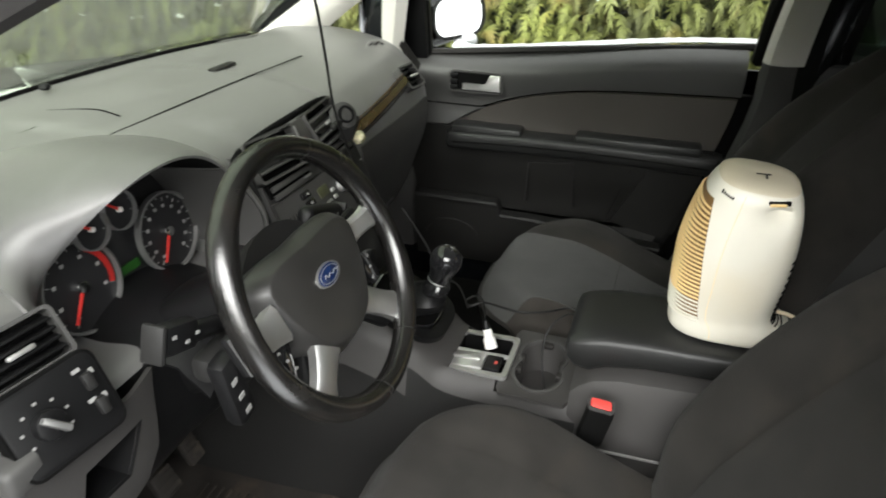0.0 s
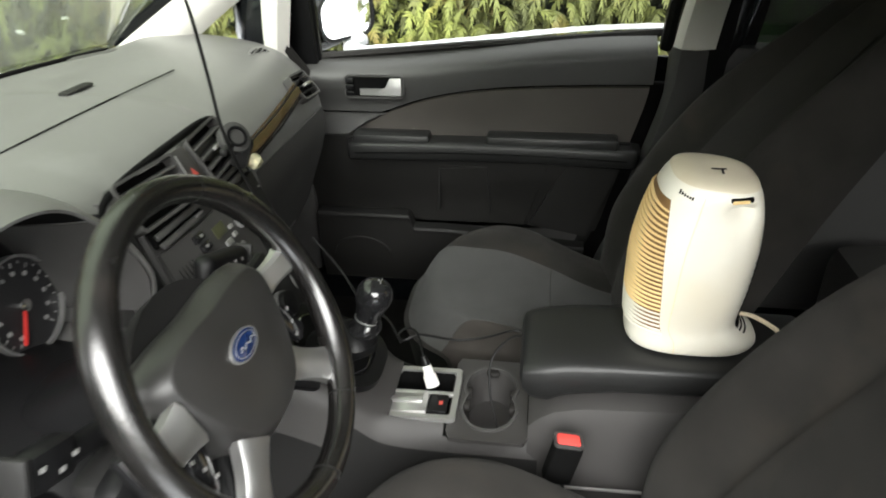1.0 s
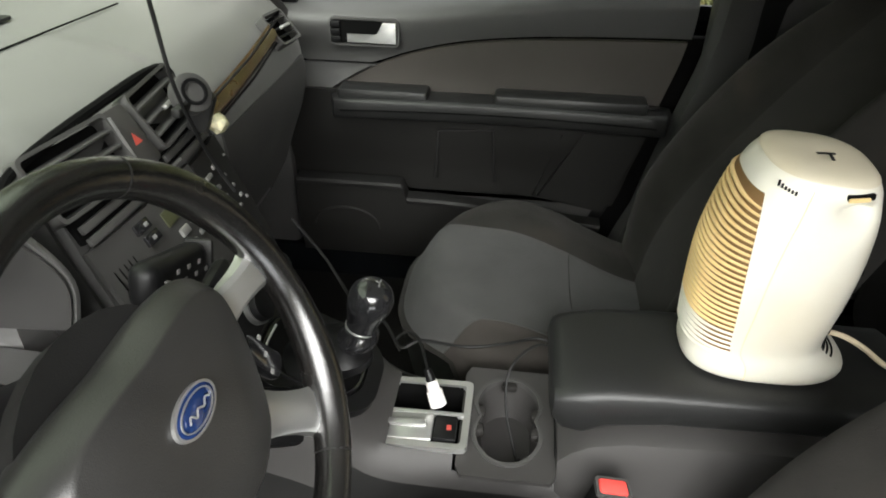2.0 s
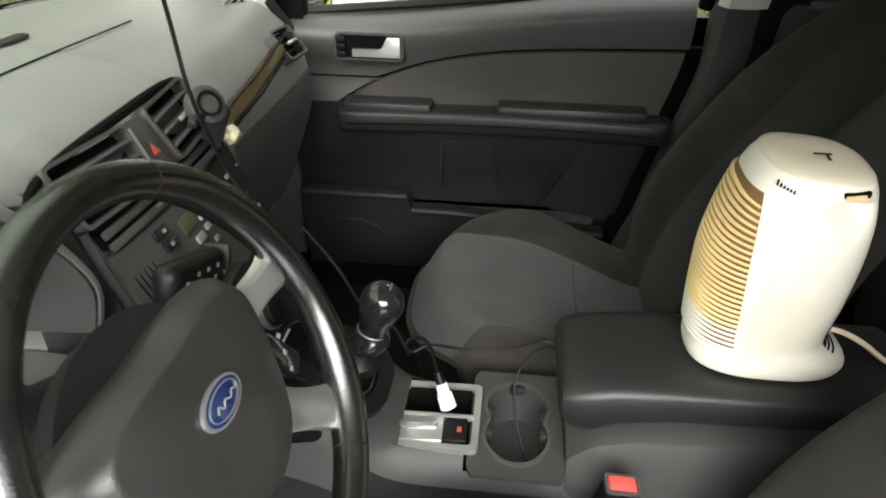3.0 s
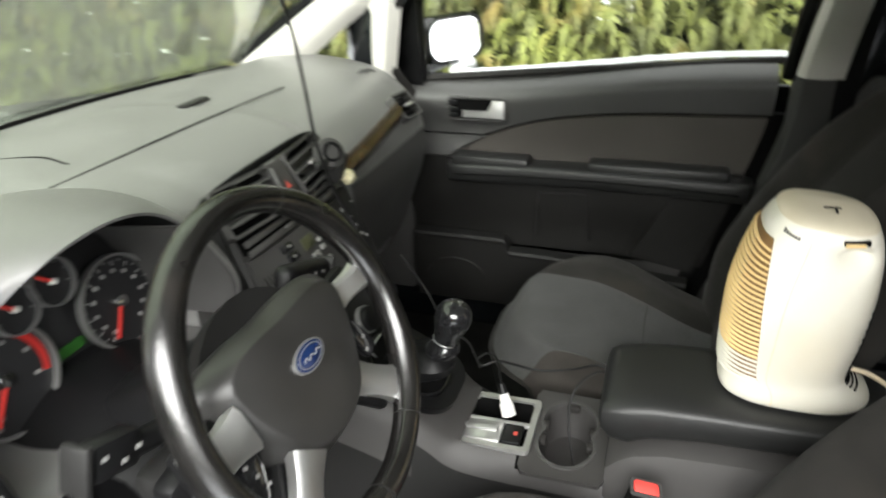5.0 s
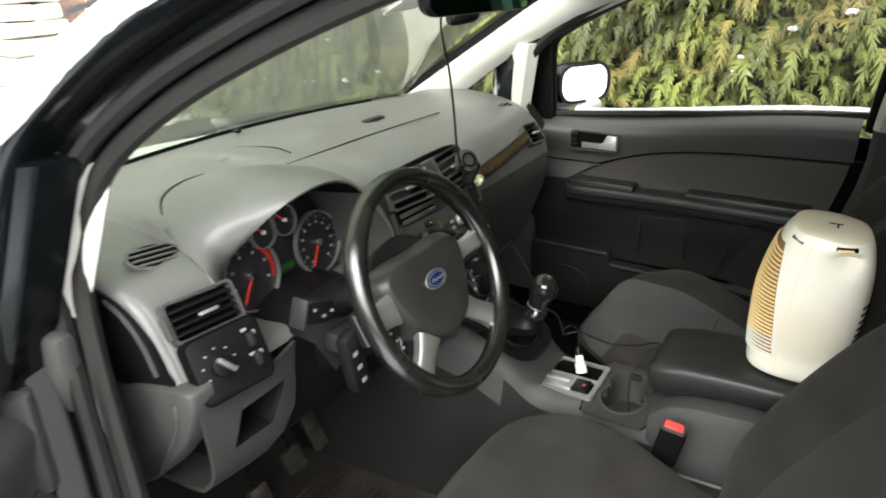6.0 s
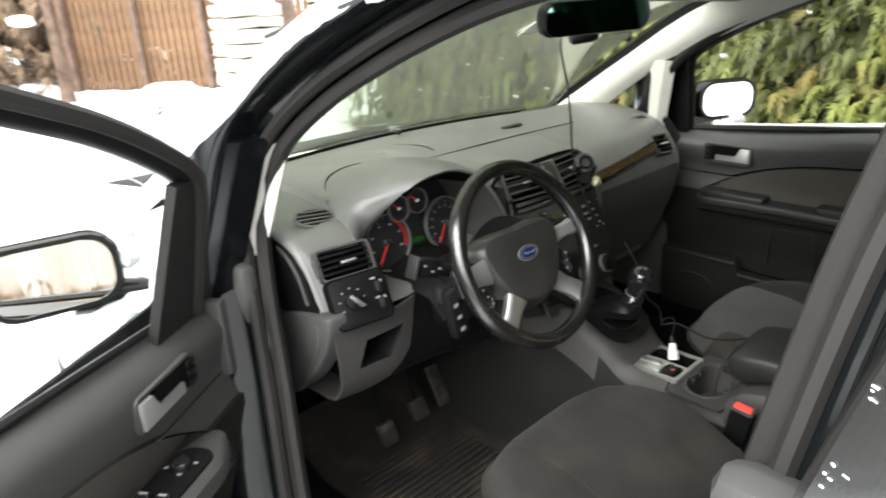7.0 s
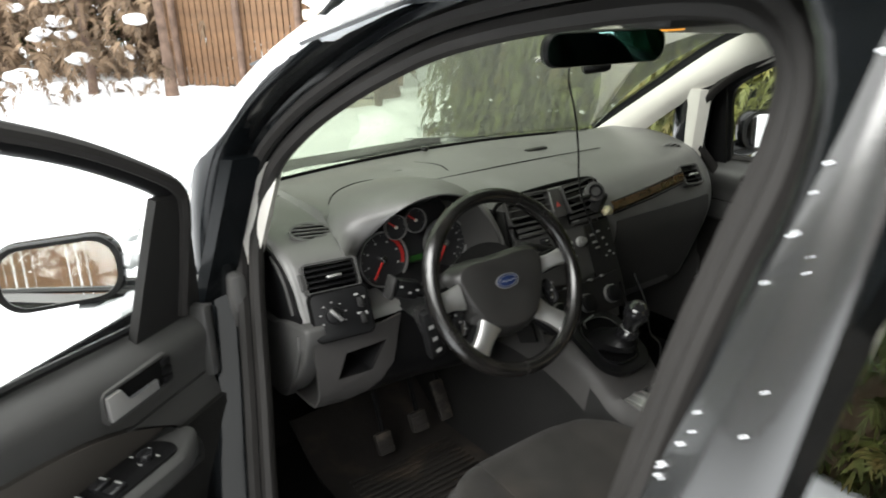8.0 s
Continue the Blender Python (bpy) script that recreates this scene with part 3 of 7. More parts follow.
# ---- passenger door, closed ----
def door_surface(y0, y1, z0, z1, ny, nz, fx, top=None, bottom=None):
    grid = []
    for i in range(ny + 1):
        y = lerp(y0, y1, i / ny)
        a = bottom(y) if bottom else z0
        b = top(y) if top else z1
        grid.append([(fx(y, lerp(a, b, k / nz)), y, lerp(a, b, k / nz)) for k in range(nz + 1)])
    return grid


def sill_z(y):
    return 0.968 + 0.062 * smooth((0.27 - y) / 0.82)


def curve_z(y):
    """Upper edge of the padded insert: rises from the front in an arc."""
    t = min(1, max(0, (0.20 - y) / 0.735))
    return 0.780 + 0.124 * (1 - (1 - t) ** 4.2) + 0.018 * t


def swept(bm):
    """Draw the rear part of a door panel forward along the door's slanting edge."""
    for v in bm.verts:
        v.co.y += smooth((0.05 - v.co.y) / 0.59) * (rear_edge(v.co.z) + 0.54)
    return bm


def build_door_card(door, card, s):
    """Lining of a front door: panels, insert, pull, pocket and handle. s: side sign. Parts go through card() for placing."""
    up = lambda y, z: s * (0.737 - 0.013 * smooth((z - 0.855) / (sill_z(y) - 0.050 - 0.855)) + 0.055 * max(0.0, (z - sill_z(y) + 0.048) / 0.048) ** 2)
    card("upper_panel", swept(sheet(door_surface(0.30, -0.545, 0, 0, 30, 18, up, sill_z, lambda y: 0.845 if y > 0.19 else max(0.845, curve_z(y) + 0.004)), 0.02)), "door", "soft dark grey upper door panel")
    ins = lambda y, z: s * (0.742 - 0.012 * smooth((z - 0.80) / 0.12))
    card("insert_panel", swept(sheet(door_surface(0.196, -0.540, 0, 0, 30, 8, ins, lambda y: curve_z(y) - 0.004, lambda y: min(0.785, curve_z(y) - 0.010)), 0.012)), "insert", "brown-grey padded door insert")
    # lit front of the middle panel, drawn as a piece in the lighter grey
    brd = lambda y, z: s * (0.722 + 0.014 * smooth((z - 0.77) / 0.07))
    card("front_border", sheet(door_surface(0.30, 0.095, 0, 0, 20, 6, brd, lambda y: 0.8405, lambda y: min(0.838, max(0.772, curve_z(y) + 0.002)) if y < 0.196 else 0.772), 0.008), "door", "grey border in front of the insert")
    # from here down the panels carry the darker tone in place of shade
    low = lambda y, z: s * (0.715 + 0.02 * smooth((0.70 - z) / 0.1))
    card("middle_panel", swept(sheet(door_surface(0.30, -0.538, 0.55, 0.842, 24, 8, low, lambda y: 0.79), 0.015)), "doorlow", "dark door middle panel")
    card("door_base", swept(sheet(door_surface(0.30, -0.535, 0, 0, 20, 10, lambda y, z: s * 0.747, lambda y: sill_z(y) - 0.14, lambda y: 0.40), 0.02)), "black", "")
    # armrest ledge with two raised grips and a gap between them
    rings = []
    for k in range(29):
        y = 0.188 - 0.016 * k / 4 if k < 4 else (lerp(0.172, -0.495, (k - 4) / 20) if k <= 24 else -0.495 - 0.016 * (k - 24) / 4)
        end = math.sin(math.pi / 2 * min(1, (k + 0.6) / 4.6, (28.6 - k) / 4.6))
        arch = 0.010 * math.sin(math.pi * k / 28)
        zt, zb, out_ = 0.782 + arch, lerp(0.770, 0.737, end) + arch, 0.05 * end
        ring = []
        for j in range(20):
            a = 2 * math.pi * j / 20
            ca, sa = math.cos(a), math.sin(a)
            ring.append((s * (0.745 - (0.023 + out_) * (0.5 + 0.5 * math.copysign(abs(ca) ** 0.35, ca))), y, (zt + zb) / 2 + (zt - zb) / 2 * math.copysign(abs(sa) ** 0.35, sa)))
        rings.append(ring)
    card("pull_bar", loft(rings), "pad", "soft black armrest ledge")
    card("ledge_seam", tube([(s * 0.6705, lerp(0.16, -0.48, k / 12), 0.760 + 0.010 * math.sin(math.pi * (k + 1) / 14)) for k in range(13)], 0.0015, 5), "hole", "")
    for y0, y1, zt in ((0.168, -0.020, 0.803), (-0.155, -0.460, 0.806)):
        card("grip", box((s * 0.708, (y0 + y1) / 2, zt - 0.015), (0.056, y0 - y1, 0.036), 0.009), "pad", "raised black grip")
    # lower pocket
    poc = lambda y, z: s * (0.668 + 0.03 * smooth((0.50 - z) / 0.16))
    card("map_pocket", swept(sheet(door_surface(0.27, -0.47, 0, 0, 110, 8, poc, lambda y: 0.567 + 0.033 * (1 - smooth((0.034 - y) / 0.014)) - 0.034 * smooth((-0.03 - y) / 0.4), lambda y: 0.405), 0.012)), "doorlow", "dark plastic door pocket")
    top = lambda y: 0.567 + 0.033 * (1 - smooth((0.034 - y) / 0.014)) - 0.034 * smooth((-0.03 - y) / 0.4)
    card("pocket_rail", loft([[(poc(y, top(y)) + s * a, y, top(y) + b) for a, b in ((-0.004, -0.010), (-0.006, -0.002), (-0.003, 0.004), (0.010, 0.007), (0.026, 0.007), (0.026, -0.006), (0.010, -0.012))] for y in np.linspace(0.266, -0.40, 140)]), "dark", "grey rail along the pocket's top")
    card("lower_panel", swept(sheet(door_surface(0.27, -0.50, 0.40, 0.56, 10, 4, lambda y, z: s * 0.735), 0.01)), "door", "")
    ringp = [(0.16 + 0.075 * math.cos(a), 0.487 + 0.05 * math.sin(a)) for a in [math.pi * k / 14 for k in range(15)]]
    card("speaker_rim", tube([(s * 0.664, y, z) for y, z in ringp], 0.0035, 6), "doorlow", "")
    # panel details: rectangular moulding and diagonal crease under the pull
    card("panel_moulding", tube([(s * 0.716, -0.035, 0.60), (s * 0.7145, -0.04, 0.714), (s * 0.7145, -0.155, 0.722), (s * 0.716, -0.165, 0.60)], 0.0035, 6), "dark", "")
    facet = [(-0.345, 0.728), (-0.470, 0.728), (-0.405, 0.545), (-0.262, 0.572)]
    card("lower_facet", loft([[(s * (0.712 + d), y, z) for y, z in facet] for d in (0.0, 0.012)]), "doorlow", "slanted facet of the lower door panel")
    card("panel_crease", tube([(s * 0.7155, -0.30, 0.72), (s * 0.735, -0.25, 0.56)], 0.002, 6), "doorlow", "")
    # release handle: bezel, dark cup, silver lever, lock switch
    yc, zc, w, h = 0.114, 0.910, 0.144, 0.056
    m = facing((s * 0.7195, yc, zc), (-s, 0, 0.02))
    card("door_handle", frame_ring(rrect(w, h, 0.012), rrect(w - 0.009, h - 0.009, 0.008), 0.010, m), "dashlow", "grey handle surround")
    # flat near-black plate gives the cup its inner shade
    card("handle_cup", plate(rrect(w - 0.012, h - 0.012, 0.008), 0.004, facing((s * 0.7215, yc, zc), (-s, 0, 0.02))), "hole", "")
    lev = [(-0.004, -0.020), (0.066, -0.020), (0.066, 0.021), (0.040, 0.021), (0.030, 0.0), (0.022, -0.004), (-0.034, -0.004), (-0.034, -0.020)]
    lev = [(x * (1 if s > 0 else -1), y) for x, y in lev]
    if s < 0:
        lev = lev[::-1]
    card("handle_lever", plate(lev, 0.010, facing((s * 0.7145, yc, zc), (-s, 0, 0.02)), 0.002), "silver", "satin silver release lever")
    for k in range(3):
        card("lock_button", box((s * 0.7175, yc + 0.058, zc + 0.015 - 0.015 * k), (0.006, 0.02, 0.012), 0.002), "black", "")


pdoor = thing("passenger_door", "closed dark grey front passenger door with silver handle", "car door", (0.72, -0.1, 0.4))
build_door_card(pdoor, lambda n, b, m, l: part(n, b, m, pdoor, l), 1)
# added box: blocks outside light and gives the door gap its dark shade
part("gap_backing", box((0.778, -0.46, 0.62), (0.02, 0.40, 0.60), 0.005), "hole", pdoor, "added near-black backing that closes the gap behind the door")
# outer skin, window frame and glass
part("outer_skin", sheet(door_surface(0.33, -0.60, 0.40, 0.965, 6, 8, lambda y, z: 0.885 - 0.05 * smooth((z - 0.85) / 0.12)), 0.004), "paint", pdoor)
rim = spline([(x_in(z) + 0.075, y, z) for y, z in ((0.265, 0.96), (0.262, 1.05), (0.255, 1.15), (0.235, 1.195), (0.17, 1.237), (0.06, 1.292), (-0.05, 1.335), (-0.2, 1.383), (-0.38, 1.412), (-0.5, 1.422), (-0.575, 1.415), (-0.59, 1.36), (-0.575, 1.25), (-0.555, 1.12), (-0.548, 1.0))], 4)
part("window_frame", tube(rim, 0.017, 8), "black", pdoor, "black window frame")
part("mirror_sail", sheet([[(x_in(z) + 0.05, y, z) for y in (0.315, 0.28, lerp(0.256, 0.245, k / 4))] for k, z in enumerate((0.955, 1.02, 1.08, 1.14, 1.19))], 0.012), "black", pdoor, "black mirror triangle cover")
grid = [[(x_in(z) + 0.078, y, z) for y in np.linspace(0.26, -0.56, 9)] for z in np.linspace(0.95, 1.42, 8)]
for j, z in enumerate(np.linspace(0.95, 1.42, 8)):
    front = 0.26 if z < 1.18 else 0.26 - (z - 1.18) / 0.24 * 0.72
    grid[j] = [(x_in(z) + 0.078, lerp(front, -0.565, i / 8), z) for i in range(9)]
g = part("window_glass", sheet(grid, 0.004), "glass", pdoor, "clear side window glass")
g.visible_shadow = False
part("window_seal", tube([(0.772, 0.25, 0.968), (0.774, -0.1, 0.998), (0.778, -0.545, 1.032)], 0.009, 6), "rubber", pdoor)
# snow and wet rim outside along the window ledge
rnd = random.Random(9)
rings = []
for k in range(60):
    y = lerp(0.2, -0.56, k / 59)
    h = 0.003 + 0.003 * rnd.random() + (0.008 if k < 3 else 0)
    z = sill_z(y) + 0.008
    rings.append([(0.81 + 0.025 * math.cos(a), y, z + h * math.sin(a)) for a in [2 * math.pi * j / 8 for j in range(8)]])
solo("ledge_snow", loft(rings), "snow2", "thin line of snow on the window ledge", "snow")


def door_mirror(door, name_m, at, s, yaw, place, tilt=-4):
    """Outside mirror: black shell, glass, foot. at: centre of the glass."""
    m = Matrix.Translation(at) @ rot(0, 0, yaw) @ rot(tilt, 0, 0)
    w, h = 0.200, 0.116
    out = rrect(w, h, 0.045, 6)
    rings = []
    for d, k in ((0.0, 1.0), (0.012, 1.06), (0.035, 1.05), (0.065, 0.92), (0.088, 0.68), (0.098, 0.35)):
        rings.append([(x * k, d, y * k + 0.004 * d * 10) for x, y in out])
    place("mirror_shell", moved(loft(rings), m), "paint", "black mirror housing")
    place("mirror_rim", moved(frame_ring(out, [(x * 0.90, y * 0.88) for x, y in out], 0.012, rot(90, 0, 0) @ Matrix.Translation((0, 0, 0.006))), m), "black", "")
    place("mirror_glass", moved(plate([(x * 0.93, y * 0.91) for x, y in out], 0.003, rot(90, 0, 0) @ Matrix.Translation((0, 0, 0.003))), m), "mirror", "outside mirror glass")
    foot = [(-s * 0.02, 0.03, -0.045), (-s * 0.10, 0.035, -0.06), (-s * 0.17, 0.03, -0.075)]
    place("mirror_foot", moved(tube(foot, [0.030, 0.027, 0.03], 10), m), "paint", "")


door_mirror(pdoor, "right", (0.955, 0.235, 1.030), 1, -30, lambda n, b, m, l: part(n, b, m, pdoor, l), -2)
rnd = random.Random(3)


def lump(r, seed, squash=0.6, sub=2):
    bm = bmesh.new()
    bmesh.ops.create_icosphere(bm, subdivisions=sub, radius=r)
    for v in bm.verts:
        v.co *= 1 + 0.35 * noise.noise(v.co * (1.6 / r) + Vector((seed, 0, 0)))
        v.co.z *= squash
    return bm


solo("mirror_snow", join(moved(lump(0.035, 5, 0.7), Matrix.Translation((0.985, 0.225, 0.965))), moved(lump(0.02, 8, 0.7), Matrix.Translation((0.94, 0.225, 0.955)))), "snow2", "clump of snow on the outside mirror", "snow")

# ---- driver door, standing open ----
HINGE = Vector((-0.815, 0.357, 0.0))
SWING = Matrix.Translation(HINGE + Vector((0, 0, -0.021))) @ rot(0, 0, -54.5) @ Matrix.Translation(-HINGE)
ddoor = thing("driver_door", "open dark grey driver's door with silver handle and window switches", "car door", (-0.95, 0.15, 0.4))


def dpart(n, b, m, l=""):
    return part(n, moved(b, SWING), m, ddoor, l)


build_door_card(ddoor, dpart, -1)
dpart("outer_skin", sheet(door_surface(0.33, -0.60, 0.40, 0.965, 6, 8, lambda y, z: -0.885 + 0.05 * smooth((z - 0.85) / 0.12)), 0.004), "paint", "glossy black outer door skin")
dpart("door_edge", box((-0.80, 0.318, 0.68), (0.13, 0.02, 0.55), 0.006), "paint")
dpart("door_edge_seal", tube([(-0.745, 0.322, 0.42), (-0.745, 0.324, 0.7), (-0.745, 0.324, 0.955)], 0.008, 8), "rubber")
dpart("corner_cap", box((-0.745, 0.295, 0.90), (0.05, 0.022, 0.14), 0.008), "door")
rim_l = [Vector((-p.x, p.y, p.z)) for p in rim]
dpart("window_frame", tube(rim_l, 0.020, 10), "black", "black window frame")
dpart("frame_seal", tube([p + Vector((0.022, 0, 0.004)) for p in rim_l], 0.011, 8), "rubber")
dpart("mirror_sail", sheet([[(-x_in(z) - 0.055, y, z) for y in (0.315 - 0.06 * k / 4, 0.24 - 0.03 * k / 4, lerp(0.155, 0.19, k / 4))] for k, z in enumerate((0.955, 1.02, 1.08, 1.14, 1.19))], 0.016), "dark", "dark mirror triangle cover")
grid = []
for z in np.linspace(0.95, 1.42, 8):
    front = 0.24 if z < 1.18 else 0.24 - (z - 1.18) / 0.24 * 0.70
    grid.append([(-x_in(z) - 0.078, lerp(front, -0.565, i / 8), z) for i in range(9)])
g = dpart("window_glass", sheet(grid, 0.004), "glass", "clear side window glass")
g.visible_shadow = False
dpart("window_seal", tube([(-0.772, 0.25, 0.970), (-0.774, -0.1, 1.0), (-0.778, -0.545, 1.034)], 0.007, 6), "black")
# armrest with window switches
rings = []
for k in range(15):
    y = lerp(0.17, -0.16, k / 14)
    e = min(1, (k + 0.3) / 3, (14.3 - k) / 3) ** 0.5
    cx, w, t = -0.692, 0.046 * e, 0.806 + 0.018 * k / 14
    rings.append([(cx + w * math.copysign(abs(math.cos(a)) ** 0.7, math.cos(a)), y, t - 0.022 + 0.024 * math.copysign(abs(math.sin(a)) ** 0.6, math.sin(a))) for a in [2 * math.pi * j / 16 for j in range(16)]])
dpart("switch_pod", loft(rings), "door", "grey armrest pod")
m_pod = facing((-0.692, 0.02, 0.8185), (0, 0.05, 1), (0, 1, 0))
dpart("switch_plate", plate(rrect(0.060, 0.20, 0.024, 6), 0.004, m_pod, 0.002), "black", "black switch plate")
for k in range(2):
    for j in (-1, 1):
        dpart("window_switch", box((-0.692 + j * 0.014, -0.005 - 0.045 * k, 0.821 + 0.002 * k), (0.02, 0.03, 0.012), 0.003), "gloss")
        dpart("switch_mark", box((-0.692 + j * 0.014, 0.003 - 0.045 * k, 0.8275 + 0.002 * k), (0.012, 0.003, 0.0015), 0), "mark")
dpart("mirror_knob", moved(plate(circle(0.012), 0.012, Matrix(), 0.002), Matrix.Translation((-0.692, 0.07, 0.828))), "gloss")
for k in range(4):
    a = k * math.pi / 2 + 0.4
    dpart("switch_mark", box((-0.692 + 0.02 * math.cos(a), 0.07 + 0.02 * math.sin(a), 0.8205), (0.006, 0.003, 0.0015), 0), "mark")
gm = SWING @ Vector((-0.965, 0.225, 1.03))
door_mirror(ddoor, "left", gm, -1, -10, lambda n, b, m, l: part(n, b, m, ddoor, l), -9)
sm = [moved(lump(0.045, 3 + k, 0.55), Matrix.Translation(gm + Vector((0.08 + 0.04 * k, 0.0, -0.085 + 0.01 * k)))) for k in range(3)]
sm += [moved(lump(0.02, 13 + k, 0.8), Matrix.Translation(gm + Vector((0.115 + 0.008 * k, -0.005, 0.0 + 0.05 * k)))) for k in range(2)]
solo("door_mirror_snow", join(*sm), "snow2", "wet snow sitting round the outside mirror foot", "snow")
# hinge check strap and striker bolts on the body post
strap = thing("door_hinge", "metal door hinge and check strap with bolts", "hinge", (-0.80, 0.33, 0.7))
part("check_strap", box((-0.80, 0.31, 0.69), (0.06, 0.05, 0.02), 0.004), "black", strap)
part("hinge_plate", box((-0.79, 0.325, 0.60), (0.05, 0.03, 0.07), 0.004), "paint", strap)
for z in (0.765, 0.68, 0.60):
    part("bolt", moved(plate(circle(0.010, 8), 0.008, rot(), 0.002), facing((-0.775, 0.292, z), (-0.6, -0.8, 0))), "silver", strap, "bright bolt head")


# ---- dashboard ----
def profile(pts, per=5):
    return [(p.x, p.y) for p in spline([(a, b, 0) for a, b in pts], per)]


P_LEFT = [(0.62, 1.022), (0.46, 1.022), (0.36, 1.012), (0.30, 0.998), (0.262, 0.980), (0.240, 0.955), (0.222, 0.925), (0.203, 0.888), (0.186, 0.850), (0.172, 0.815), (0.170, 0.77), (0.185, 0.73), (0.225, 0.700), (0.36, 0.69)]
P_CLUS = [(0.62, 1.032), (0.50, 1.034), (0.42, 1.034), (0.37, 1.030), (0.350, 1.010), (0.345, 0.97), (0.342, 0.93), (0.335, 0.872), (0.27, 0.862), (0.205, 0.858), (0.186, 0.825), (0.180, 0.77), (0.190, 0.72), (0.225, 0.695), (0.36, 0.68)][:14]
P_MID = [(0.62, 1.034), (0.48, 1.037), (0.40, 1.034), (0.33, 1.024), (0.278, 1.006), (0.250, 0.980), (0.240, 0.945), (0.240, 0.90), (0.240, 0.85), (0.240, 0.80), (0.245, 0.75), (0.25, 0.70), (0.27, 0.66), (0.36, 0.64)]
P_RIGHT = [(0.62, 1.030), (0.48, 1.034), (0.40, 1.030), (0.335, 1.020), (0.285, 1.002), (0.250, 0.975), (0.225, 0.942), (0.209, 0.905), (0.207, 0.86), (0.221, 0.80), (0.247, 0.73), (0.273, 0.66), (0.31, 0.60), (0.42, 0.58)]
STATIONS = [(-0.652, P_LEFT, 0.016), (-0.650, P_LEFT, 0.009), (-0.645, P_LEFT, 0.003), (-0.638, P_LEFT, 0.0), (-0.60, P_LEFT, 0.0), (-0.555, P_LEFT, 0), (-0.53, P_LEFT, 0), (-0.522, P_CLUS, 0), (-0.40, P_CLUS, 0), (-0.30, P_CLUS, 0), (-0.205, P_CLUS, 0), (-0.195, P_MID, 0),
            (-0.10, P_MID, 0), (0.0, P_MID, 0), (0.10, P_MID, 0), (0.17, P_MID, 0), (0.21, P_RIGHT, 0), (0.32, P_RIGHT, 0), (0.44, P_RIGHT, 0), (0.54, P_RIGHT, 0.0), (0.60, P_RIGHT, 0.004), (0.64, P_RIGHT, 0.014), (0.67, P_RIGHT, 0.035), (0.69, P_RIGHT, 0.07)]


def y_screen(x):
    return 0.80 - 0.062 * (x / 0.70) ** 2


def dash_ring(x, pts, back):
    pr = profile([(y_screen(x), 1.012 - 0.02 * (x / 0.7) ** 2)] + pts)
    return [(x, y + back * smooth((0.72 - y) / 0.3), z) for y, z in pr]


dash = thing("dashboard", "dark grey moulded plastic dashboard", "dashboard", (0, 0.45, 0.6))
rings = []
for (x0, p0, b0), (x1, p1, b1) in zip(STATIONS, STATIONS[1:]):
    n = 1 if abs(x1 - x0) < 0.02 else 4
    for k in range(n):
        t = k / n
        x = lerp(x0, x1, t)
        e = smooth(t)
        rings.append(dash_ring(x, [(lerp(a[0], b[0], e), lerp(a[1], b[1], e)) for a, b in zip(p0, p1)], lerp(b0, b1, t)))
rings.append(dash_ring(STATIONS[-1][0], STATIONS[-1][1], STATIONS[-1][2]))
bm = sheet(rings, 0.006)
bmesh.ops.delete(bm, geom=[f for f in bm.faces if f.calc_center_median().z < 0.845 and -0.66 < f.calc_center_median().x < -0.21 and f.calc_center_median().y < 0.32], context="FACES")
part("top_pad", bm, "dash", dash, "grained dark grey dash moulding", 50)

# raised cowl over the instruments, open towards the driver: from the rounded lip out to the dash
LIP = [(-0.500, 0.292, 0.875), (-0.498, 0.290, 0.925), (-0.482, 0.284, 0.965), (-0.462, 0.262, 0.998), (-0.443, 0.228, 1.035), (-0.415, 0.203, 1.062), (-0.375, 0.194, 1.074), (-0.325, 0.192, 1.073),
       (-0.275, 0.195, 1.056), (-0.238, 0.194, 1.027), (-0.212, 0.180, 0.985), (-0.196, 0.168, 0.935), (-0.196, 0.178, 0.885)]
BASE = [(-0.530, 0.208, 0.878), (-0.532, 0.222, 0.93), (-0.536, 0.252, 0.978), (-0.528, 0.315, 1.006), (-0.505, 0.40, 1.022), (-0.455, 0.475, 1.031), (-0.385, 0.515, 1.034), (-0.315, 0.515, 1.035),
        (-0.245, 0.475, 1.035), (-0.205, 0.40, 1.033), (-0.183, 0.31, 1.015), (-0.178, 0.262, 0.95), (-0.180, 0.25, 0.88)]
lip, base_ = spline(LIP, 5), spline(BASE, 5)
MIDP = Vector((-0.36, 0.30, 0.93))
rings = []
for f in (0.0, 0.02, 0.06, 0.14, 0.26, 0.4, 0.55, 0.7, 0.85, 1.0):
    ring = []
    for p, q in zip(lip, base_):
        side_ = max(0.0, 1 - abs(p.z - 0.93) / 0.09)
        outw = Vector((p.x - MIDP.x, 0, p.z - MIDP.z)).normalized()
        roll_ = 0.006 * math.sin(min(1, f / 0.14) * math.pi / 2)
        ring.append(p.lerp(q, f) + outw * (roll_ * (1 - f) + 0.016 * math.sin(math.pi * f) * (1 - side_)) + Vector((0, -0.012 * math.sin(math.pi * f) * side_ - 0.004 * math.sin(math.pi * min(1, f / 0.14)), 0)))
    rings.append(ring)
cowl = part("instrument_cowl", sheet(rings, 0.004), "dash", dash, "arched cowl over the instruments", 60)
rings = []
for f, k in ((0.0, 0.99), (0.1, 0.975), (0.3, 0.955), (0.6, 0.93), (1.0, 0.90)):
    rings.append([Vector((MIDP.x + (p.x - MIDP.x) * k, lerp(p.y + 0.003, 0.322, f), MIDP.z + (p.z - MIDP.z) * k)) for p in lip])
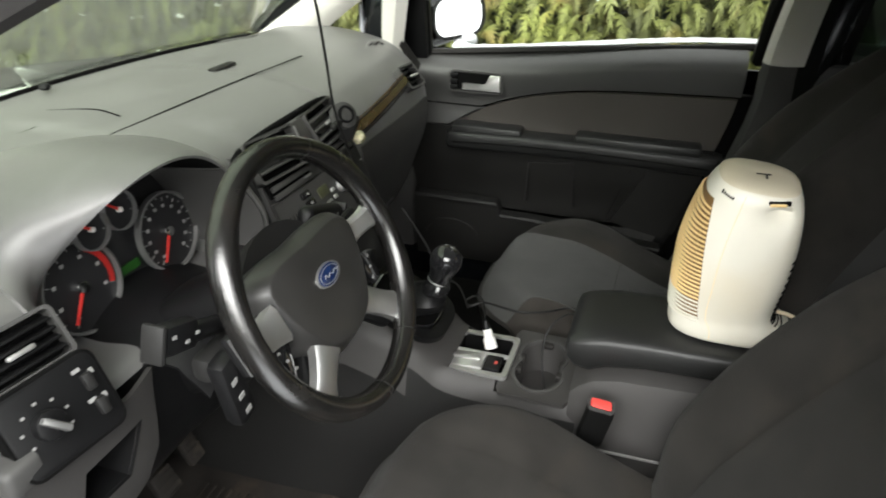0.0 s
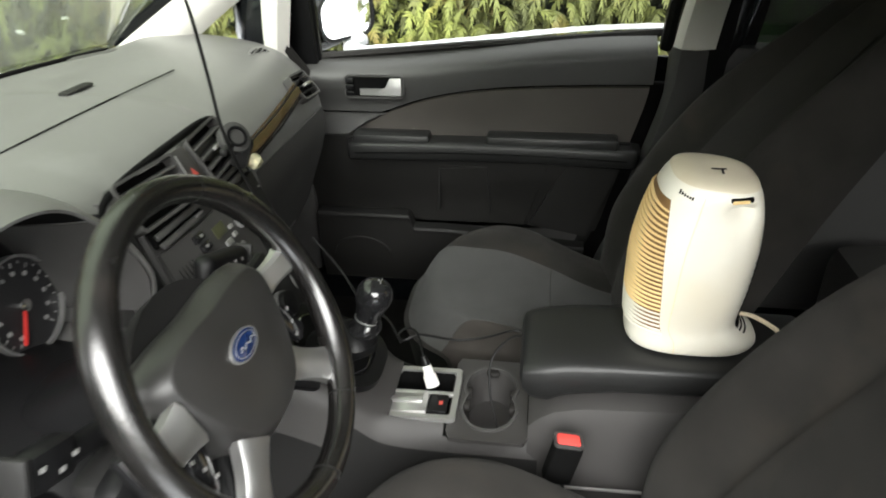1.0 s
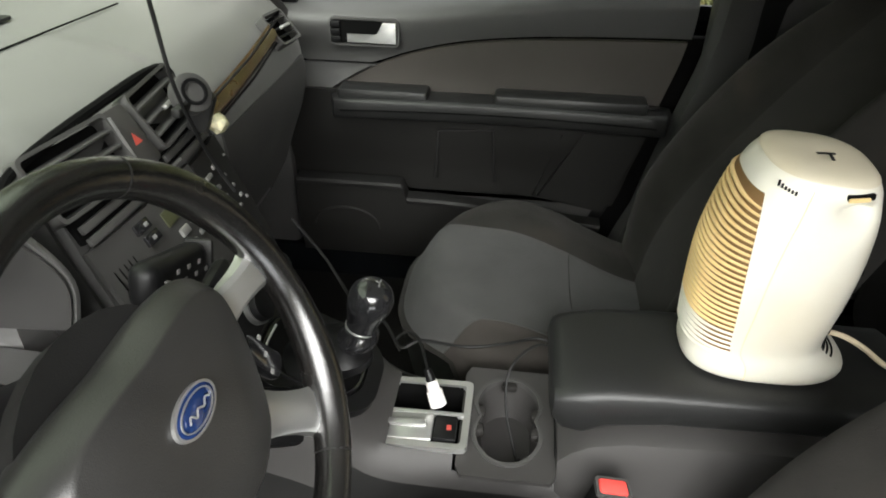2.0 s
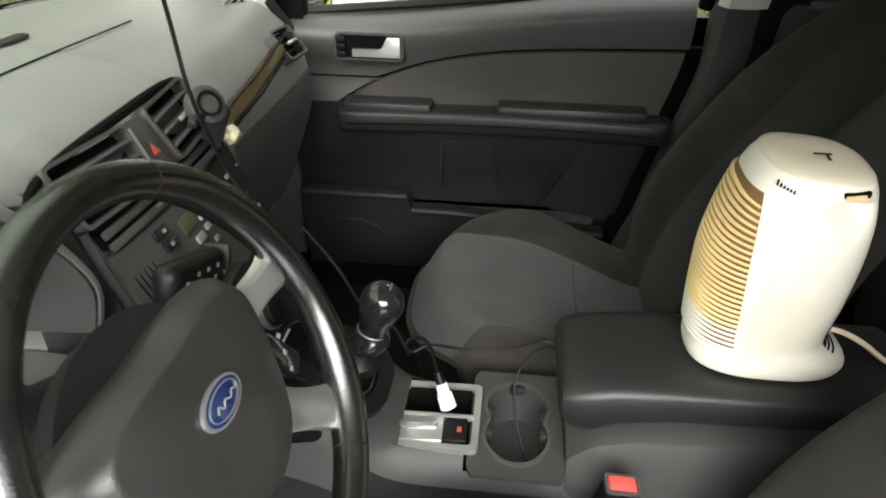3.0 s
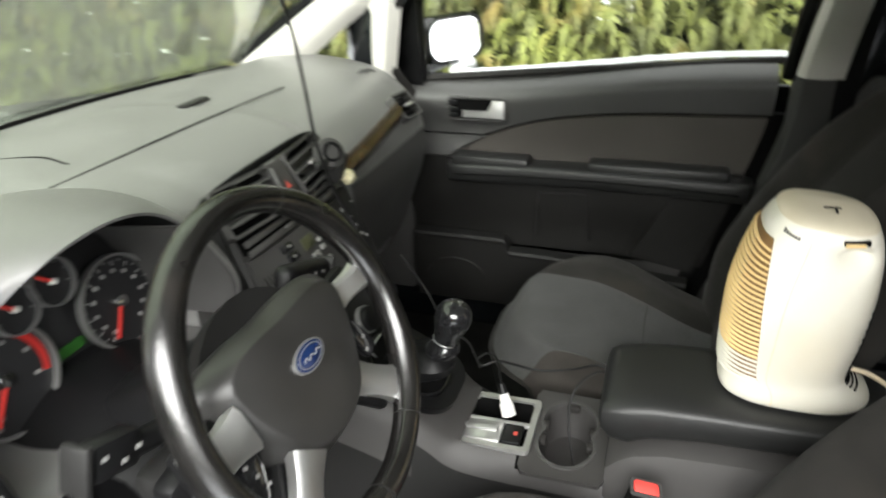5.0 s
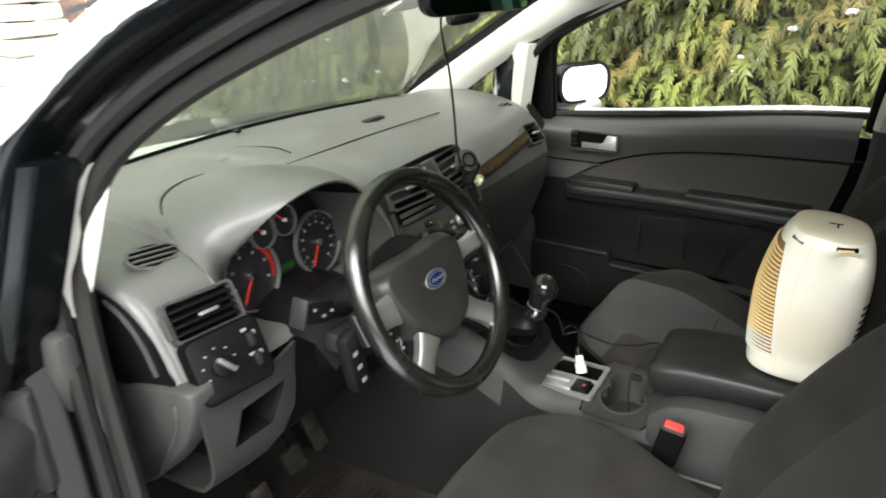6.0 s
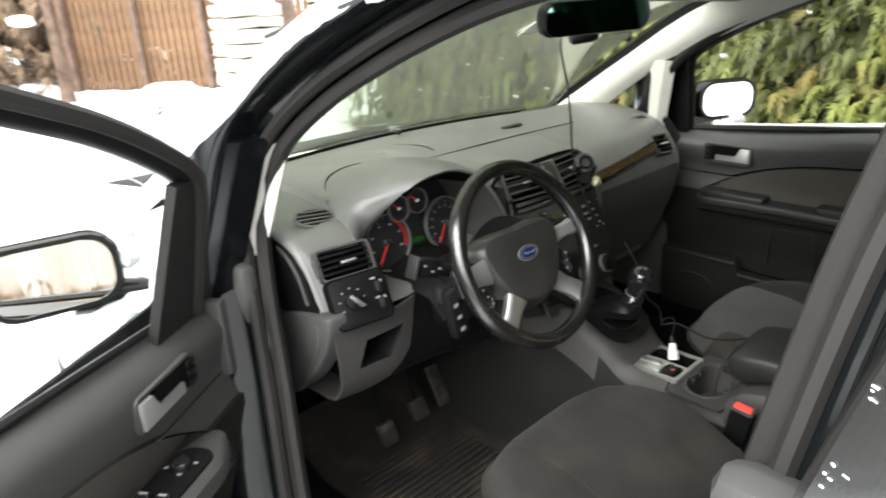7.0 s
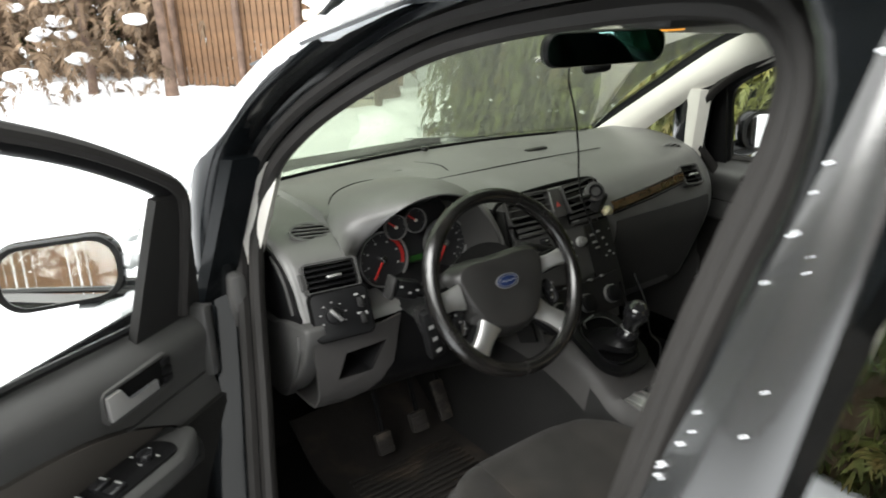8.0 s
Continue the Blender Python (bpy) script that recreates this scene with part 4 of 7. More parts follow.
# one lining in two tones: shaded part near-black, sky-facing end painted lighter
part("cowl_lining", sheet([r[:46] for r in rings], 0.002), "hole", cowl, "inner lining of the cowl, near-black for its shade")
part("cowl_cheek", sheet([r[45:] for r in rings], 0.002), "dashlow", cowl, "inner cheek of the cowl, lighter grey for the daylight on it")

# seams and creases on the top
part("hood_crease", tube([p.lerp(q, 0.90) + Vector((0, 0, 0.0062)) for p, q in list(zip(lip, base_))[20:35]], [0.0022 * math.sin(math.pi * (k + 0.5) / 15) ** 0.5 for k in range(15)], 6), "hole", dash)
for pts in ([(-0.205, 0.42, 1.035), (0.08, 0.413, 1.037), (0.36, 0.405, 1.034)], [(-0.60, 0.575, 1.022), (-0.35, 0.562, 1.030), (-0.16, 0.556, 1.035)],
            [(-0.13, 0.61, 1.034), (-0.11, 0.53, 1.038), (-0.125, 0.465, 1.038)]):
    part("dash_seam", tube(spline(pts, 8), 0.0013, 6), "hole", dash)
part("screen_gasket", tube([(x, y_screen(x) + 0.004, 1.0155 - 0.02 * (x / 0.7) ** 2) for x in np.linspace(-0.68, 0.68, 41)], 0.005, 6), "hole", dash, "black rubber edge under the windscreen")
part("sun_sensor", moved(lump(0.011, 2, 0.7, 2), Matrix.Translation((-0.005, 0.745, 1.03))), "black", dash)
part("speaker_slot", plate(rrect(0.075, 0.02, 0.006), 0.004, facing((0.205, 0.50, 1.0405), (0, 0.02, 1), (0, 1, 0))), "dark", dash)
part("corner_vent", plate(rrect(0.045, 0.10, 0.010), 0.004, facing((0.525, 0.678, 1.0215), (0, 0.17, 1), (-0.2, 1, 0))), "dashlow", dash)

# oval demister grilles
for s in (-1, 1):
    n = Vector((-s * 0.10, -0.62, 0.78))
    m = facing((s * 0.57, 0.322, 1.012), n, (0, 1, 0))
    gr = part("demister_vent", frame_ring(circle(0.046, 32, 1, 0.52), circle(0.041, 32, 1, 0.45), 0.006, m), "dash", dash)
    part("grille_hole", plate(circle(0.042, 32, 1, 0.47), 0.002, m @ Matrix.Translation((0, 0, -0.001))), "hole", gr)
    for k in range(4):
        yy = -0.0125 + 0.0085 * k
        w = 0.040 * math.sqrt(max(0.05, 1 - (yy / 0.021) ** 2))
        part("slat", moved(box((0, yy, 0.0005), (2 * w, 0.0028, 0.004), 0.0008), m), "dash", gr)


def air_vent(at, normal, w, h, slats, parent, slat="black"):
    """Rectangular air vent: frame, dark box, sloped slats, bright adjuster."""
    m = facing(at, normal)
    fr = part("air_vent", frame_ring(rrect(w, h, 0.008), rrect(w - 0.009, h - 0.008, 0.005), 0.02, m), "dashlow", parent, "grey-framed air vent with slats")
    # near-black back plate paints the shade inside the vent
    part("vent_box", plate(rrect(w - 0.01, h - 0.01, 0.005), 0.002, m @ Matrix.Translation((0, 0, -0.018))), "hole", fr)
    for k in range(slats):
        y = (k + 1 - (slats + 1) / 2) * (h - 0.012) / (slats + 0.4)
        part("slat", moved(box((0, y, -0.006), (w - 0.015, 0.0030, 0.014), 0.001, rot(18, 0, 0)), m), slat, fr)
    part("adjuster", moved(box((0.004, -0.002, 0.0015), (0.030, 0.0055, 0.008), 0.002), m), "silver", fr, "silver vent adjuster")
    return fr


air_vent((-0.584, 0.213, 0.956), (-0.12, -0.84, 0.50), 0.110, 0.060, 4, dash)
part("vent_thumbwheel", box((-0.6435, 0.219, 0.953), (0.008, 0.010, 0.034), 0.003, rot(-28, 0, 0)), "dashlow", dash)
air_vent((0.520, 0.211, 0.969), (-0.12, -0.75, 0.65), 0.066, 0.060, 3, dash)

# headlamp switch panel
NSW = Vector((-0.12, -0.905, 0.41)).normalized()
m = facing((-0.588, 0.170, 0.893), NSW)
sw = part("light_switch_panel", plate(rrect(0.112, 0.090, 0.012), 0.02, m, 0.003), "black", dash, "black headlamp switch panel")
part("panel_gap", plate(rrect(0.117, 0.095, 0.014), 0.019, m @ Matrix.Translation((0, 0, -0.001))), "hole", sw)
part("rotary_knob", moved(plate(circle(0.016, 28), 0.014, rot(), 0.003), m @ Matrix.Translation((-0.018, 0.0, 0.014))), "black", sw)
part("knob_bar", moved(box((0, 0, 0.018), (0.007, 0.030, 0.01), 0.002, rot(0, 0, 40)), m @ Matrix.Translation((-0.018, 0.0, 0.001))), "bezel", sw, "silver bar on the knob")
for k in range(7):
    a = radians(-30 + 40 * k)
    part("symbol", moved(box((-0.018 + 0.025 * math.cos(a), 0.025 * math.sin(a), 0.0005), (0.0036, 0.0026, 0.001), 0), m), "mark", sw)
for k in range(2):
    part("dimmer", moved(box((0.038, 0.014 - 0.03 * k, 0.003), (0.012, 0.020, 0.008), 0.003), m), "dark", sw)
    part("symbol", moved(box((0.032, 0.030 - 0.036 * k, 0.0005), (0.009, 0.004, 0.001), 0), m), "mark", sw)
    part("symbol", moved(box((0.046, 0.022 - 0.03 * k, 0.0005), (0.005, 0.006, 0.001), 0), m), "mark", sw)
# lower knee panel with an open storage cubby
def knee_pt(x, z):
    bend = 0.02 * smooth((x + 0.52) / 0.1)
    low_ = smooth((0.765 - z) / 0.09)
    y = lerp(0.166, 0.160, smooth((0.842 - z) / 0.07)) + bend + 0.05 * low_ ** 2
    return Vector((x, y, z - 0.13 * (x + 0.655) * smooth((0.80 - z) / 0.08)))


grid = []
for k in range(12):
    col_ = []
    for z in (0.850, 0.828, 0.812, 0.79, 0.766, 0.745, 0.725, 0.708, 0.700):
        f = (0.812 - z) / 0.046
        xb = -0.452 - 0.36 * (0.855 - z) - 1.2 * max(0, 0.768 - z)
        xl, xr = lerp(-0.590, -0.614, f), lerp(-0.500, -0.540, f)
        x = (-0.654, lerp(-0.654, xl, 0.5), xl, lerp(xl, xr, 0.33), lerp(xl, xr, 0.67), xr, lerp(xr, xb, 0.5), xb, -0.40, -0.33, -0.27, -0.20)[k]
        col_.append(knee_pt(x, z))
    col_.append(col_[-1] + Vector((0, 0.03, -0.006)))
    col_.append(col_[-1] + Vector((0, 0.12, -0.008)))
    grid.append(col_)
part("column_surround", sheet([[Vector(p) + Vector((0, 0.008, 0)) for p in c] for c in grid[7:]], 0.006), "black", dash, "black panel round the steering column")
bm = sheet(grid[:8], 0.006)
holes = [f for f in bm.faces if 0.758 < f.calc_center_median().z < 0.812 and abs(f.calc_center_median().x + 0.561 + 0.4 * (0.787 - f.calc_center_median().z)) < 0.040 and f.calc_area() > 0.0003]
bmesh.ops.delete(bm, geom=holes, context="FACES")
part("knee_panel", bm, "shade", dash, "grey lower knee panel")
cor = [Vector(grid[i][j]) for i, j in ((2, 2), (5, 2), (5, 4), (2, 4))]
mid_ = sum(cor, Vector()) / 4
bm = loft([[mid_ + (p - mid_) * k + Vector((0, d, 0)) for p in cor] for k, d in ((1.02, 0.001), (0.97, 0.03), (0.92, 0.09))], caps=False)
bm.faces.new([v for v in bm.verts][-4:])
part("cubby", bm, "black", dash, "dark open storage cubby")
# rounded end of the dash, its dark side recess and the fuse cover
endp = [(y, z) for y, z in profile(P_LEFT[1:]) if z > 0.845] + [(0.46, 0.846)]
rings = [[(x, 0.36 + (y - 0.36) * k, 0.87 + (z - 0.87) * k) for y, z in endp] for x, k in ((-0.630, 0.985), (-0.646, 0.985), (-0.653, 0.965), (-0.656, 0.92))]
part("dash_end", loft(rings), "dash", dash, "rounded end of the dash", 50)
rec = spline([(0.42, 1.000, 0), (0.33, 0.990, 0), (0.275, 0.972, 0), (0.240, 0.940, 0), (0.218, 0.90, 0), (0.212, 0.872, 0), (0.30, 0.850, 0), (0.42, 0.84, 0)], 4)
part("end_recess", loft([[(x, p.x, p.y) for p in rec] for x in (-0.640, -0.6585)]), "black", dash, "dark side recess of the dash")
part("recess_rib", tube(spline([(-0.659, 0.32, 0.978), (-0.660, 0.285, 0.962), (-0.660, 0.255, 0.93), (-0.660, 0.236, 0.885)], 5), 0.0035, 6), "dashlow", dash)
out_ = spline([(0.42, 0.835, 0), (0.33, 0.842, 0), (0.291, 0.857, 0), (0.23, 0.873, 0), (0.172, 0.882, 0), (0.163, 0.868, 0), (0.170, 0.838, 0), (0.195, 0.79, 0), (0.24, 0.735, 0), (0.283, 0.695, 0), (0.33, 0.665, 0), (0.42, 0.66, 0)], 4)
part("fuse_cover", loft([[(x, 0.30 + (p.x - 0.30) * k, 0.78 + (p.y - 0.78) * k) for p in out_] for x, k in ((-0.630, 1.0), (-0.659, 1.0), (-0.665, 0.985), (-0.668, 0.955))]), "dashlow", dash, "grey side cover of the dash", 50)
part("cover_rib", tube(spline([(-0.668, 0.200, 0.858), (-0.670, 0.200, 0.825), (-0.670, 0.228, 0.77), (-0.668, 0.275, 0.705)], 5), 0.004, 6), "dashlow", dash)

# ---- instruments ----
clus = thing("instrument_cluster", "instrument cluster with four dials and red needles", "instrument cluster", (-0.345, 0.30, 0.87))
NCL = Vector((0, -0.985, 0.17)).normalized()
part("cluster_face", plate(rrect(0.325, 0.155, 0.06, 8), 0.01, facing((-0.365, 0.310, 0.94), NCL)), "dial", clus)


def gauge(at, r, start, sweep, ticks, needle_at, red_from=None):
    m = facing(at, NCL)
    ga = part("gauge", frame_ring(circle(r, 40), circle(r * 0.95, 40), 0.010, m @ Matrix.Translation((0, 0, 0.007))), "bezel", clus, "round dial with silver rim")
    part("dial", plate(circle(r * 0.96, 40), 0.002, m), "dial", ga)
    for k in range(ticks):
        a = radians(start - sweep * k / (ticks - 1))
        long = k % 2 == 0
        part("tick", moved(box((r * (0.80 if long else 0.85) * math.cos(a), r * (0.80 if long else 0.85) * math.sin(a), 0.0006), (r * (0.10 if long else 0.05), 0.0012, 0.001), 0, rot(0, 0, math.degrees(a))), m), "mark", ga)
        if long and r > 0.04:
            part("numeral", moved(box((r * 0.64 * math.cos(a), r * 0.64 * math.sin(a), 0.0006), (0.0052, 0.0042, 0.001), 0), m), "mark", ga)
    if red_from is not None:
        arc = [radians(lerp(red_from, start - sweep, k / 12)) for k in range(13)]
        bm = loft([[(r * 0.88 * math.cos(a), r * 0.88 * math.sin(a), 0.0012), (r * 0.74 * math.cos(a), r * 0.74 * math.sin(a), 0.0012)] for a in arc], closed=False)
        bmesh.ops.solidify(bm, geom=bm.faces[:], thickness=0.0006)
        part("red_band", moved(bm, m), "needle", ga, "red warning band")
    a = radians(needle_at)
    part("needle", moved(box((r * 0.40 * math.cos(a), r * 0.40 * math.sin(a), 0.004), (r * 0.78, max(0.0032, r * 0.075), 0.002), 0.0005, rot(0, 0, needle_at)), m), "needle", ga, "red needle")
    part("hub", moved(plate(circle(r * 0.13, 16), 0.006, rot(), 0.001), m @ Matrix.Translation((0, 0, 0.007))), "chrome" if r > 0.04 else "white", ga)


gauge((-0.424, 0.294, 0.924), 0.060, 240, 260, 13, 234, 60)
gauge((-0.263, 0.291, 0.926), 0.058, 235, 290, 23, 238)
gauge((-0.392, 0.290, 0.990), 0.027, 200, 220, 7, 140)
gauge((-0.343, 0.289, 0.996), 0.027, 200, 220, 7, 140)
part("display", plate(rrect(0.052, 0.012, 0.003), 0.002, facing((-0.345, 0.2975, 0.906), NCL)), "lcd", clus, "dim green display")

# ---- centre stack ----
stack = thing("centre_console_stack", "dark centre stack with air vents, radio and heater controls", "centre stack", (0, 0.2, 0.7))
ST = Vector((0, -0.88, 0.47)).normalized()


def stack_pt(x, z):
    """A point of the sloping stack face."""
    f = (0.985 - z) / 0.27
    return Vector((x, 0.225 - 0.02 * (1 - (x / 0.2) ** 2) - 0.115 * f, z))


grid = []
for i in range(13):
    u = -1 + i / 6
    col = []
    for k in range(13):
        z = lerp(0.995, 0.700, k / 12)
        w = 0.150 + 0.018 * math.sin(math.pi * k / 12)
        p = stack_pt(u * w, z)
        p.y += 0.05 * smooth((abs(u) - 0.86) / 0.14) + 0.012
        col.append(p)
    grid.append(col)
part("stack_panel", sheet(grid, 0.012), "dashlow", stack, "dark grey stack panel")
for s in (-1, 1):
    air_vent(stack_pt(s * 0.084, 0.989) + Vector((0, -0.004, 0.003)), (s * 0.10, -0.86, 0.5), 0.124, 0.070, 3, stack, "dashlow")
    part("stack_trim", sheet([[stack_pt(s * (0.146 + 0.010 * math.sin(math.pi * k / 8)), lerp(0.99, 0.715, k / 8)) + Vector((0, 0.004, 0)), stack_pt(s * (0.158 + 0.016 * math.sin(math.pi * k / 8)), lerp(0.99, 0.70, k / 8)) + Vector((0, 0.05, 0))] for k in range(9)], 0.006), "dark", stack)
# near-black tube draws the shaded gap above the vents
part("vent_arch", tube(spline([stack_pt(-0.168, 0.965) + Vector((0, 0.02, 0)), stack_pt(-0.150, 1.009) + Vector((0, 0.008, 0)), stack_pt(0, 1.024) + Vector((0, 0.006, 0)), stack_pt(0.146, 1.014) + Vector((0, 0.008, 0)), stack_pt(0.168, 0.965) + Vector((0, 0.02, 0))], 6), [0.0028 + 0.0030 * math.sin(math.pi * k / 24) for k in range(25)], 8), "hole", stack)
hz = part("hazard_panel", plate(rrect(0.036, 0.070, 0.006), 0.012, facing(stack_pt(-0.006, 0.986) + Vector((0, -0.007, 0.004)), (0, -0.86, 0.5)), 0.002), "shade", stack, "hazard switch panel")
part("hazard_mark", plate([(-0.007, -0.006), (0.007, -0.006), (0, 0.007)], 0.0015, facing(stack_pt(-0.006, 0.983) + Vector((0, -0.0076, 0.0046)), (0, -0.86, 0.5))), "dullred", hz, "faded red warning triangle")
part("panel_edge", tube([stack_pt(-0.025, lerp(0.958, 1.012, k / 4)) + Vector((0, -0.008, 0.005)) for k in range(5)], 0.0018, 6), "bezel", hz, "bright edge line")


def on_stack(x0, x1, z0, z1, proud, nx=6, nz=6):
    """A patch that follows the curved stack face."""
    return sheet([[stack_pt(lerp(x0, x1, i / nx), lerp(z1, z0, k / nz)) + ST * proud + Vector((0, 0.012, 0)) for k in range(nz + 1)] for i in range(nx + 1)], 0.006)


def stack_key(x, z, w, h, deep=0.005, turn=0.0, bev=0.0015):
    """A key lying in the stack face."""
    return moved(box((0, 0, 0), (w, h, 2 * deep), bev, rot(0, 0, turn)), facing(stack_pt(x, z) + ST * 0.0014, (0.1 * x / 0.2, -0.88, 0.47)))


MST = lambda x, z, d=0.0: facing(stack_pt(x, z) + ST * d, ST)
# ribbed inserts under the air vents
for s in (-1, 1):
    ins = part("vent_insert", on_stack(s * 0.026, s * 0.134, 0.929, 0.954, 0.010), "hole", stack, "dark slot under the air vent")
    for k in range(2):
        part("rib", stack_key(s * 0.080, 0.9475 - 0.0125 * k, 0.106, 0.0085, 0.003), "dashlow", ins)
    part("rib_edge", stack_key(s * 0.040, 0.9375, 0.020, 0.003, 0.004), "bezel", ins, "bright tab")
# radio: grey left half with slits, olive display, silver keys, round knob
rad = part("radio", on_stack(-0.140, 0.062, 0.812, 0.922, 0.012, 8), "dashlow", stack, "grey radio with small buttons")
for k in range(5):
    part("speaker_slit", stack_key(-0.128 + 0.0075 * k, 0.890, 0.0013, 0.052, 0.0004, 0, 0), "hole", rad)
part("radio_display", stack_key(-0.018, 0.903, 0.030, 0.018, 0.001), mat("grey_green_display", (0.055, 0.058, 0.030), 0.3, vary=0.05), rad, "olive green display")
for x, z, w, h, c in ((-0.066, 0.915, 0.024, 0.012, "gloss"), (-0.062, 0.900, 0.024, 0.012, "gloss"), (-0.014, 0.881, 0.017, 0.010, "silver"), (0.008, 0.884, 0.010, 0.007, "silver"), (0.008, 0.896, 0.010, 0.006, "silver"),
                      (-0.030, 0.868, 0.012, 0.008, "bezel"), (-0.010, 0.864, 0.012, 0.008, "bezel"), (0.012, 0.866, 0.010, 0.006, "bezel")):
    part("radio_button", stack_key(x, z, w, h, 0.0032), c, rad)
for z in (0.915, 0.900):
    part("button_mark", stack_key(-0.062, z, 0.006, 0.004, 0.0036, 0, 0), "mark", rad)
kn = part("volume_knob", moved(plate(circle(0.0125, 24), 0.016, rot(), 0.003), facing(stack_pt(0.038, 0.892) + ST * 0.010, ST)), "silver", rad, "round silver volume knob")
part("knob_face", moved(plate(circle(0.0085, 20), 0.002, rot(), 0.0005), facing(stack_pt(0.038, 0.892) + ST * 0.019, ST)), "bezel", kn)
# black key panel towards the passenger, with grey keys and small marks
keyp = part("key_panel", on_stack(0.064, 0.158, 0.770, 0.918, 0.0125), "dark", stack, "black key panel with small grey keys")
for x, z, w, h in ((0.084, 0.898, 0.016, 0.006), (0.087, 0.881, 0.016, 0.006), (0.093, 0.867, 0.014, 0.005), (0.108, 0.901, 0.012, 0.006), (0.128, 0.866, 0.006, 0.005), (0.120, 0.883, 0.008, 0.005), (0.133, 0.850, 0.007, 0.005),
                   (0.118, 0.843, 0.006, 0.004), (0.146, 0.841, 0.005, 0.005), (0.150, 0.898, 0.004, 0.003)):
    part("key", stack_key(x, z, w, h, 0.003), "bezel", keyp)
# heater controls low down: black panel with three knobs
clim = part("heater_panel", on_stack(-0.130, 0.135, 0.722, 0.800, 0.016, 8), "dark", stack, "black heater control panel")
for k in range(3):
    c = -0.085 + 0.085 * k
    kn = part("heater_knob", moved(plate(circle(0.020, 24), 0.02, rot(), 0.003), MST(c, 0.762, 0.030)), "black", clim)
    part("knob_ring", frame_ring(circle(0.0225, 24), circle(0.0195, 24), 0.008, MST(c, 0.762, 0.020)), "bezel", clim)
for x, z in ((0.039, 0.806), (0.078, 0.806), (-0.04, 0.806), (-0.08, 0.806)):
    part("heater_button", stack_key(x, z, 0.010, 0.006, 0.0066), "bezel", clim)
# wood strip on the passenger side
strip = []
for k in range(13):
    x = lerp(0.200, 0.485, k / 12)
    yy = 0.2065 - 0.004 * math.sin(k / 12 * math.pi)
    up_ = lerp(0.016, 0.046, k / 12)
    strip.append([(x, yy + 0.006 + 0.2 * up_, 0.934 + up_), (x, yy - 0.004 + 0.2 * up_, 0.926 + up_), (x, yy - 0.008 + 0.2 * up_, 0.916 + up_), (x, yy - 0.004 + 0.2 * up_, 0.907 + up_)])
part("wood_strip", sheet(strip, 0.004), "wood", dash, "glossy brown wood-look strip")
for dz in (0.937, 0.903):
    part("strip_edge", tube([(0.200, 0.206, dz + 0.016), (0.345, 0.203, dz + 0.031), (0.49, 0.212, dz + 0.046)], 0.0022, 6), "black", dash)
part("glovebox", sheet([[(x, 0.2045, 0.897), (x, 0.2015, 0.868), (x, 0.205, 0.838), (x, 0.215, 0.80), (x, 0.240, 0.735), (x, 0.262, 0.675), (x, 0.300, 0.605)] for x in np.linspace(0.215, 0.600, 8)], 0.008), "dashlow", dash, "glovebox lid")

# ---- steering column, stalks and wheel ----
col = thing("steering_column", "dark plastic steering column cover with stalks", "steering column", (-0.34, 0.2, 0.8))
AX = Vector((0, -math.cos(radians(27)), math.sin(radians(27))))
HUB = Vector((-0.335, -0.006, 0.950))
rings = []
for d, w, h, dz in ((0.05, 0.050, 0.055, -0.01), (0.075, 0.062, 0.062, -0.012), (0.14, 0.068, 0.066, -0.022), (0.22, 0.07, 0.07, -0.03), (0.30, 0.06, 0.06, -0.03)):
    c = HUB - AX * (d + 0.03) + Vector((0, 0, dz))
    rings.append([c + Vector((w * math.copysign(abs(math.cos(a)) ** 0.6, math.cos(a)), 0.35 * h * math.sin(a), h * math.copysign(abs(math.sin(a)) ** 0.6, math.sin(a)))) for a in [2 * math.pi * k / 20 for k in range(20)]])
part("column_cover", loft(rings), "black", col)
part("gap_cover", sheet([[(x, y, 0.892 - 2.6 * (x + 0.343) ** 2 - 0.10 * (0.30 - y) - 0.8 * max(0, 0.15 - y)) for y in (0.31, 0.27, 0.23, 0.19, 0.15, 0.125, 0.11)] for x in np.linspace(-0.445, -0.241, 13)], 0.006), "black", col, "rounded shroud behind the wheel", 60)
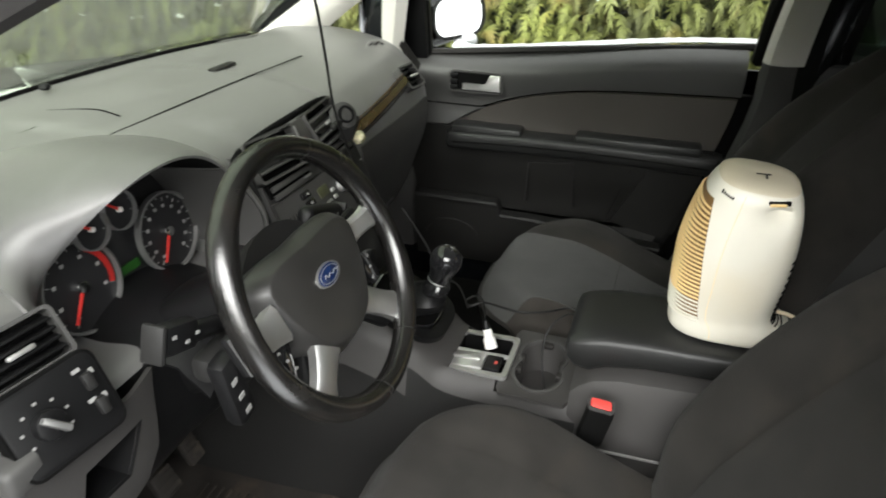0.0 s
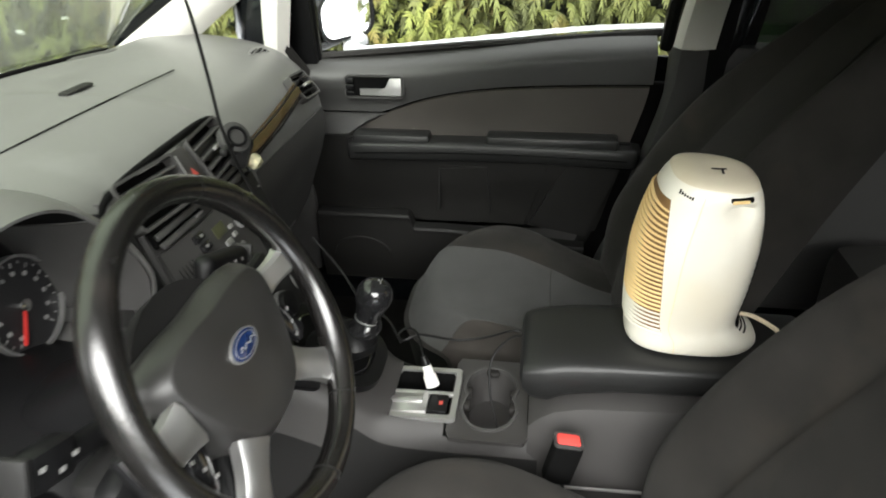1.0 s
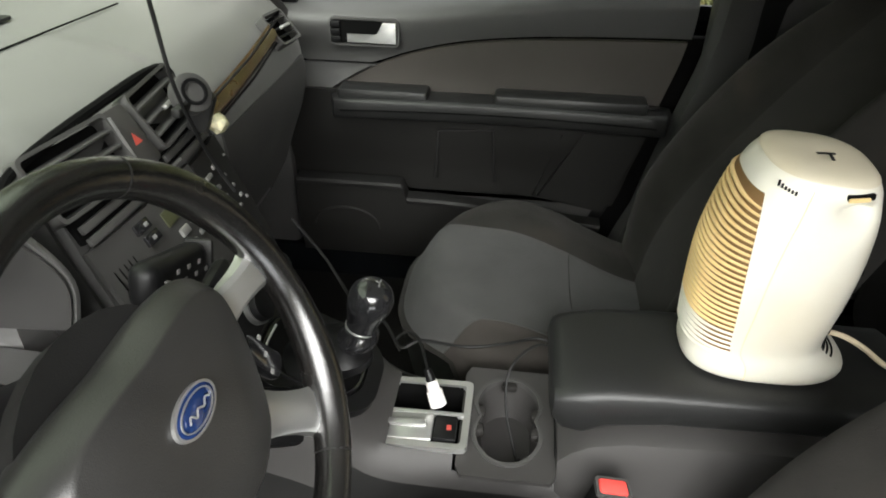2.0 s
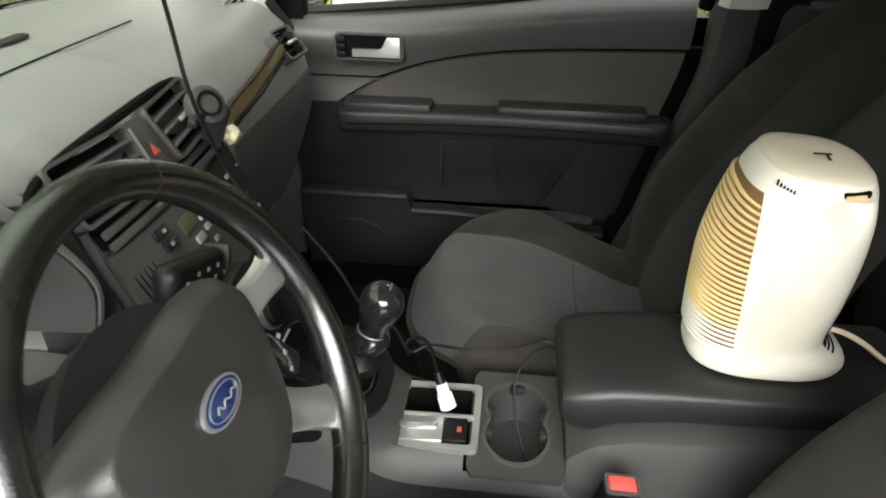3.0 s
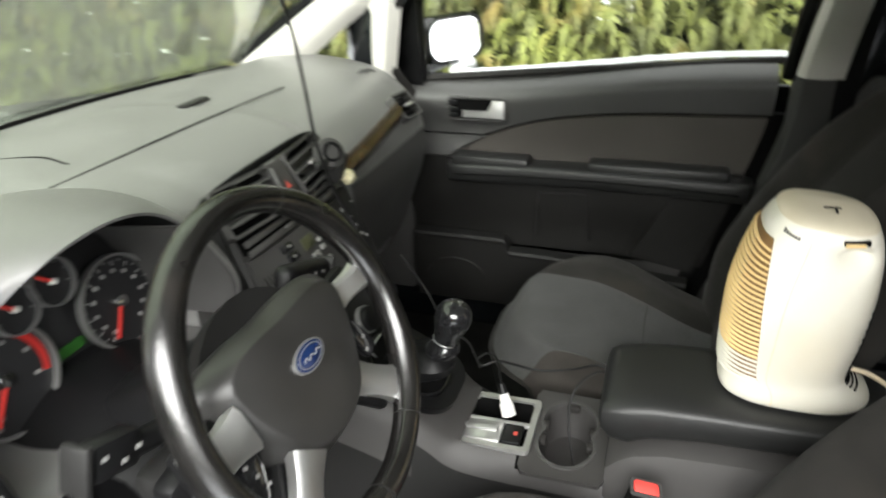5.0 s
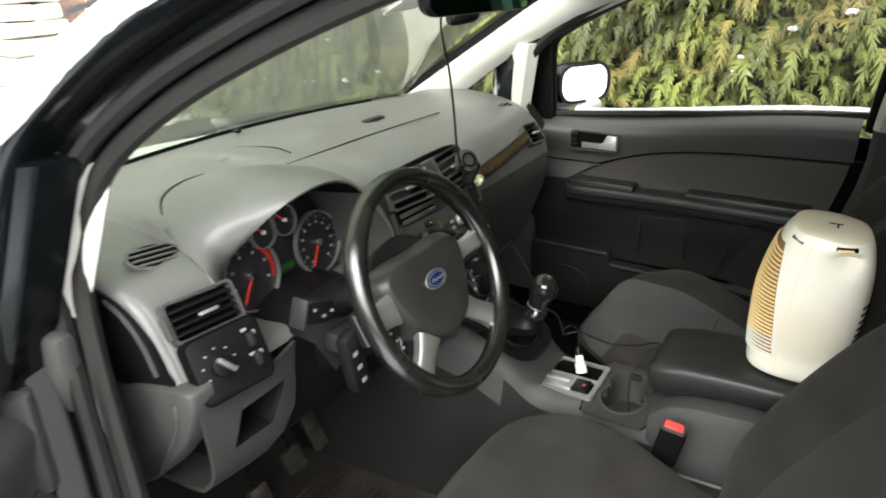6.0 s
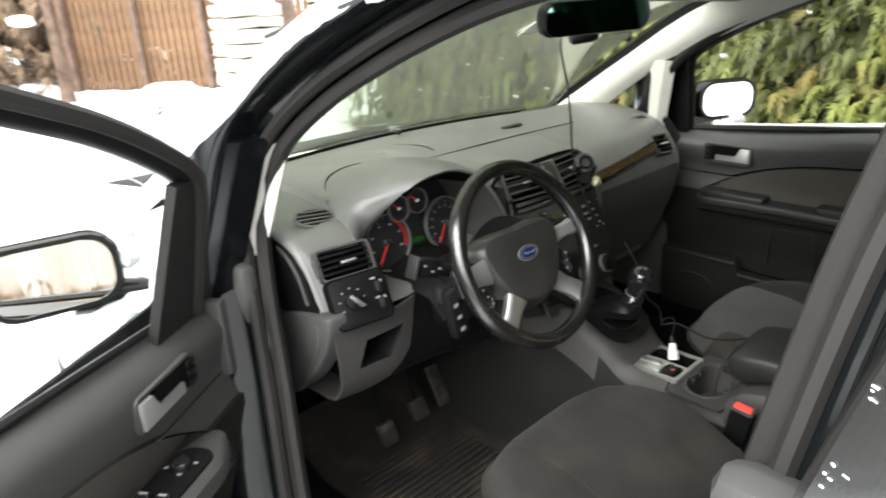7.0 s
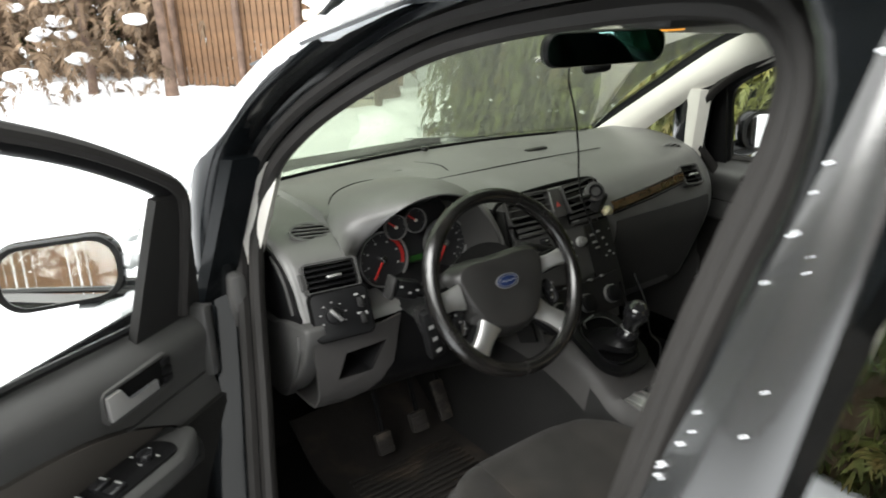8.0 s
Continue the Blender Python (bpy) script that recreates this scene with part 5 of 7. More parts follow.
for s in (-1, 1):
    base = HUB - AX * 0.11 + Vector((s * 0.06, 0, 0.005))
    tip = base + (Vector((-0.108, 0.0, 0.040)) if s < 0 else Vector((0.120, 0.004, 0.026)))
    st = part("stalk", tube(spline([base, lerp(base, tip, 0.4), tip], 5), [0.008 + 0.004 * min(1, k / 5) for k in range(11)], 10), "black", col, "control stalk")
    part("stalk_end", box(tip + Vector((-s * 0.008, 0, 0)), (0.052 if s < 0 else 0.105, 0.024 if s < 0 else 0.028, 0.036 if s < 0 else 0.042), 0.008 if s < 0 else 0.0135, rot(0, 20, 0), 2 if s < 0 else 4), "black", st)
    if s > 0:
        part("stalk_wheel", moved(plate(circle(0.012, 20), 0.006, rot(), 0.002), facing(tip + Vector((-0.046, -0.0135, 0.006)), (0, -1, 0.1))), "dark", st, "small ribbed wheel")
        part("wheel_edge", tube([tip + Vector((-0.046 + 0.0115 * math.cos(b), -0.0165, 0.006 + 0.0115 * math.sin(b))) for b in [radians(-40 + 20 * k) for k in range(7)]], 0.0011, 6), "silver", st, "bright edge of the wheel")
        for k in range(7):
            part("stalk_mark", box(tip + Vector((-0.027 + 0.0095 * k, -0.0142, (0.010 if k % 2 else -0.001) - 0.0034 * (k - 1))), (0.0048, 0.001, 0.0042), 0, rot(0, 20, 0)), "mark", st)
    for k in range(3 if s < 0 else 0):
        part("stalk_mark", box(tip + Vector((-s * 0.008 + 0.017 * (k - 1), -0.0142, -0.0062 * (k - 1) + (0.006, -0.004, 0.003)[k])), (0.006, 0.001, 0.004), 0, rot(0, 20, 0)), "mark", st)
    part("stalk_cap", box(tip + Vector((-0.0255, -0.001, 0.0120)) if s < 0 else tip + Vector((0.045, -0.001, -0.019)), (0.008, 0.0286, 0.0425), 0.004, rot(0, 20, 0)), "dark", st)
rc = part("audio_stalk", box((-0.462, 0.060, 0.856), (0.036, 0.026, 0.104), 0.009, rot(0, -11, 0)), "black", col, "small stalk with marked buttons")
for k in range(3):
    part("stalk_mark", box((-0.472 + 0.008 * k, 0.0465, 0.876 - 0.026 * k), (0.010, 0.001, 0.007), 0, rot(0, -11, 0)), "mark", rc)
part("audio_stalk_arm", box((-0.445, 0.085, 0.885), (0.07, 0.03, 0.035), 0.01), "dark", rc)

wh = thing("steering_wheel", "black leather steering wheel with silver spokes and blue oval badge", "steering wheel", HUB)
MW = facing(HUB, AX)
R = 0.1625


def w_pt(a, r=R, d=0.0):
    return MW @ Vector((r * math.cos(a), r * math.sin(a), d))


ring = [w_pt(2 * math.pi * k / 96) for k in range(96)]
rings = []
for k in range(97):
    a = 2 * math.pi * k / 96
    fat = 0.0146 + 0.002 * max(0, math.cos(2 * (a - radians(35)))) ** 4 + 0.002 * max(0, math.cos(2 * (a - radians(145)))) ** 4
    rings.append([MW @ Vector(((R + fat * math.cos(b) * 0.95) * math.cos(a), (R + fat * math.cos(b) * 0.95) * math.sin(a), fat * 1.1 * math.sin(b))) for b in [2 * math.pi * j / 16 for j in range(16)]])
bm = loft(rings, caps=False)
bmesh.ops.remove_doubles(bm, verts=bm.verts, dist=1e-6)
rimo = part("rim", bm, "leather", wh, "worn black leather rim")
for deg in (62, 150, 205, 262, 300, 330):
    a = radians(deg)
    c = w_pt(a)
    bm = moved(frame_ring(circle(0.0150, 20, 0.95, 1.1), circle(0.0130, 20, 0.95, 1.1), 0.0015, Matrix()), Matrix.Translation(c) @ MW.to_3x3().to_4x4() @ rot(0, 0, deg) @ rot(90, 0, 0))
    part("rim_seam", bm, "dark", rimo)
# airbag pad: rounded shield
half = [(0.05, 0.057), (0.092, 0.054), (0.114, 0.038), (0.112, 0.008), (0.094, -0.038), (0.066, -0.080), (0.030, -0.097)]
out = spline([(0, 0.055, 0)] + [(x, y, 0) for x, y in half] + [(0, -0.100, 0)] + [(-x, y, 0) for x, y in half[::-1]], 4, True)
rings = []
for k, d in ((0.72, -0.085), (0.90, -0.06), (0.99, -0.040), (1.0, -0.034), (0.985, -0.028), (0.90, -0.014), (0.84, -0.0055), (0.825, -0.0040), (0.80, -0.0030), (0.5, -0.0018), (0.25, -0.001)):
    rings.append([MW @ Vector((p.x * k, p.y * k, d)) for p in out])
pad = part("airbag_pad", loft(rings), "hubpad", wh, "dark grey airbag cover")
bd = part("badge", plate(circle(0.024, 32, 1.0, 0.52), 0.004, MW @ Matrix.Translation((0, 0.0, 0.0025)), 0.001), "blue", pad, "plain blue oval badge")
part("badge_line", frame_ring(circle(0.0205, 32, 1, 0.50), circle(0.0195, 32, 1, 0.47), 0.002, MW @ Matrix.Translation((0, 0, 0.0034))), "bezel", bd)
part("badge_rim", frame_ring(circle(0.0262, 32, 1, 0.54), circle(0.0235, 32, 1, 0.50), 0.004, MW @ Matrix.Translation((0, 0, 0.0022))), "bezel", bd)
part("badge_stroke", moved(tube(spline([(-0.014, -0.001, 0), (-0.010, 0.0025, 0), (-0.006, -0.002, 0), (-0.001, 0.0012, 0), (0.005, -0.0018, 0), (0.010, 0.0012, 0), (0.014, -0.001, 0)], 4), 0.0008, 5), MW @ Matrix.Translation((0, 0, 0.0048))), "silver", bd, "pale wavy stroke")
# four silver-faced spokes and two thumb switch pods
for s in (-1, 1):
    for deg, r0, r1, hw in ((5 if s > 0 else -2, 0.100, 0.160, 0.018 if s > 0 else 0.024), (-46 if s > 0 else -50, 0.088, 0.162, 0.023)):
        a = radians(deg)
        t = Vector((s * math.cos(a), math.sin(a), 0))
        side_ = Vector((-t.y, t.x, 0))
        rings = []
        for k in range(7):
            f = k / 6
            c = t * lerp(r0, r1, f) + Vector((0, 0, lerp(-0.022, -0.004, smooth(f)) if s > 0 else lerp(-0.008, -0.016, f)))
            nn = side_ * hw * (1 - 0.25 * math.sin(f * math.pi))
            rings.append([MW @ (c + nn + Vector((0, 0, -0.012))), MW @ (c + nn), MW @ (c + nn * 0.7 + Vector((0, 0, 0.004))), MW @ (c - nn * 0.7 + Vector((0, 0, 0.004))), MW @ (c - nn), MW @ (c - nn + Vector((0, 0, -0.012)))])
        sp = part("spoke", loft(rings), "spoke", wh, "satin silver spoke")
        part("spoke_back", moved(box(t * (r0 + r1) / 2 + Vector((0, 0, -0.034)), (r1 - r0, hw * 2.2, 0.016), 0.006, rot(0, 0, math.degrees(math.atan2(t.y, t.x)))), MW), "black", sp)
    pod_ = part("thumb_switch", moved(box((s * 0.112, -0.046, -0.027), (0.026, 0.050, 0.016), 0.007, rot(0, 0, s * 24)), MW), "gloss", wh, "gloss black thumb switches")
    for k in range(3):
        part("switch_mark", moved(box((s * (0.118 - 0.006 * k), -0.031 - 0.014 * k, -0.0187), (0.0045, 0.0035, 0.001), 0, rot(0, 0, s * 24)), MW), "mark", pod_)
part("wheel_back", moved(loft([[(r * 1.1 * math.cos(b), r * math.sin(b) - 0.01, d) for b in [2 * math.pi * j / 28 for j in range(28)]] for r, d in ((0.092, -0.05), (0.085, -0.075), (0.06, -0.095))]), MW), "dark", wh)


# ---- centre tunnel console ----
cons = thing("centre_console", "grey plastic centre console with gear surround, tray and cup holders", "console", (0.01, -0.1, 0.32))
CON = [(0.62, 0.735, 0.13, 0.13), (0.45, 0.735, 0.125, 0.13), (0.30, 0.735, 0.12, 0.13), (0.20, 0.735, 0.115, 0.125), (0.12, 0.722, 0.108, 0.12), (0.04, 0.692, 0.100, 0.112), (-0.02, 0.655, 0.092, 0.105), (-0.06, 0.622, 0.086, 0.10), (-0.12, 0.610, 0.082, 0.098), (-0.28, 0.608, 0.080, 0.098), (-0.30, 0.608, 0.080, 0.098)]
CLIST = spline([(y, z, w) for y, z, w, _ in CON], 4)
rings = []
for p in CLIST:
    y, z, w = p
    cx = 0.006
    ring = [(cx - w - 0.055, y, 0.33), (cx - w - 0.045, y, 0.45), (cx - w - 0.02, y, z - 0.09), (cx - w - 0.006, y, z - 0.035), (cx - w + 0.004, y, z - 0.012), (cx - w + 0.02, y, z), (cx - w * 0.4, y, z + 0.002),
            (cx + w * 0.4, y, z + 0.002), (cx + w - 0.02, y, z), (cx + w - 0.004, y, z - 0.012), (cx + w + 0.006, y, z - 0.035), (cx + w + 0.02, y, z - 0.09), (cx + w + 0.045, y, 0.45), (cx + w + 0.055, y, 0.33)]
    rings.append(ring)


def without(bm, inside):
    """Drop the faces of a surface whose middle lies in an opening."""
    bmesh.ops.delete(bm, geom=[f for f in bm.faces if inside(f.calc_center_median())], context="FACES")
    return bm


bm = loft(rings)
without(bm, lambda c: c.z > 0.595 and -0.268 < c.y < -0.072 and abs(c.x - 0.006) < (0.050 if c.y > -0.165 else 0.074))
# lower side faces become a separate trim, with footwell shade in its dark colour
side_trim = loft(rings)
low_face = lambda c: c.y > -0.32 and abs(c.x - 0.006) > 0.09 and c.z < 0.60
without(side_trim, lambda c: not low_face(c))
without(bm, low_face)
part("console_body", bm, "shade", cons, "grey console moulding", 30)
part("tunnel_trim", side_trim, "dark", cons, "tunnel side trim, darkened for the footwell's shade", 30)
# seam along the tunnel side
part("side_seam", tube([(-0.142, 0.30, 0.468), (-0.138, 0.16, 0.452), (-0.13, -0.02, 0.45)], 0.003, 6), "dark", cons)
# gear surround and boot
MG = facing((-0.002, 0.028, 0.700), (0, -0.42, 0.91), (0, 1, 0))
part("gear_surround", frame_ring(rrect(0.150, 0.180, 0.055, 8), rrect(0.112, 0.140, 0.044, 8), 0.012, MG @ Matrix.Translation((0, 0, 0.004))), "black", cons, "black gear surround")
part("gear_rim", frame_ring(rrect(0.112, 0.132, 0.043, 8), rrect(0.106, 0.126, 0.041, 8), 0.01, MG @ Matrix.Translation((0, 0, 0.007))), "gloss", cons)
part("gear_well", plate(rrect(0.112, 0.130, 0.042, 8), 0.003, MG @ Matrix.Translation((0, 0, 0.002))), "hole", cons)
gear = thing("gear_lever", "gear lever with glossy black knob and black leather boot", "gear lever", (0.006, -0.0, 0.70))
foot, top = MG @ Vector((0.0, 0.0, 0.0)), Vector((-0.012, -0.034, 0.754))
rings = []
for k, rr in enumerate((0.056, 0.054, 0.050, 0.044, 0.036, 0.029, 0.023, 0.0185)):
    f = k / 7
    c = foot.lerp(top, f)
    ring = []
    for j in range(24):
        a = 2 * math.pi * j / 24
        fold = 1 + 0.09 * math.sin(3 * a + 5 * f) * (1 - f) + 0.05 * math.sin(18 * f) * (1 - f)
        ring.append(c + Vector((rr * fold * math.cos(a) * lerp(1.0, 1, f), rr * fold * 1.15 * math.sin(a), 0)))
    rings.append(ring)
part("boot", loft(rings), "black", gear, "black leather boot")
ax = (Vector((-0.007, -0.056, 0.824)) - top).normalized()
part("collar", loft([[top + ax * d + Vector((r * math.cos(a), r * math.sin(a), 0)) for a in [2 * math.pi * j / 24 for j in range(24)]] for d, r in ((-0.016, 0.024), (-0.010, 0.0265), (-0.003, 0.0255), (0.003, 0.021), (0.008, 0.019))]), "gloss", gear, "black collar under the knob")
KN = [(0.004, 0.0178), (0.010, 0.0186), (0.018, 0.0194), (0.026, 0.0212), (0.034, 0.0240), (0.042, 0.0262), (0.050, 0.0272), (0.058, 0.0266), (0.065, 0.0240), (0.070, 0.0205), (0.074, 0.0155), (0.0768, 0.0090), (0.0778, 0.0030)]
QK = Vector((0, 0, 1)).rotation_difference(ax).to_matrix().to_4x4()
MK = Matrix.Translation(top) @ QK
knob = part("knob", moved(loft([[(r * math.cos(a), r * math.sin(a), d) for a in [2 * math.pi * j / 32 for j in range(32)]] for d, r in KN]), MK), "gloss", gear, "smooth glossy black knob", 60)
part("knob_collar", moved(loft([[(r * math.cos(a), r * math.sin(a), d) for a in [2 * math.pi * j / 28 for j in range(28)]] for d, r in ((0.0078, 0.0186), (0.0084, 0.0196), (0.0096, 0.0196), (0.0104, 0.0190))]), MK), "bezel", gear, "thin bright ring under the knob")
# shift pattern on the top of the knob
for x, y, w, h in ((-0.008, 0.0, 0.0010, 0.011), (0.0, 0.0, 0.0010, 0.011), (0.008, 0.0, 0.0010, 0.011), (0.0, 0.0, 0.016, 0.0010)):
    part("shift_mark", moved(box((x, y - 0.004, 0.0768 - 0.30 * abs(x)), (w, h, 0.0016), 0, rot(14, 0, 0)), MK), "mark", knob)
# bright edge of the open pocket beside the boot
part("pocket_edge", tube(spline([(-0.008, 0.070, 0.752), (-0.028, 0.077, 0.737), (-0.030, 0.074, 0.728), (-0.016, 0.064, 0.700), (0.0, 0.054, 0.677)], 4), 0.0016, 6), "bezel", cons, "bright edge of the pocket")
# silver tray with brake lever and switch
tray = thing("console_tray", "satin silver console tray with parking brake handle and open bin", "tray", (0.0, -0.115, 0.60))
MT = facing((0.005, -0.115, 0.6165), (0.0, 0.02, 1), (0, 1, 0))
part("tray_frame", frame_ring(rrect(0.122, 0.116, 0.008), rrect(0.104, 0.098, 0.005), 0.008, MT), "silver", tray, "satin silver frame")
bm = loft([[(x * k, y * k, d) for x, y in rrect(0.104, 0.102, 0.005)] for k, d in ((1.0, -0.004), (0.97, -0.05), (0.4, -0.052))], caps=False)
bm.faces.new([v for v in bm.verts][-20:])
# bin walls are near-black, with the inner shade in the colour
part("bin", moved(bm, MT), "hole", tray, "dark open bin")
part("divider", moved(box((-0.004, 0, -0.001), (0.007, 0.100, 0.008), 0.002), MT), "silver", tray)
part("brake_plate", moved(box((-0.029, 0.018, -0.001), (0.044, 0.060, 0.008), 0.003, rot(-3, 0, 0)), MT), "silver", tray, "silver parking brake handle")
part("brake_grip", moved(box((-0.026, 0.022, 0.004), (0.012, 0.052, 0.006), 0.003, rot(-4, 0, 0)), MT), "silver", tray)
bs = part("brake_switch", moved(box((-0.029, -0.028, 0.000), (0.040, 0.030, 0.008), 0.003), MT), "black", tray, "black brake switch")
part("switch_mark", moved(box((-0.030, -0.033, 0.0043), (0.008, 0.006, 0.0006), 0), MT), "dullred", bs)
# double cup holder: a rim round two wells
cup = thing("cup_holder", "grey double cup holder with rubber tabs", "cup holder", (0.02, -0.226, 0.55))
fig, deck = [], []
for k in range(48):
    a = 2 * math.pi * k / 48
    dx = math.copysign(0.074 * abs(math.cos(a)) ** 0.75, math.cos(a))
    dy = 0.044 * math.sin(a) * (1 - 0.20 * math.exp(-(dx / 0.016) ** 2))
    fig.append((dx, dy))
    c, s_ = math.cos(a), math.sin(a)
    q = min(0.096 / max(abs(c), 1e-6), 0.062 / max(abs(s_), 1e-6))
    deck.append((c * q, s_ * q))
MC = facing((0.010, -0.2225, 0.6086), (0, 0, 1), (0, 1, 0))
part("cup_deck", frame_ring(deck, fig, 0.006, MC), "shade", cup)
part("cup_rim", frame_ring([(x * 1.06, y * 1.09) for x, y in fig], [(x * 0.985, y * 0.975) for x, y in fig], 0.010, MC @ Matrix.Translation((0, 0, 0.003))), "dashlow", cup)
rings = [[(x * k, y * k, d) for x, y in fig] for k, d in ((0.99, 0.002), (0.97, -0.02), (0.93, -0.060), (0.90, -0.064), (0.3, -0.066))]
bm = loft(rings, caps=False)
bm.faces.new([v for v in bm.verts][-48:])
part("cup_well", moved(bm, MC), "shade", cup)
for sx, sy in ((-1, -1), (-1, 1), (1, 1), (1, -1)):
    part("rubber_tab", moved(box((sx * 0.016, sy * 0.036, -0.006), (0.016, 0.012, 0.014), 0.004), MC), "rubber", cup)
part("tab_front", moved(box((0.066, 0.0, -0.004), (0.012, 0.022, 0.012), 0.004), MC), "rubber", cup)
# storage box with padded armrest
arm = thing("armrest_box", "dark grey centre storage box with padded vinyl armrest", "armrest", (0.03, -0.5, 0.33))
rings = []
for y, z, w in ((-0.284, 0.630, 0.083), (-0.30, 0.648, 0.084), (-0.32, 0.662, 0.085), (-0.36, 0.672, 0.085), (-0.50, 0.680, 0.085), (-0.66, 0.682, 0.085)):
    cx = 0.014
    rings.append([(cx - w - 0.035, y, 0.33), (cx - w - 0.018, y, 0.50), (cx - w - 0.004, y, z - 0.03), (cx - w + 0.006, y, z - 0.006), (cx - w + 0.02, y, z), (cx + w - 0.02, y, z), (cx + w - 0.006, y, z - 0.006), (cx + w + 0.004, y, z - 0.03), (cx + w + 0.018, y, 0.5), (cx + w + 0.035, y, 0.33)])
bx = part("storage_box", loft(rings), "shade", arm, "grey plastic storage box", 30)
part("box_seam", tube([(-0.101, -0.29, 0.545), (-0.100, -0.45, 0.548), (-0.100, -0.65, 0.55)], 0.0025, 6), "silver", bx)
part("box_gap", tube([(-0.066, -0.285, 0.602), (-0.02, -0.285, 0.613), (0.05, -0.285, 0.613), (0.09, -0.285, 0.60)], 0.0025, 6), "hole", bx)
rings = []
for y, z0, z1, k in ((-0.268, 0.690, 0.706, 0.80), (-0.272, 0.676, 0.718, 0.93), (-0.285, 0.662, 0.727, 0.985), (-0.31, 0.658, 0.733, 1.0), (-0.335, 0.672, 0.737, 1.0), (-0.40, 0.684, 0.740, 1.0), (-0.55, 0.690, 0.742, 1.0), (-0.68, 0.69, 0.742, 1.0), (-0.69, 0.70, 0.735, 0.97)):
    cx, w = 0.030, 0.086 * k
    ring = []
    for j in range(24):
        a = 2 * math.pi * j / 24
        c, s = math.cos(a), math.sin(a)
        ring.append((cx + w * math.copysign(abs(c) ** 0.42, c), y, (z0 + z1) / 2 + (z1 - z0) / 2 * math.copysign(abs(s) ** 0.42, s)))
    rings.append(ring)
part("armrest_pad", loft(rings), "pad", arm, "black vinyl armrest pad")


# ---- seats ----
def edge_drop(y):
    """How far the side of a cushion falls towards the backrest."""
    return 0.095 * smooth((-0.19 - y) / 0.30)


def cushion(cx, z, w, corner):
    """Seat cushion: a rounded front lip, low side rolls and a slightly dished middle. corner: how square the front corners are."""
    nu, nv = 40, 30
    top = []
    for i in range(nv + 1):
        v = i / nv
        row = []
        for k in range(nu + 1):
            u = -1 + 2 * k / nu
            front = -0.022 - 0.15 * abs(u) ** corner
            y = lerp(front, -0.52, v ** 1.15)
            d = front - y
            lip = -0.085 * (1 - smooth(d / 0.085)) ** 2
            rim_ = -0.10 * smooth((abs(u) - 0.86) / 0.14) ** 2
            roll = 0.016 * smooth((abs(u) - 0.42) / 0.26) * smooth(d / 0.15) if u * cx > 0 or cx < 0 else 0.0
            crease = -0.004 * math.exp(-((u - 0.46) / 0.03) ** 2) * smooth(d / 0.08) if cx > 0 else 0.0
            dish = -0.012 * smooth(d / 0.25) * (1 - u * u)
            row.append(Vector((cx + u * w * (1 - 0.03 * (1 - smooth(d / 0.1))), y, z - edge_drop(y) + lip + rim_ + roll + crease + dish + 0.0015 * noise.noise(Vector((u * 3, y * 14, cx))))))
        top.append(row)
    bottom = [[(cx + (-1 + 2 * k / nu) * w * 0.95, lerp(-0.045 - 0.12 * abs(-1 + 2 * k / nu) ** corner, -0.52, i / nv), z - 0.19) for k in range(nu + 1)] for i in range(nv + 1)]
    body = loft([list(a) + b[::-1] for a, b in zip(top, bottom)])
    return body, top


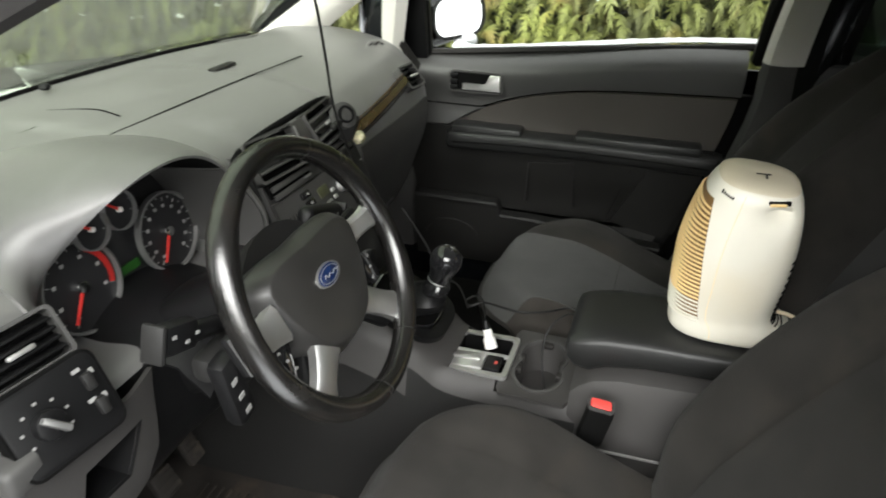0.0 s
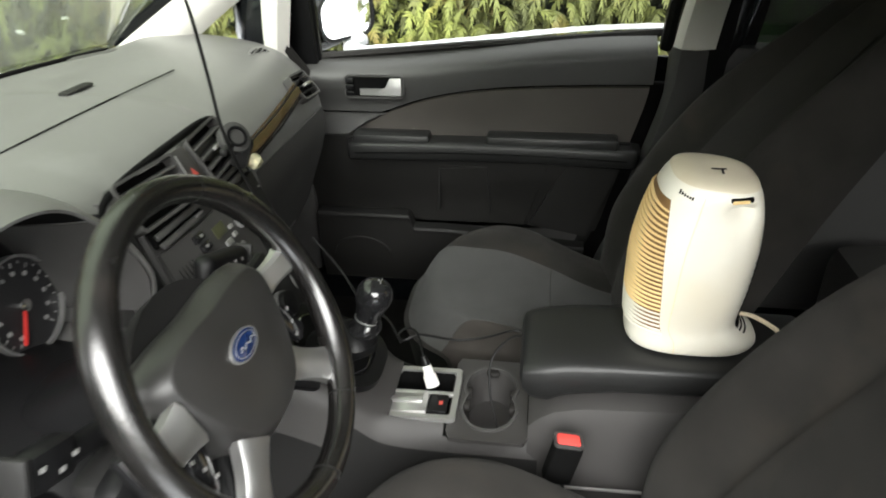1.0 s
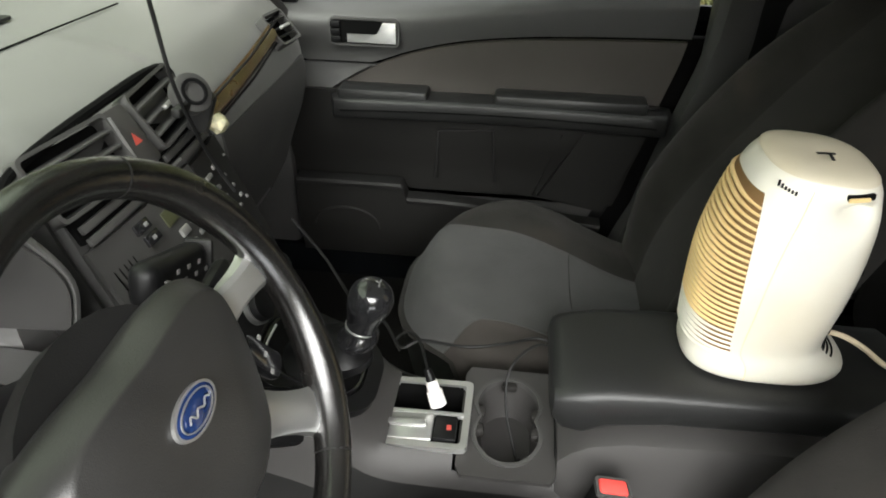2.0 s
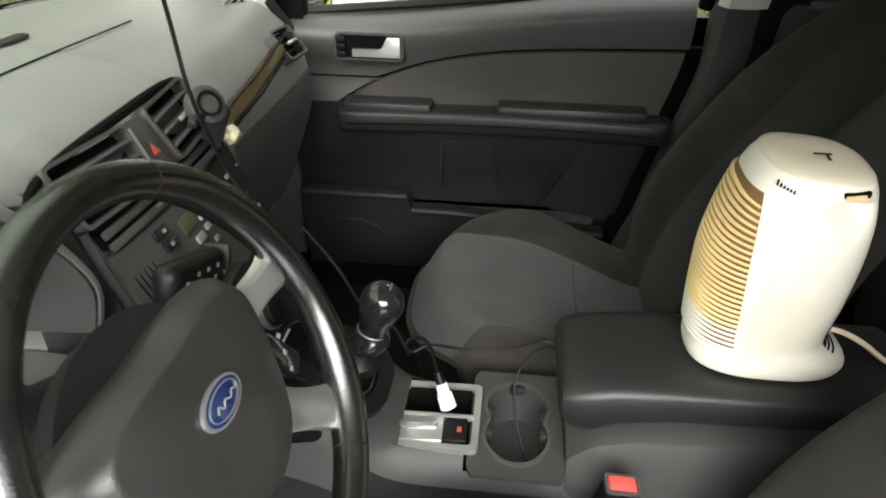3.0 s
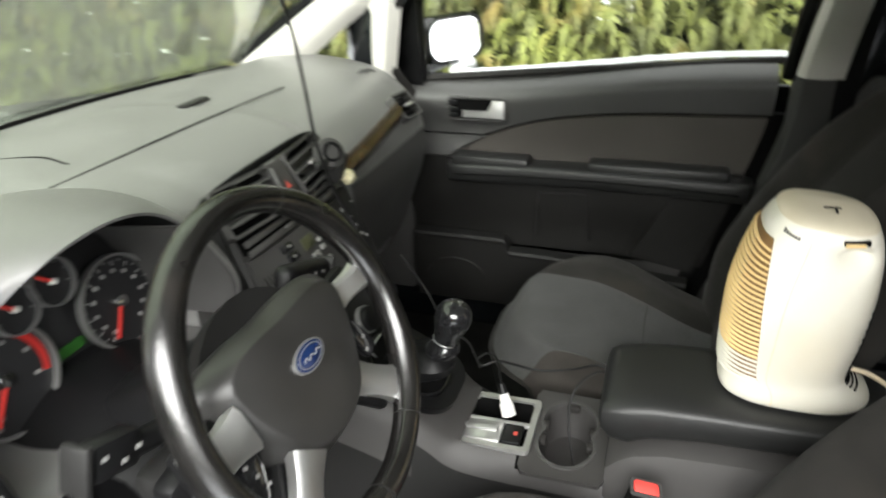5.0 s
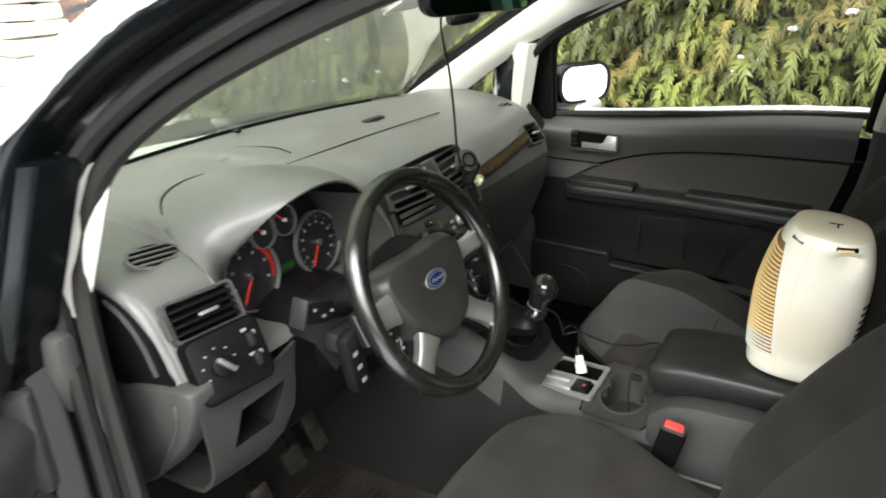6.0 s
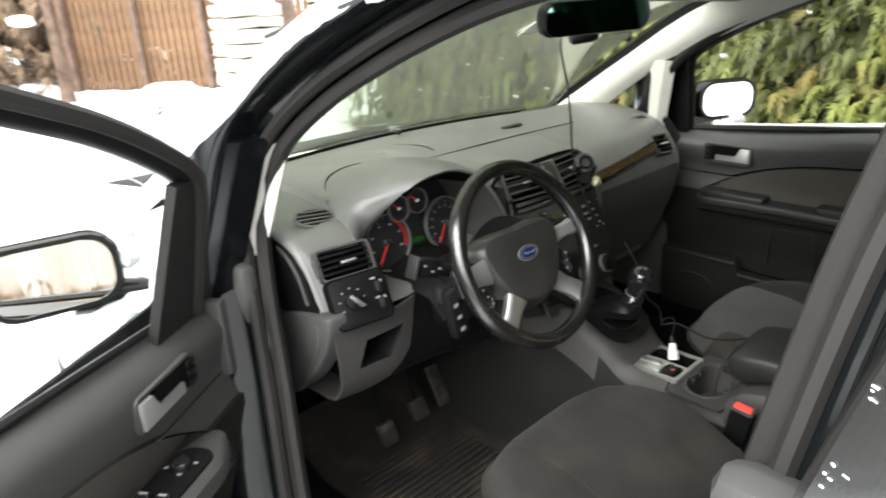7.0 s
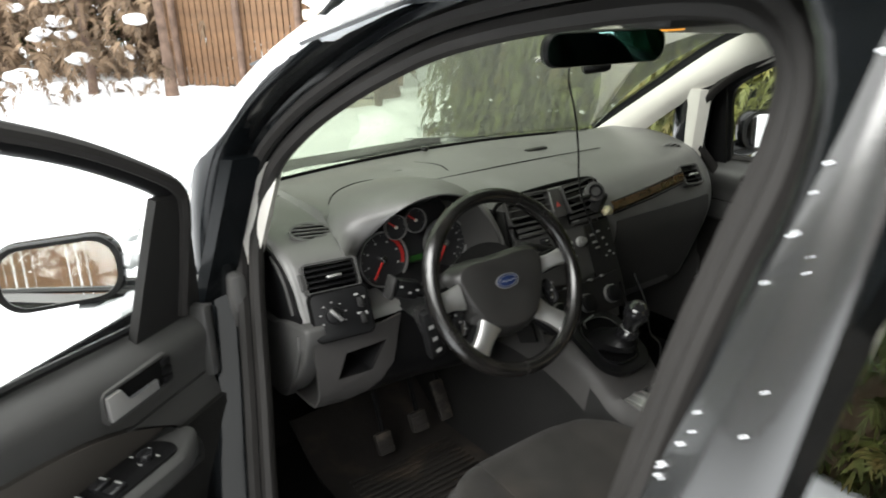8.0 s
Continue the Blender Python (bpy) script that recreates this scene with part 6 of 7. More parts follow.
def build_seat(cx, z, w, corner, label):
    seat = thing("front_seat_unit", label, "car seat", (cx, -0.3, 0.34), "front seats")
    far_side = cx > 0
    body, top = cushion(cx, z, w, corner)
    cush = part("cushion", body, "fabric", seat, "dark grey cloth seat cushion", 60)
    lift = Vector((0, 0, 0.0025))
    part("cushion_panel", sheet([[q + lift for q in r[(3 if far_side else 11):30]] for r in top[1:]], 0.003), "fabric2" if far_side else "fabric", cush, "woven centre panel", 60)
    if far_side:
        skirt = [[r[3] + lift, r[2] + Vector((-0.003, 0, 0.001)), r[1] + Vector((-0.004, 0, 0)), r[0] + Vector((-0.004, 0, 0)), r[0] + Vector((-0.002, 0, -0.05)), r[0] + Vector((0.003, 0, -0.09))] for r in top[1:]]
        part("side_panel", sheet(skirt, 0.003), "sidecloth", cush, "brown-grey cloth side of the cushion", 60)
        part("seam", tube([r[3] + lift * 1.3 for r in top[1:]], 0.0014, 6), "fabric2", cush)
        part("seam", tube([q + lift * 1.2 for q in top[19][11:30]], 0.0008, 6), "fabric", cush)

    # backrest: rings up the leaning back
    def back_pt(u, d, t):
        y = -0.450 - 0.16 * t - 0.25 * t * t
        return Vector((cx + u, y + d * 0.95, 0.54 + 0.68 * t + d * 0.33))
    rows, nu = [], 36
    for i in range(29):
        t = i / 28
        ww = lerp(0.222, 0.236, smooth(t / 0.35)) if t < 0.35 else lerp(0.236, 0.130, ((t - 0.35) / 0.65) ** 1.5)
        row = []
        for k in range(nu + 1):
            u = -1 + 2 * k / nu
            bol = 0.052 * smooth((abs(u) - 0.45) / 0.35) * (1 - 0.75 * smooth((t - 0.55) / 0.4)) * (0.5 + 0.5 * smooth(t / 0.25))
            fall = 0.085 * smooth((abs(u) - 0.80) / 0.20) ** 2
            belly = 0.012 * math.exp(-((t - 0.2) / 0.15) ** 2) * (1 - u * u)
            crown = -0.07 * smooth((t - 0.90) / 0.10) ** 2
            row.append(back_pt(u * ww, bol - fall + belly + crown - 0.005 * math.exp(-((abs(u) - 0.50) / 0.035) ** 2), t))
        rear = [back_pt((-1 + 2 * k / nu) * ww * 0.93, -0.13 + 0.05 * t, t) for k in range(nu + 1)]
        rows.append((row, rear))
    back_ = part("backrest", loft([a + b[::-1] for a, b in rows]), "fabric", seat, "dark grey cloth backrest", 60)
    out_ = Vector((0, 0.003, 0.001))
    part("backrest_panel", sheet([[p + out_ for p in r[0][10:27]] for r in rows[2:25]], 0.004), "fabric", back_, "woven centre panel", 60)
    part("seat_base", box((cx, -0.27, 0.40), (0.36, 0.40, 0.12), 0.02), "black", seat)
    part("recliner_cover", box((cx + (0.222 if cx < 0 else -0.222), -0.45, 0.50), (0.03, 0.16, 0.10), 0.012), "dark", seat)
    return seat


build_seat(-0.368, 0.653, 0.222, 5, "dark brownish-grey cloth driver's seat")
build_seat(0.358, 0.642, 0.216, 3.4, "dark grey cloth passenger seat with a lighter woven centre panel")
# belt buckle
buck = thing("seat_belt_buckle", "black seat belt buckle with red release button", "buckle", (-0.113, -0.335, 0.50))
MB = Matrix.Translation((-0.120, -0.334, 0.618)) @ rot(10, -6, 6)
part("buckle_body", moved(box((0, 0, 0), (0.026, 0.042, 0.080), 0.007), MB), "hole", buck)
part("release_button", moved(box((0, 0.002, 0.042), (0.019, 0.033, 0.012), 0.004), MB), "red", buck, "bright red release button")
part("button_frame", moved(frame_ring(rrect(0.0245, 0.040, 0.005), rrect(0.0195, 0.034, 0.004), 0.006, Matrix.Translation((0, 0.002, 0.0455))), MB), "dashlow", buck)
part("buckle_stem", tube([MB @ Vector((0, 0, -0.04)), MB @ Vector((0, -0.01, -0.09)), MB @ Vector((0.005, -0.02, -0.14))], 0.014, 8), "dark", buck)

# ---- fan heater on the armrest ----
fan = thing("fan_heater", "cream plastic fan heater with yellowed grille standing on the armrest", "fan heater", (0.034, -0.497, 0.743))
FM = Matrix.Translation((0.034, -0.497, 0.7435))
# local: x to the side, y to the front grille, z up; height, half width, reach to the front, reach to the back
FS = [(0.000, 0.054, 0.070, 0.088), (0.003, 0.060, 0.077, 0.098), (0.012, 0.062, 0.080, 0.104), (0.024, 0.061, 0.080, 0.098), (0.038, 0.058, 0.080, 0.076), (0.055, 0.059, 0.081, 0.073), (0.095, 0.063, 0.082, 0.078),
      (0.145, 0.066, 0.081, 0.081), (0.185, 0.066, 0.074, 0.080), (0.214, 0.065, 0.065, 0.077), (0.237, 0.062, 0.056, 0.072), (0.250, 0.057, 0.047, 0.066), (0.256, 0.050, 0.039, 0.058), (0.257, 0.020, 0.010, 0.030)]
FL = spline([(z, a, 0) for z, a, _, _ in FS], 3)
FO = spline([(f, b, 0) for _, _, f, b in FS], 3)


def fan_pt(ang, i, grow=0.0):
    z, a = FL[i].x, FL[i].y
    f, b = FO[i].x, FO[i].y
    c, s = math.cos(ang), math.sin(ang)
    mid, half = (f - b) / 2, (f + b) / 2
    y = math.copysign(abs(s) ** 0.74, s) * (half + grow) + mid
    x = math.copysign(abs(c) ** 0.74, c) * (a + grow)
    return Vector((x, y, z + (0.09 * (y + 0.02) + 0.06 * x) * smooth((z - 0.16) / 0.09)))


def fan_at(deg, f, grow=0.0):
    """A point of the housing between two rings."""
    i = int(min(len(FL) - 2, max(0, f)))
    return FM @ fan_pt(radians(deg), i, grow).lerp(fan_pt(radians(deg), i + 1, grow), f - i)


NF = len(FL)
bm = loft([[FM @ fan_pt(2 * math.pi * j / 112, i) for j in range(112)] for i in range(NF)])
# thumb recess under the switch: the wall is drawn in
for v in bm.verts:
    q = FM.inverted() @ v.co
    dent = smooth((0.236 - q.z) / 0.010) * math.exp(-(max(0.0, 0.230 - q.z) / 0.020) ** 2 - ((q.y + 0.040) / 0.019) ** 2) if q.x < 0 else 0
    v.co.x += 0.022 * dent
part("body", bm, "cream", fan, "cream plastic body", 50)
# raised top cover with a rounded edge; its darker beige holds the roof's shade
rings = []
for f in (NF - 7.0, NF - 6.0, NF - 5.0, NF - 4.0):
    rings.append([fan_at(360 * j / 48, f, 0.0) for j in range(48)])
lid_mid = sum(rings[-1], Vector()) / 48
rings = [[lid_mid + (p - lid_mid) * 1.010 + Vector((0, 0, 0.0012)) for p in r] for r in rings[1:]]
rings.append([lid_mid + (p - lid_mid) * 0.93 + Vector((0, 0, 0.002)) for p in rings[-1]])
rings.append([lid_mid + (p - lid_mid) * 0.30 + Vector((0, 0, 0.0015)) for p in rings[-1]])
part("top_cover", loft(rings), "lid", fan, "cream top cover, toned down for the shade under the roof", 50)


# front grille: curved slats over a yellowed backing, darkened for the shade between them
def g_edge(i):
    return lerp(161, 128, (max(0, i - 7) / 22) ** 2.6) - 8 * max(0, (11 - i) / 4)


G0, G1 = 12, 30
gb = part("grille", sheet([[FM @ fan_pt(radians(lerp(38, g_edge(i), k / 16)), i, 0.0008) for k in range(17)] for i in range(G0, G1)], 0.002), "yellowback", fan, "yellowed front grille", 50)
def fan_level(z):
    """Ring number of the housing at a height."""
    i = max(k for k in range(NF - 1) if FL[k].x <= z)
    return i + (z - FL[i].x) / max(1e-6, FL[i + 1].x - FL[i].x)


for n in range(28):
    pts = []
    for k in range(17):
        f0 = fan_level(lerp(0.038, 0.222, n / 27) - 0.005 * (k / 16) ** 2)
        pts.append(fan_at(lerp(40, g_edge(f0), k / 16), f0, 0.0016))
    # slats thin out at one end so the dark backing reads as shaded gaps
    part("slat", tube(pts, [0.0028 - 0.0013 * smooth((k - 8) / 7) for k in range(17)], 6), "cream" if n < 6 else "yellow", gb)
for n in range(15):
    f0 = lerp(10.5, 21, n / 14)
    pts = [fan_at(a, f0 + 0.5 * (a - 240) / 90, 0.0003) for a in (240, 246, 252, 258, 266, 275, 286, 300, 314)]
    part("rear_slot", tube(pts, 0.0015, 5), "hole", fan, "")
# body seam, switch slot with its slider, lettering
part("seam", tube([FM @ fan_pt(radians(168), i, -0.0002) for i in range(0, NF - 7)], 0.0005, 5), "yellow", fan)
sa, sb = fan_at(186, NF - 8.2), fan_at(216, NF - 8.4)
along = (sb - sa).normalized()
MSL = facing((sa + sb) / 2, (along.y, -along.x, 0.0))
wide = (sb - sa).length
part("switch_slot", moved(box((0, 0, -0.004), (wide, 0.0075, 0.012), 0.002), MSL), "hole", fan, "dark switch slot")
part("switch_slider", moved(box((-0.08 * wide, -0.0014, -0.0005), (wide * 0.72, 0.0044, 0.009), 0.001), MSL), "yellow", fan, "yellow switch slider")

qa, qb = fan_at(136, NF - 8.6, 0.0006), fan_at(156, NF - 9.2, 0.0006)
tn = (((qa + qb) / 2) - (FM @ Vector((0.0, -0.01, 0.15)))).normalized()
for k in range(6):
    c = qa.lerp(qb, (k - 0.4) / 5.0)
    part("letter_bar", moved(box((0, 0, 0), (0.0022, 0.0068, 0.0008), 0), facing(c, tn, (0.25, 0, 1))), "black", fan, "")
part("emblem", moved(join(box((0, 0, 0), (0.020, 0.003, 0.0008), 0), box((0.002, -0.008, 0), (0.003, 0.014, 0.0008), 0, rot(0, 0, -14))), facing(lid_mid + Vector((-0.004, -0.004, 0.0052)), (-0.05, -0.08, 1), (1, 0.2, 0))), "dark", fan)
part("power_cord", tube([FM @ Vector(p) for p in spline([(-0.008, -0.072, 0.046), (-0.014, -0.095, 0.045), (-0.020, -0.120, 0.034), (-0.024, -0.150, 0.014), (-0.03, -0.19, 0.004)], 6)], 0.0034, 8), mat("cream_cord", (0.62, 0.52, 0.36), 0.5), fan, "cream power cord")

# ---- phone holder, cables and charger ----
ph = thing("phone_holder", "grey clip-on vent holder with crumpled clear wrapping", "phone holder", (0.115, 0.18, 0.95))
part("holder_disc", moved(plate(circle(0.024, 28), 0.016, rot(), 0.003), facing((0.090, 0.172, 1.006), (-0.45, -0.75, 0.5))), "dashlow", ph, "grey round holder head")
part("holder_ring", frame_ring(circle(0.016, 24), circle(0.012, 24), 0.002, facing((0.0885, 0.1695, 1.0075), (-0.45, -0.75, 0.5))), "black", ph)
part("holder_arm", box((0.108, 0.176, 0.976), (0.03, 0.028, 0.05), 0.008, rot(20, 0, 15)), "dark", ph)
part("wrapping", moved(lump(0.0145, 21, 0.8, 2), Matrix.Translation((0.130, 0.168, 0.952))), mat("crumpled_wrap", (0.62, 0.58, 0.38), 0.15, vary=0.4, coarse=90, fine=120, bump=1.0, dist=0.004), ph, "crumpled shiny wrapping")
part("holder_clip", box((0.066, 0.178, 0.994), (0.034, 0.012, 0.012), 0.004), "dark", ph)
solo("hanging_cable", tube(spline([(-0.012, 0.170, 1.305), (-0.018, 0.166, 1.27), (0.002, 0.163, 1.20), (0.016, 0.162, 1.12), (0.016, 0.156, 1.05), (0.026, 0.150, 1.00), (0.044, 0.146, 0.955), (0.056, 0.138, 0.92), (0.062, 0.128, 0.895)], 6), 0.0024, 6), "cable", "thin black cable hanging from the mirror camera", "cable")
solo("stack_cable", tube(spline([(0.165, 0.10, 0.80), (0.150, 0.05, 0.745), (0.11, 0.0, 0.70), (0.095, -0.04, 0.69), (0.06, -0.07, 0.668)], 6), 0.0022, 6), "cable", "thin dark cable from the stack to the socket", "cable")
chg = thing("charger_plug", "white charger plug with black cable in the console bin", "charger", (0.025, -0.125, 0.612))
a, b = Vector((0.010, -0.130, 0.624)), Vector((0.022, -0.118, 0.655))
part("plug", tube([a, lerp(a, b, 0.55), lerp(a, b, 0.6), b], [0.0115, 0.0108, 0.0088, 0.0078], 14), "white", chg, "white plug body")
part("plug_neck", tube([b, b + (b - a) * 0.45], [0.007, 0.005], 10), "black", chg)
part("coil", tube(spline([b + (b - a) * 0.4, (0.07, -0.095, 0.682), (0.085, -0.075, 0.68), (0.075, -0.062, 0.672), (0.062, -0.075, 0.672), (0.075, -0.10, 0.676), (0.095, -0.16, 0.655), (0.095, -0.215, 0.668), (0.085, -0.255, 0.69), (0.08, -0.285, 0.68)], 6), 0.0022, 6), "cable", chg)
part("lead", tube(spline([(0.08, -0.29, 0.683), (0.085, -0.25, 0.675), (0.07, -0.22, 0.64), (0.035, -0.22, 0.60), (-0.005, -0.235, 0.565), (-0.02, -0.24, 0.556)], 6), 0.002, 6), "cable", chg)
part("lead_plug", box((-0.018, -0.240, 0.556), (0.02, 0.008, 0.006), 0.002), "cable", chg)
for k, (dx, dy, c) in enumerate(((0.028, -0.085, "blue"), (0.02, -0.105, "dark"), (0.035, -0.14, "dark"))):
    solo("loose_coin" if k == 0 else "small_item", box((dx, dy, 0.570), (0.016, 0.024, 0.005), 0.002, rot(0, 0, 30 * k)), c, "small dark odds and ends lying in the bin", "clutter")

# ---- rear-view mirror, camera, sticker, visor, roof light ----
rv = thing("rear_view_mirror", "black rear-view mirror with dark glass", "mirror", (0.02, 0.12, 1.35))
n = Vector((-0.22, -0.97, -0.06))
MM = facing((0.022, 0.098, 1.338), n)
out = rrect(0.300, 0.070, 0.030, 6)
part("housing", moved(loft([[(x * k, y * k, d) for x, y in out] for k, d in ((0.95, 0.0), (1.0, -0.006), (0.98, -0.022), (0.8, -0.038), (0.4, -0.045))]), MM), "black", rv)
part("mirror_glass", moved(plate([(x * 0.94, y * 0.90) for x, y in out], 0.002, Matrix.Translation((0, 0, 0.002))), MM), "gmirror", rv, "dark green-tinted mirror glass")
part("mirror_stem", tube([(0.02, 0.13, 1.35), (0.01, 0.16, 1.375), (0.0, 0.175, 1.40)], 0.012, 8), "black", rv)
dc = thing("dash_camera", "small black camera under the mirror", "camera", (0.075, 0.17, 1.29))
part("camera_body", moved(loft([[(r * math.cos(a), r * math.sin(a) * 0.8, d) for a in [2 * math.pi * j / 20 for j in range(20)]] for r, d in ((0.012, -0.03), (0.017, -0.024), (0.018, 0.02), (0.013, 0.03))]), facing((0.075, 0.175, 1.292), (0.8, -0.5, 0.1))), "black", dc)
part("camera_stem", tube([(0.07, 0.18, 1.30), (0.06, 0.20, 1.325), (0.05, 0.215, 1.35)], 0.008, 8), "black", dc)
solo("screen_sticker", plate(rrect(0.105, 0.085, 0.004), 0.001, facing((0.095, 0.300, 1.315), (0, -0.45, -0.89)) @ rot(0, 0, 8)), "white", "white paper label on the windscreen", "sticker")
vz = thing("sun_visor", "pale grey sun visor folded up", "sun visor", (0.36, 0.03, 1.38))
part("visor_board", box((0.37, 0.02, 1.372), (0.40, 0.14, 0.014), 0.006, rot(-14, 3, -6)), "liner", vz)
rl = thing("roof_console", "grey roof console with an amber lamp lens", "roof lamp", (0.08, -0.02, 1.40))
part("console_shell", box((0.03, -0.075, 1.398), (0.24, 0.12, 0.03), 0.012), "dashlow", rl)
part("lamp_lens", box((0.044, -0.040, 1.379), (0.055, 0.02, 0.012), 0.004), "amber", rl, "amber lamp lens")

# seat belt on the passenger side pillar
bel = thing("seat_belt", "black seat belt hanging on the door pillar", "seat belt", (0.62, -0.63, 1.0))
part("strap", sheet([[(x_in(z) - 0.028, -0.612 - 0.01 * (z - 1), z), (x_in(z) - 0.032, -0.655 - 0.01 * (z - 1), z)] for z in np.linspace(0.55, 1.36, 12)], 0.0016), "black", bel)
part("strap_loop", box((x_in(1.35) - 0.03, -0.635, 1.365), (0.025, 0.07, 0.05), 0.01), "black", bel)

# ---- pedals and mat ----
for x, y, z, w, h, t in ((-0.400, 0.385, 0.395, 0.046, 0.056, 0.02), (-0.287, 0.40, 0.405, 0.050, 0.052, 0.02), (-0.195, 0.425, 0.42, 0.040, 0.11, 0.015)):
    pd = thing("foot_pedal", "worn rubber foot pedal on a steel arm", "pedal", (x, y + 0.06, z - 0.03), "pedals")
    pad_ = part("pedal_pad", box((x, y, z), (w, t, h), 0.006, rot(-28, 0, 0)), "pedal", pd, "worn rubber pad")
    for k in range(4):
        part("rib", box((x, y - 0.011 + 0.006 * (k - 1.5), z + 0.011 * (k - 1.5)), (w * 0.85, 0.004, 0.004), 0.001, rot(-28, 0, 0)), "pedal", pad_)
    part("pedal_arm", tube([(x + 0.005, y + 0.012, z + 0.01), (x + 0.01, y + 0.06, z + 0.12), (x + 0.012, y + 0.10, z + 0.30)], 0.007, 8), "black", pd)
grid = []
for i in range(25):
    x = lerp(-0.56, -0.155, i / 24)
    grid.append([(x, lerp(-0.02, 0.60, k / 24), 0.326 + 0.22 * smooth((lerp(-0.02, 0.60, k / 24) - 0.42) / 0.3) * 0.6 + 0.004 * noise.noise(Vector((x * 12, k * 0.5, 0)))) for k in range(25)])
fm = solo("floor_mat", sheet(grid, 0.006), "rubber_mat", "dirty ribbed rubber floor mat with mud stains", "floor mat")
for k in range(14):
    y = 0.14 + 0.018 * k
    part("mat_rib", box((-0.36 + 0.0 * k, y, 0.334), (0.30, 0.006, 0.006), 0.002), "rubber_mat", fm)


# ---- garden outside ----
def sprays(count, where, size, seed):
    """Many drooping flat leaf sprays; each one is a connected fan of small leaflets."""
    r = random.Random(seed)
    verts, faces = [], []
    for _ in range(count):
        p, face = where(r)
        s = size * r.uniform(0.55, 1.35)
        yaw = face + r.gauss(0, 0.6)
        droop = r.uniform(0.5, 1.5)
        d = Vector((math.cos(yaw), math.sin(yaw), 0))
        side = Vector((-d.y, d.x, 0)) * r.uniform(0.6, 1.0) + Vector((0, 0, r.uniform(-0.5, 0.5)))
        n0 = len(verts)
        joints = 6
        for k in range(joints):
            f = k / (joints - 1)
            c = p + d * s * f * (1 - 0.35 * f) + Vector((0, 0, -1)) * s * droop * f * f * 0.7
            verts.append(c)
        for k in range(1, joints):
            f = k / (joints - 1)
            reach = s * 0.55 * (1 - 0.75 * f) * r.uniform(0.7, 1.2)
            for sg in (-1, 1):
                a, b = verts[n0 + k - 1], verts[n0 + k]
                tip = b + side * sg * reach + (b - a) * 0.9 + Vector((0, 0, -0.22 * reach))
                mid = (a + b) / 2 + side * sg * reach * 0.5 + (b - a) * 0.2
                verts.append(tip)
                verts.append(mid)
                m0 = len(verts)
                faces.append((n0 + k - 1, m0 - 1, m0 - 2))
                faces.append((n0 + k - 1, m0 - 2, n0 + k))
    me = bpy.data.meshes.new("sprays")
    me.from_pydata([tuple(v) for v in verts], [], faces)
    return me


HX = 2.35


def hedge_face(y, z):
    return HX + 0.25 * noise.noise(Vector((y * 0.8, z * 0.9, 0))) + 0.12 * noise.noise(Vector((y * 2.4, z * 2.4, 5))) + 0.10 * max(0, z - 1.5)


def on_hedge(r):
    y, z = r.uniform(-4.5, 4.1), min(3.4, r.uniform(0.05, 3.6))
    x = hedge_face(y, z) + r.uniform(-0.12, 0.22) + (r.uniform(0, 0.8) if z > 3.1 else 0)
    return Vector((x, y, z)), math.pi


hedge = thing("thuja_hedge", "tall yellow-green thuja hedge with a little snow", "hedge", (HX + 0.4, 2, 0), kind="stuff")
me = sprays(34000, on_hedge, 0.10, 11)
me.materials.append(M["leaf"])
ob = new("foliage", me)
ob.parent, ob.matrix_parent_inverse = hedge, hedge.matrix_basis.inverted()
# dark sheet stands in for the shade behind the outer leaves
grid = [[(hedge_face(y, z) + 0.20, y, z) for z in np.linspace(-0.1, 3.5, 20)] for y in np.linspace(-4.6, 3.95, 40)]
part("inner_mass", sheet(grid, 0.3), "leafdark", hedge, "dark sheet behind the leaves for the hedge's inner shade")
r = random.Random(5)
bits = []
for k in range(110):
    y, z = r.uniform(-3.5, 3.9), r.uniform(0.3, 3.0)
    bits.append(moved(lump(r.uniform(0.008, 0.030), k, 0.5, 1), Matrix.Translation((hedge_face(y, z) - 0.10 + r.uniform(-0.05, 0.05), y, z)) @ rot(0, 20, 0)))
part("snow_bits", join(*bits), "snow2", hedge, "bits of snow caught in the leaves")

# wooden fence
fence = thing("wooden_fence", "brown vertical plank fence behind the snow", "fence", (3.6, 15, 0))
fa, fb = Vector((5.2, 9.2, 0)), Vector((-6.5, 22.0, 0))
fdir = (fb - fa).normalized()
plank_me = None
count = 150
for k in range(38):
    p = fa + fdir * (k * (fb - fa).length / count)
    if plank_me is None:
        bm = box((0, 0, 0), (0.095, 0.022, 1.9), 0.004, None, 1)
        ob = part("plank", bm, "plank", fence)
        plank_me = ob.data
    else:
        ob = new("plank", plank_me)
        ob.parent, ob.matrix_parent_inverse = fence, fence.matrix_basis.inverted()
    ob.matrix_basis = Matrix.Translation((p.x, p.y, 0.98 + 0.03 * math.sin(k * 1.7))) @ Matrix.Rotation(math.atan2(fdir.y, fdir.x), 4, "Z")
for z in (0.45, 1.5):
    part("rail", tube([fa + Vector((0.03, 0.05, z)), fa.lerp(fb, 0.253) + Vector((0.03, 0.05, z))], 0.04, 6), "plank", fence)
for k in (0.04, 0.10, 0.165, 0.235):
    p = fa.lerp(fb, k) + Vector((-0.05, -0.06, 0))
    part("fence_post", tube([p + Vector((0, 0, -0.05)), p + Vector((0, 0, 2.05))], 0.06, 8), "bark", fence)


# a second stretch of the fence closes the garden behind the car
rear = thing("garden_fence", "brown plank fence at the other end of the drive", "fence", (0, -13, 0))
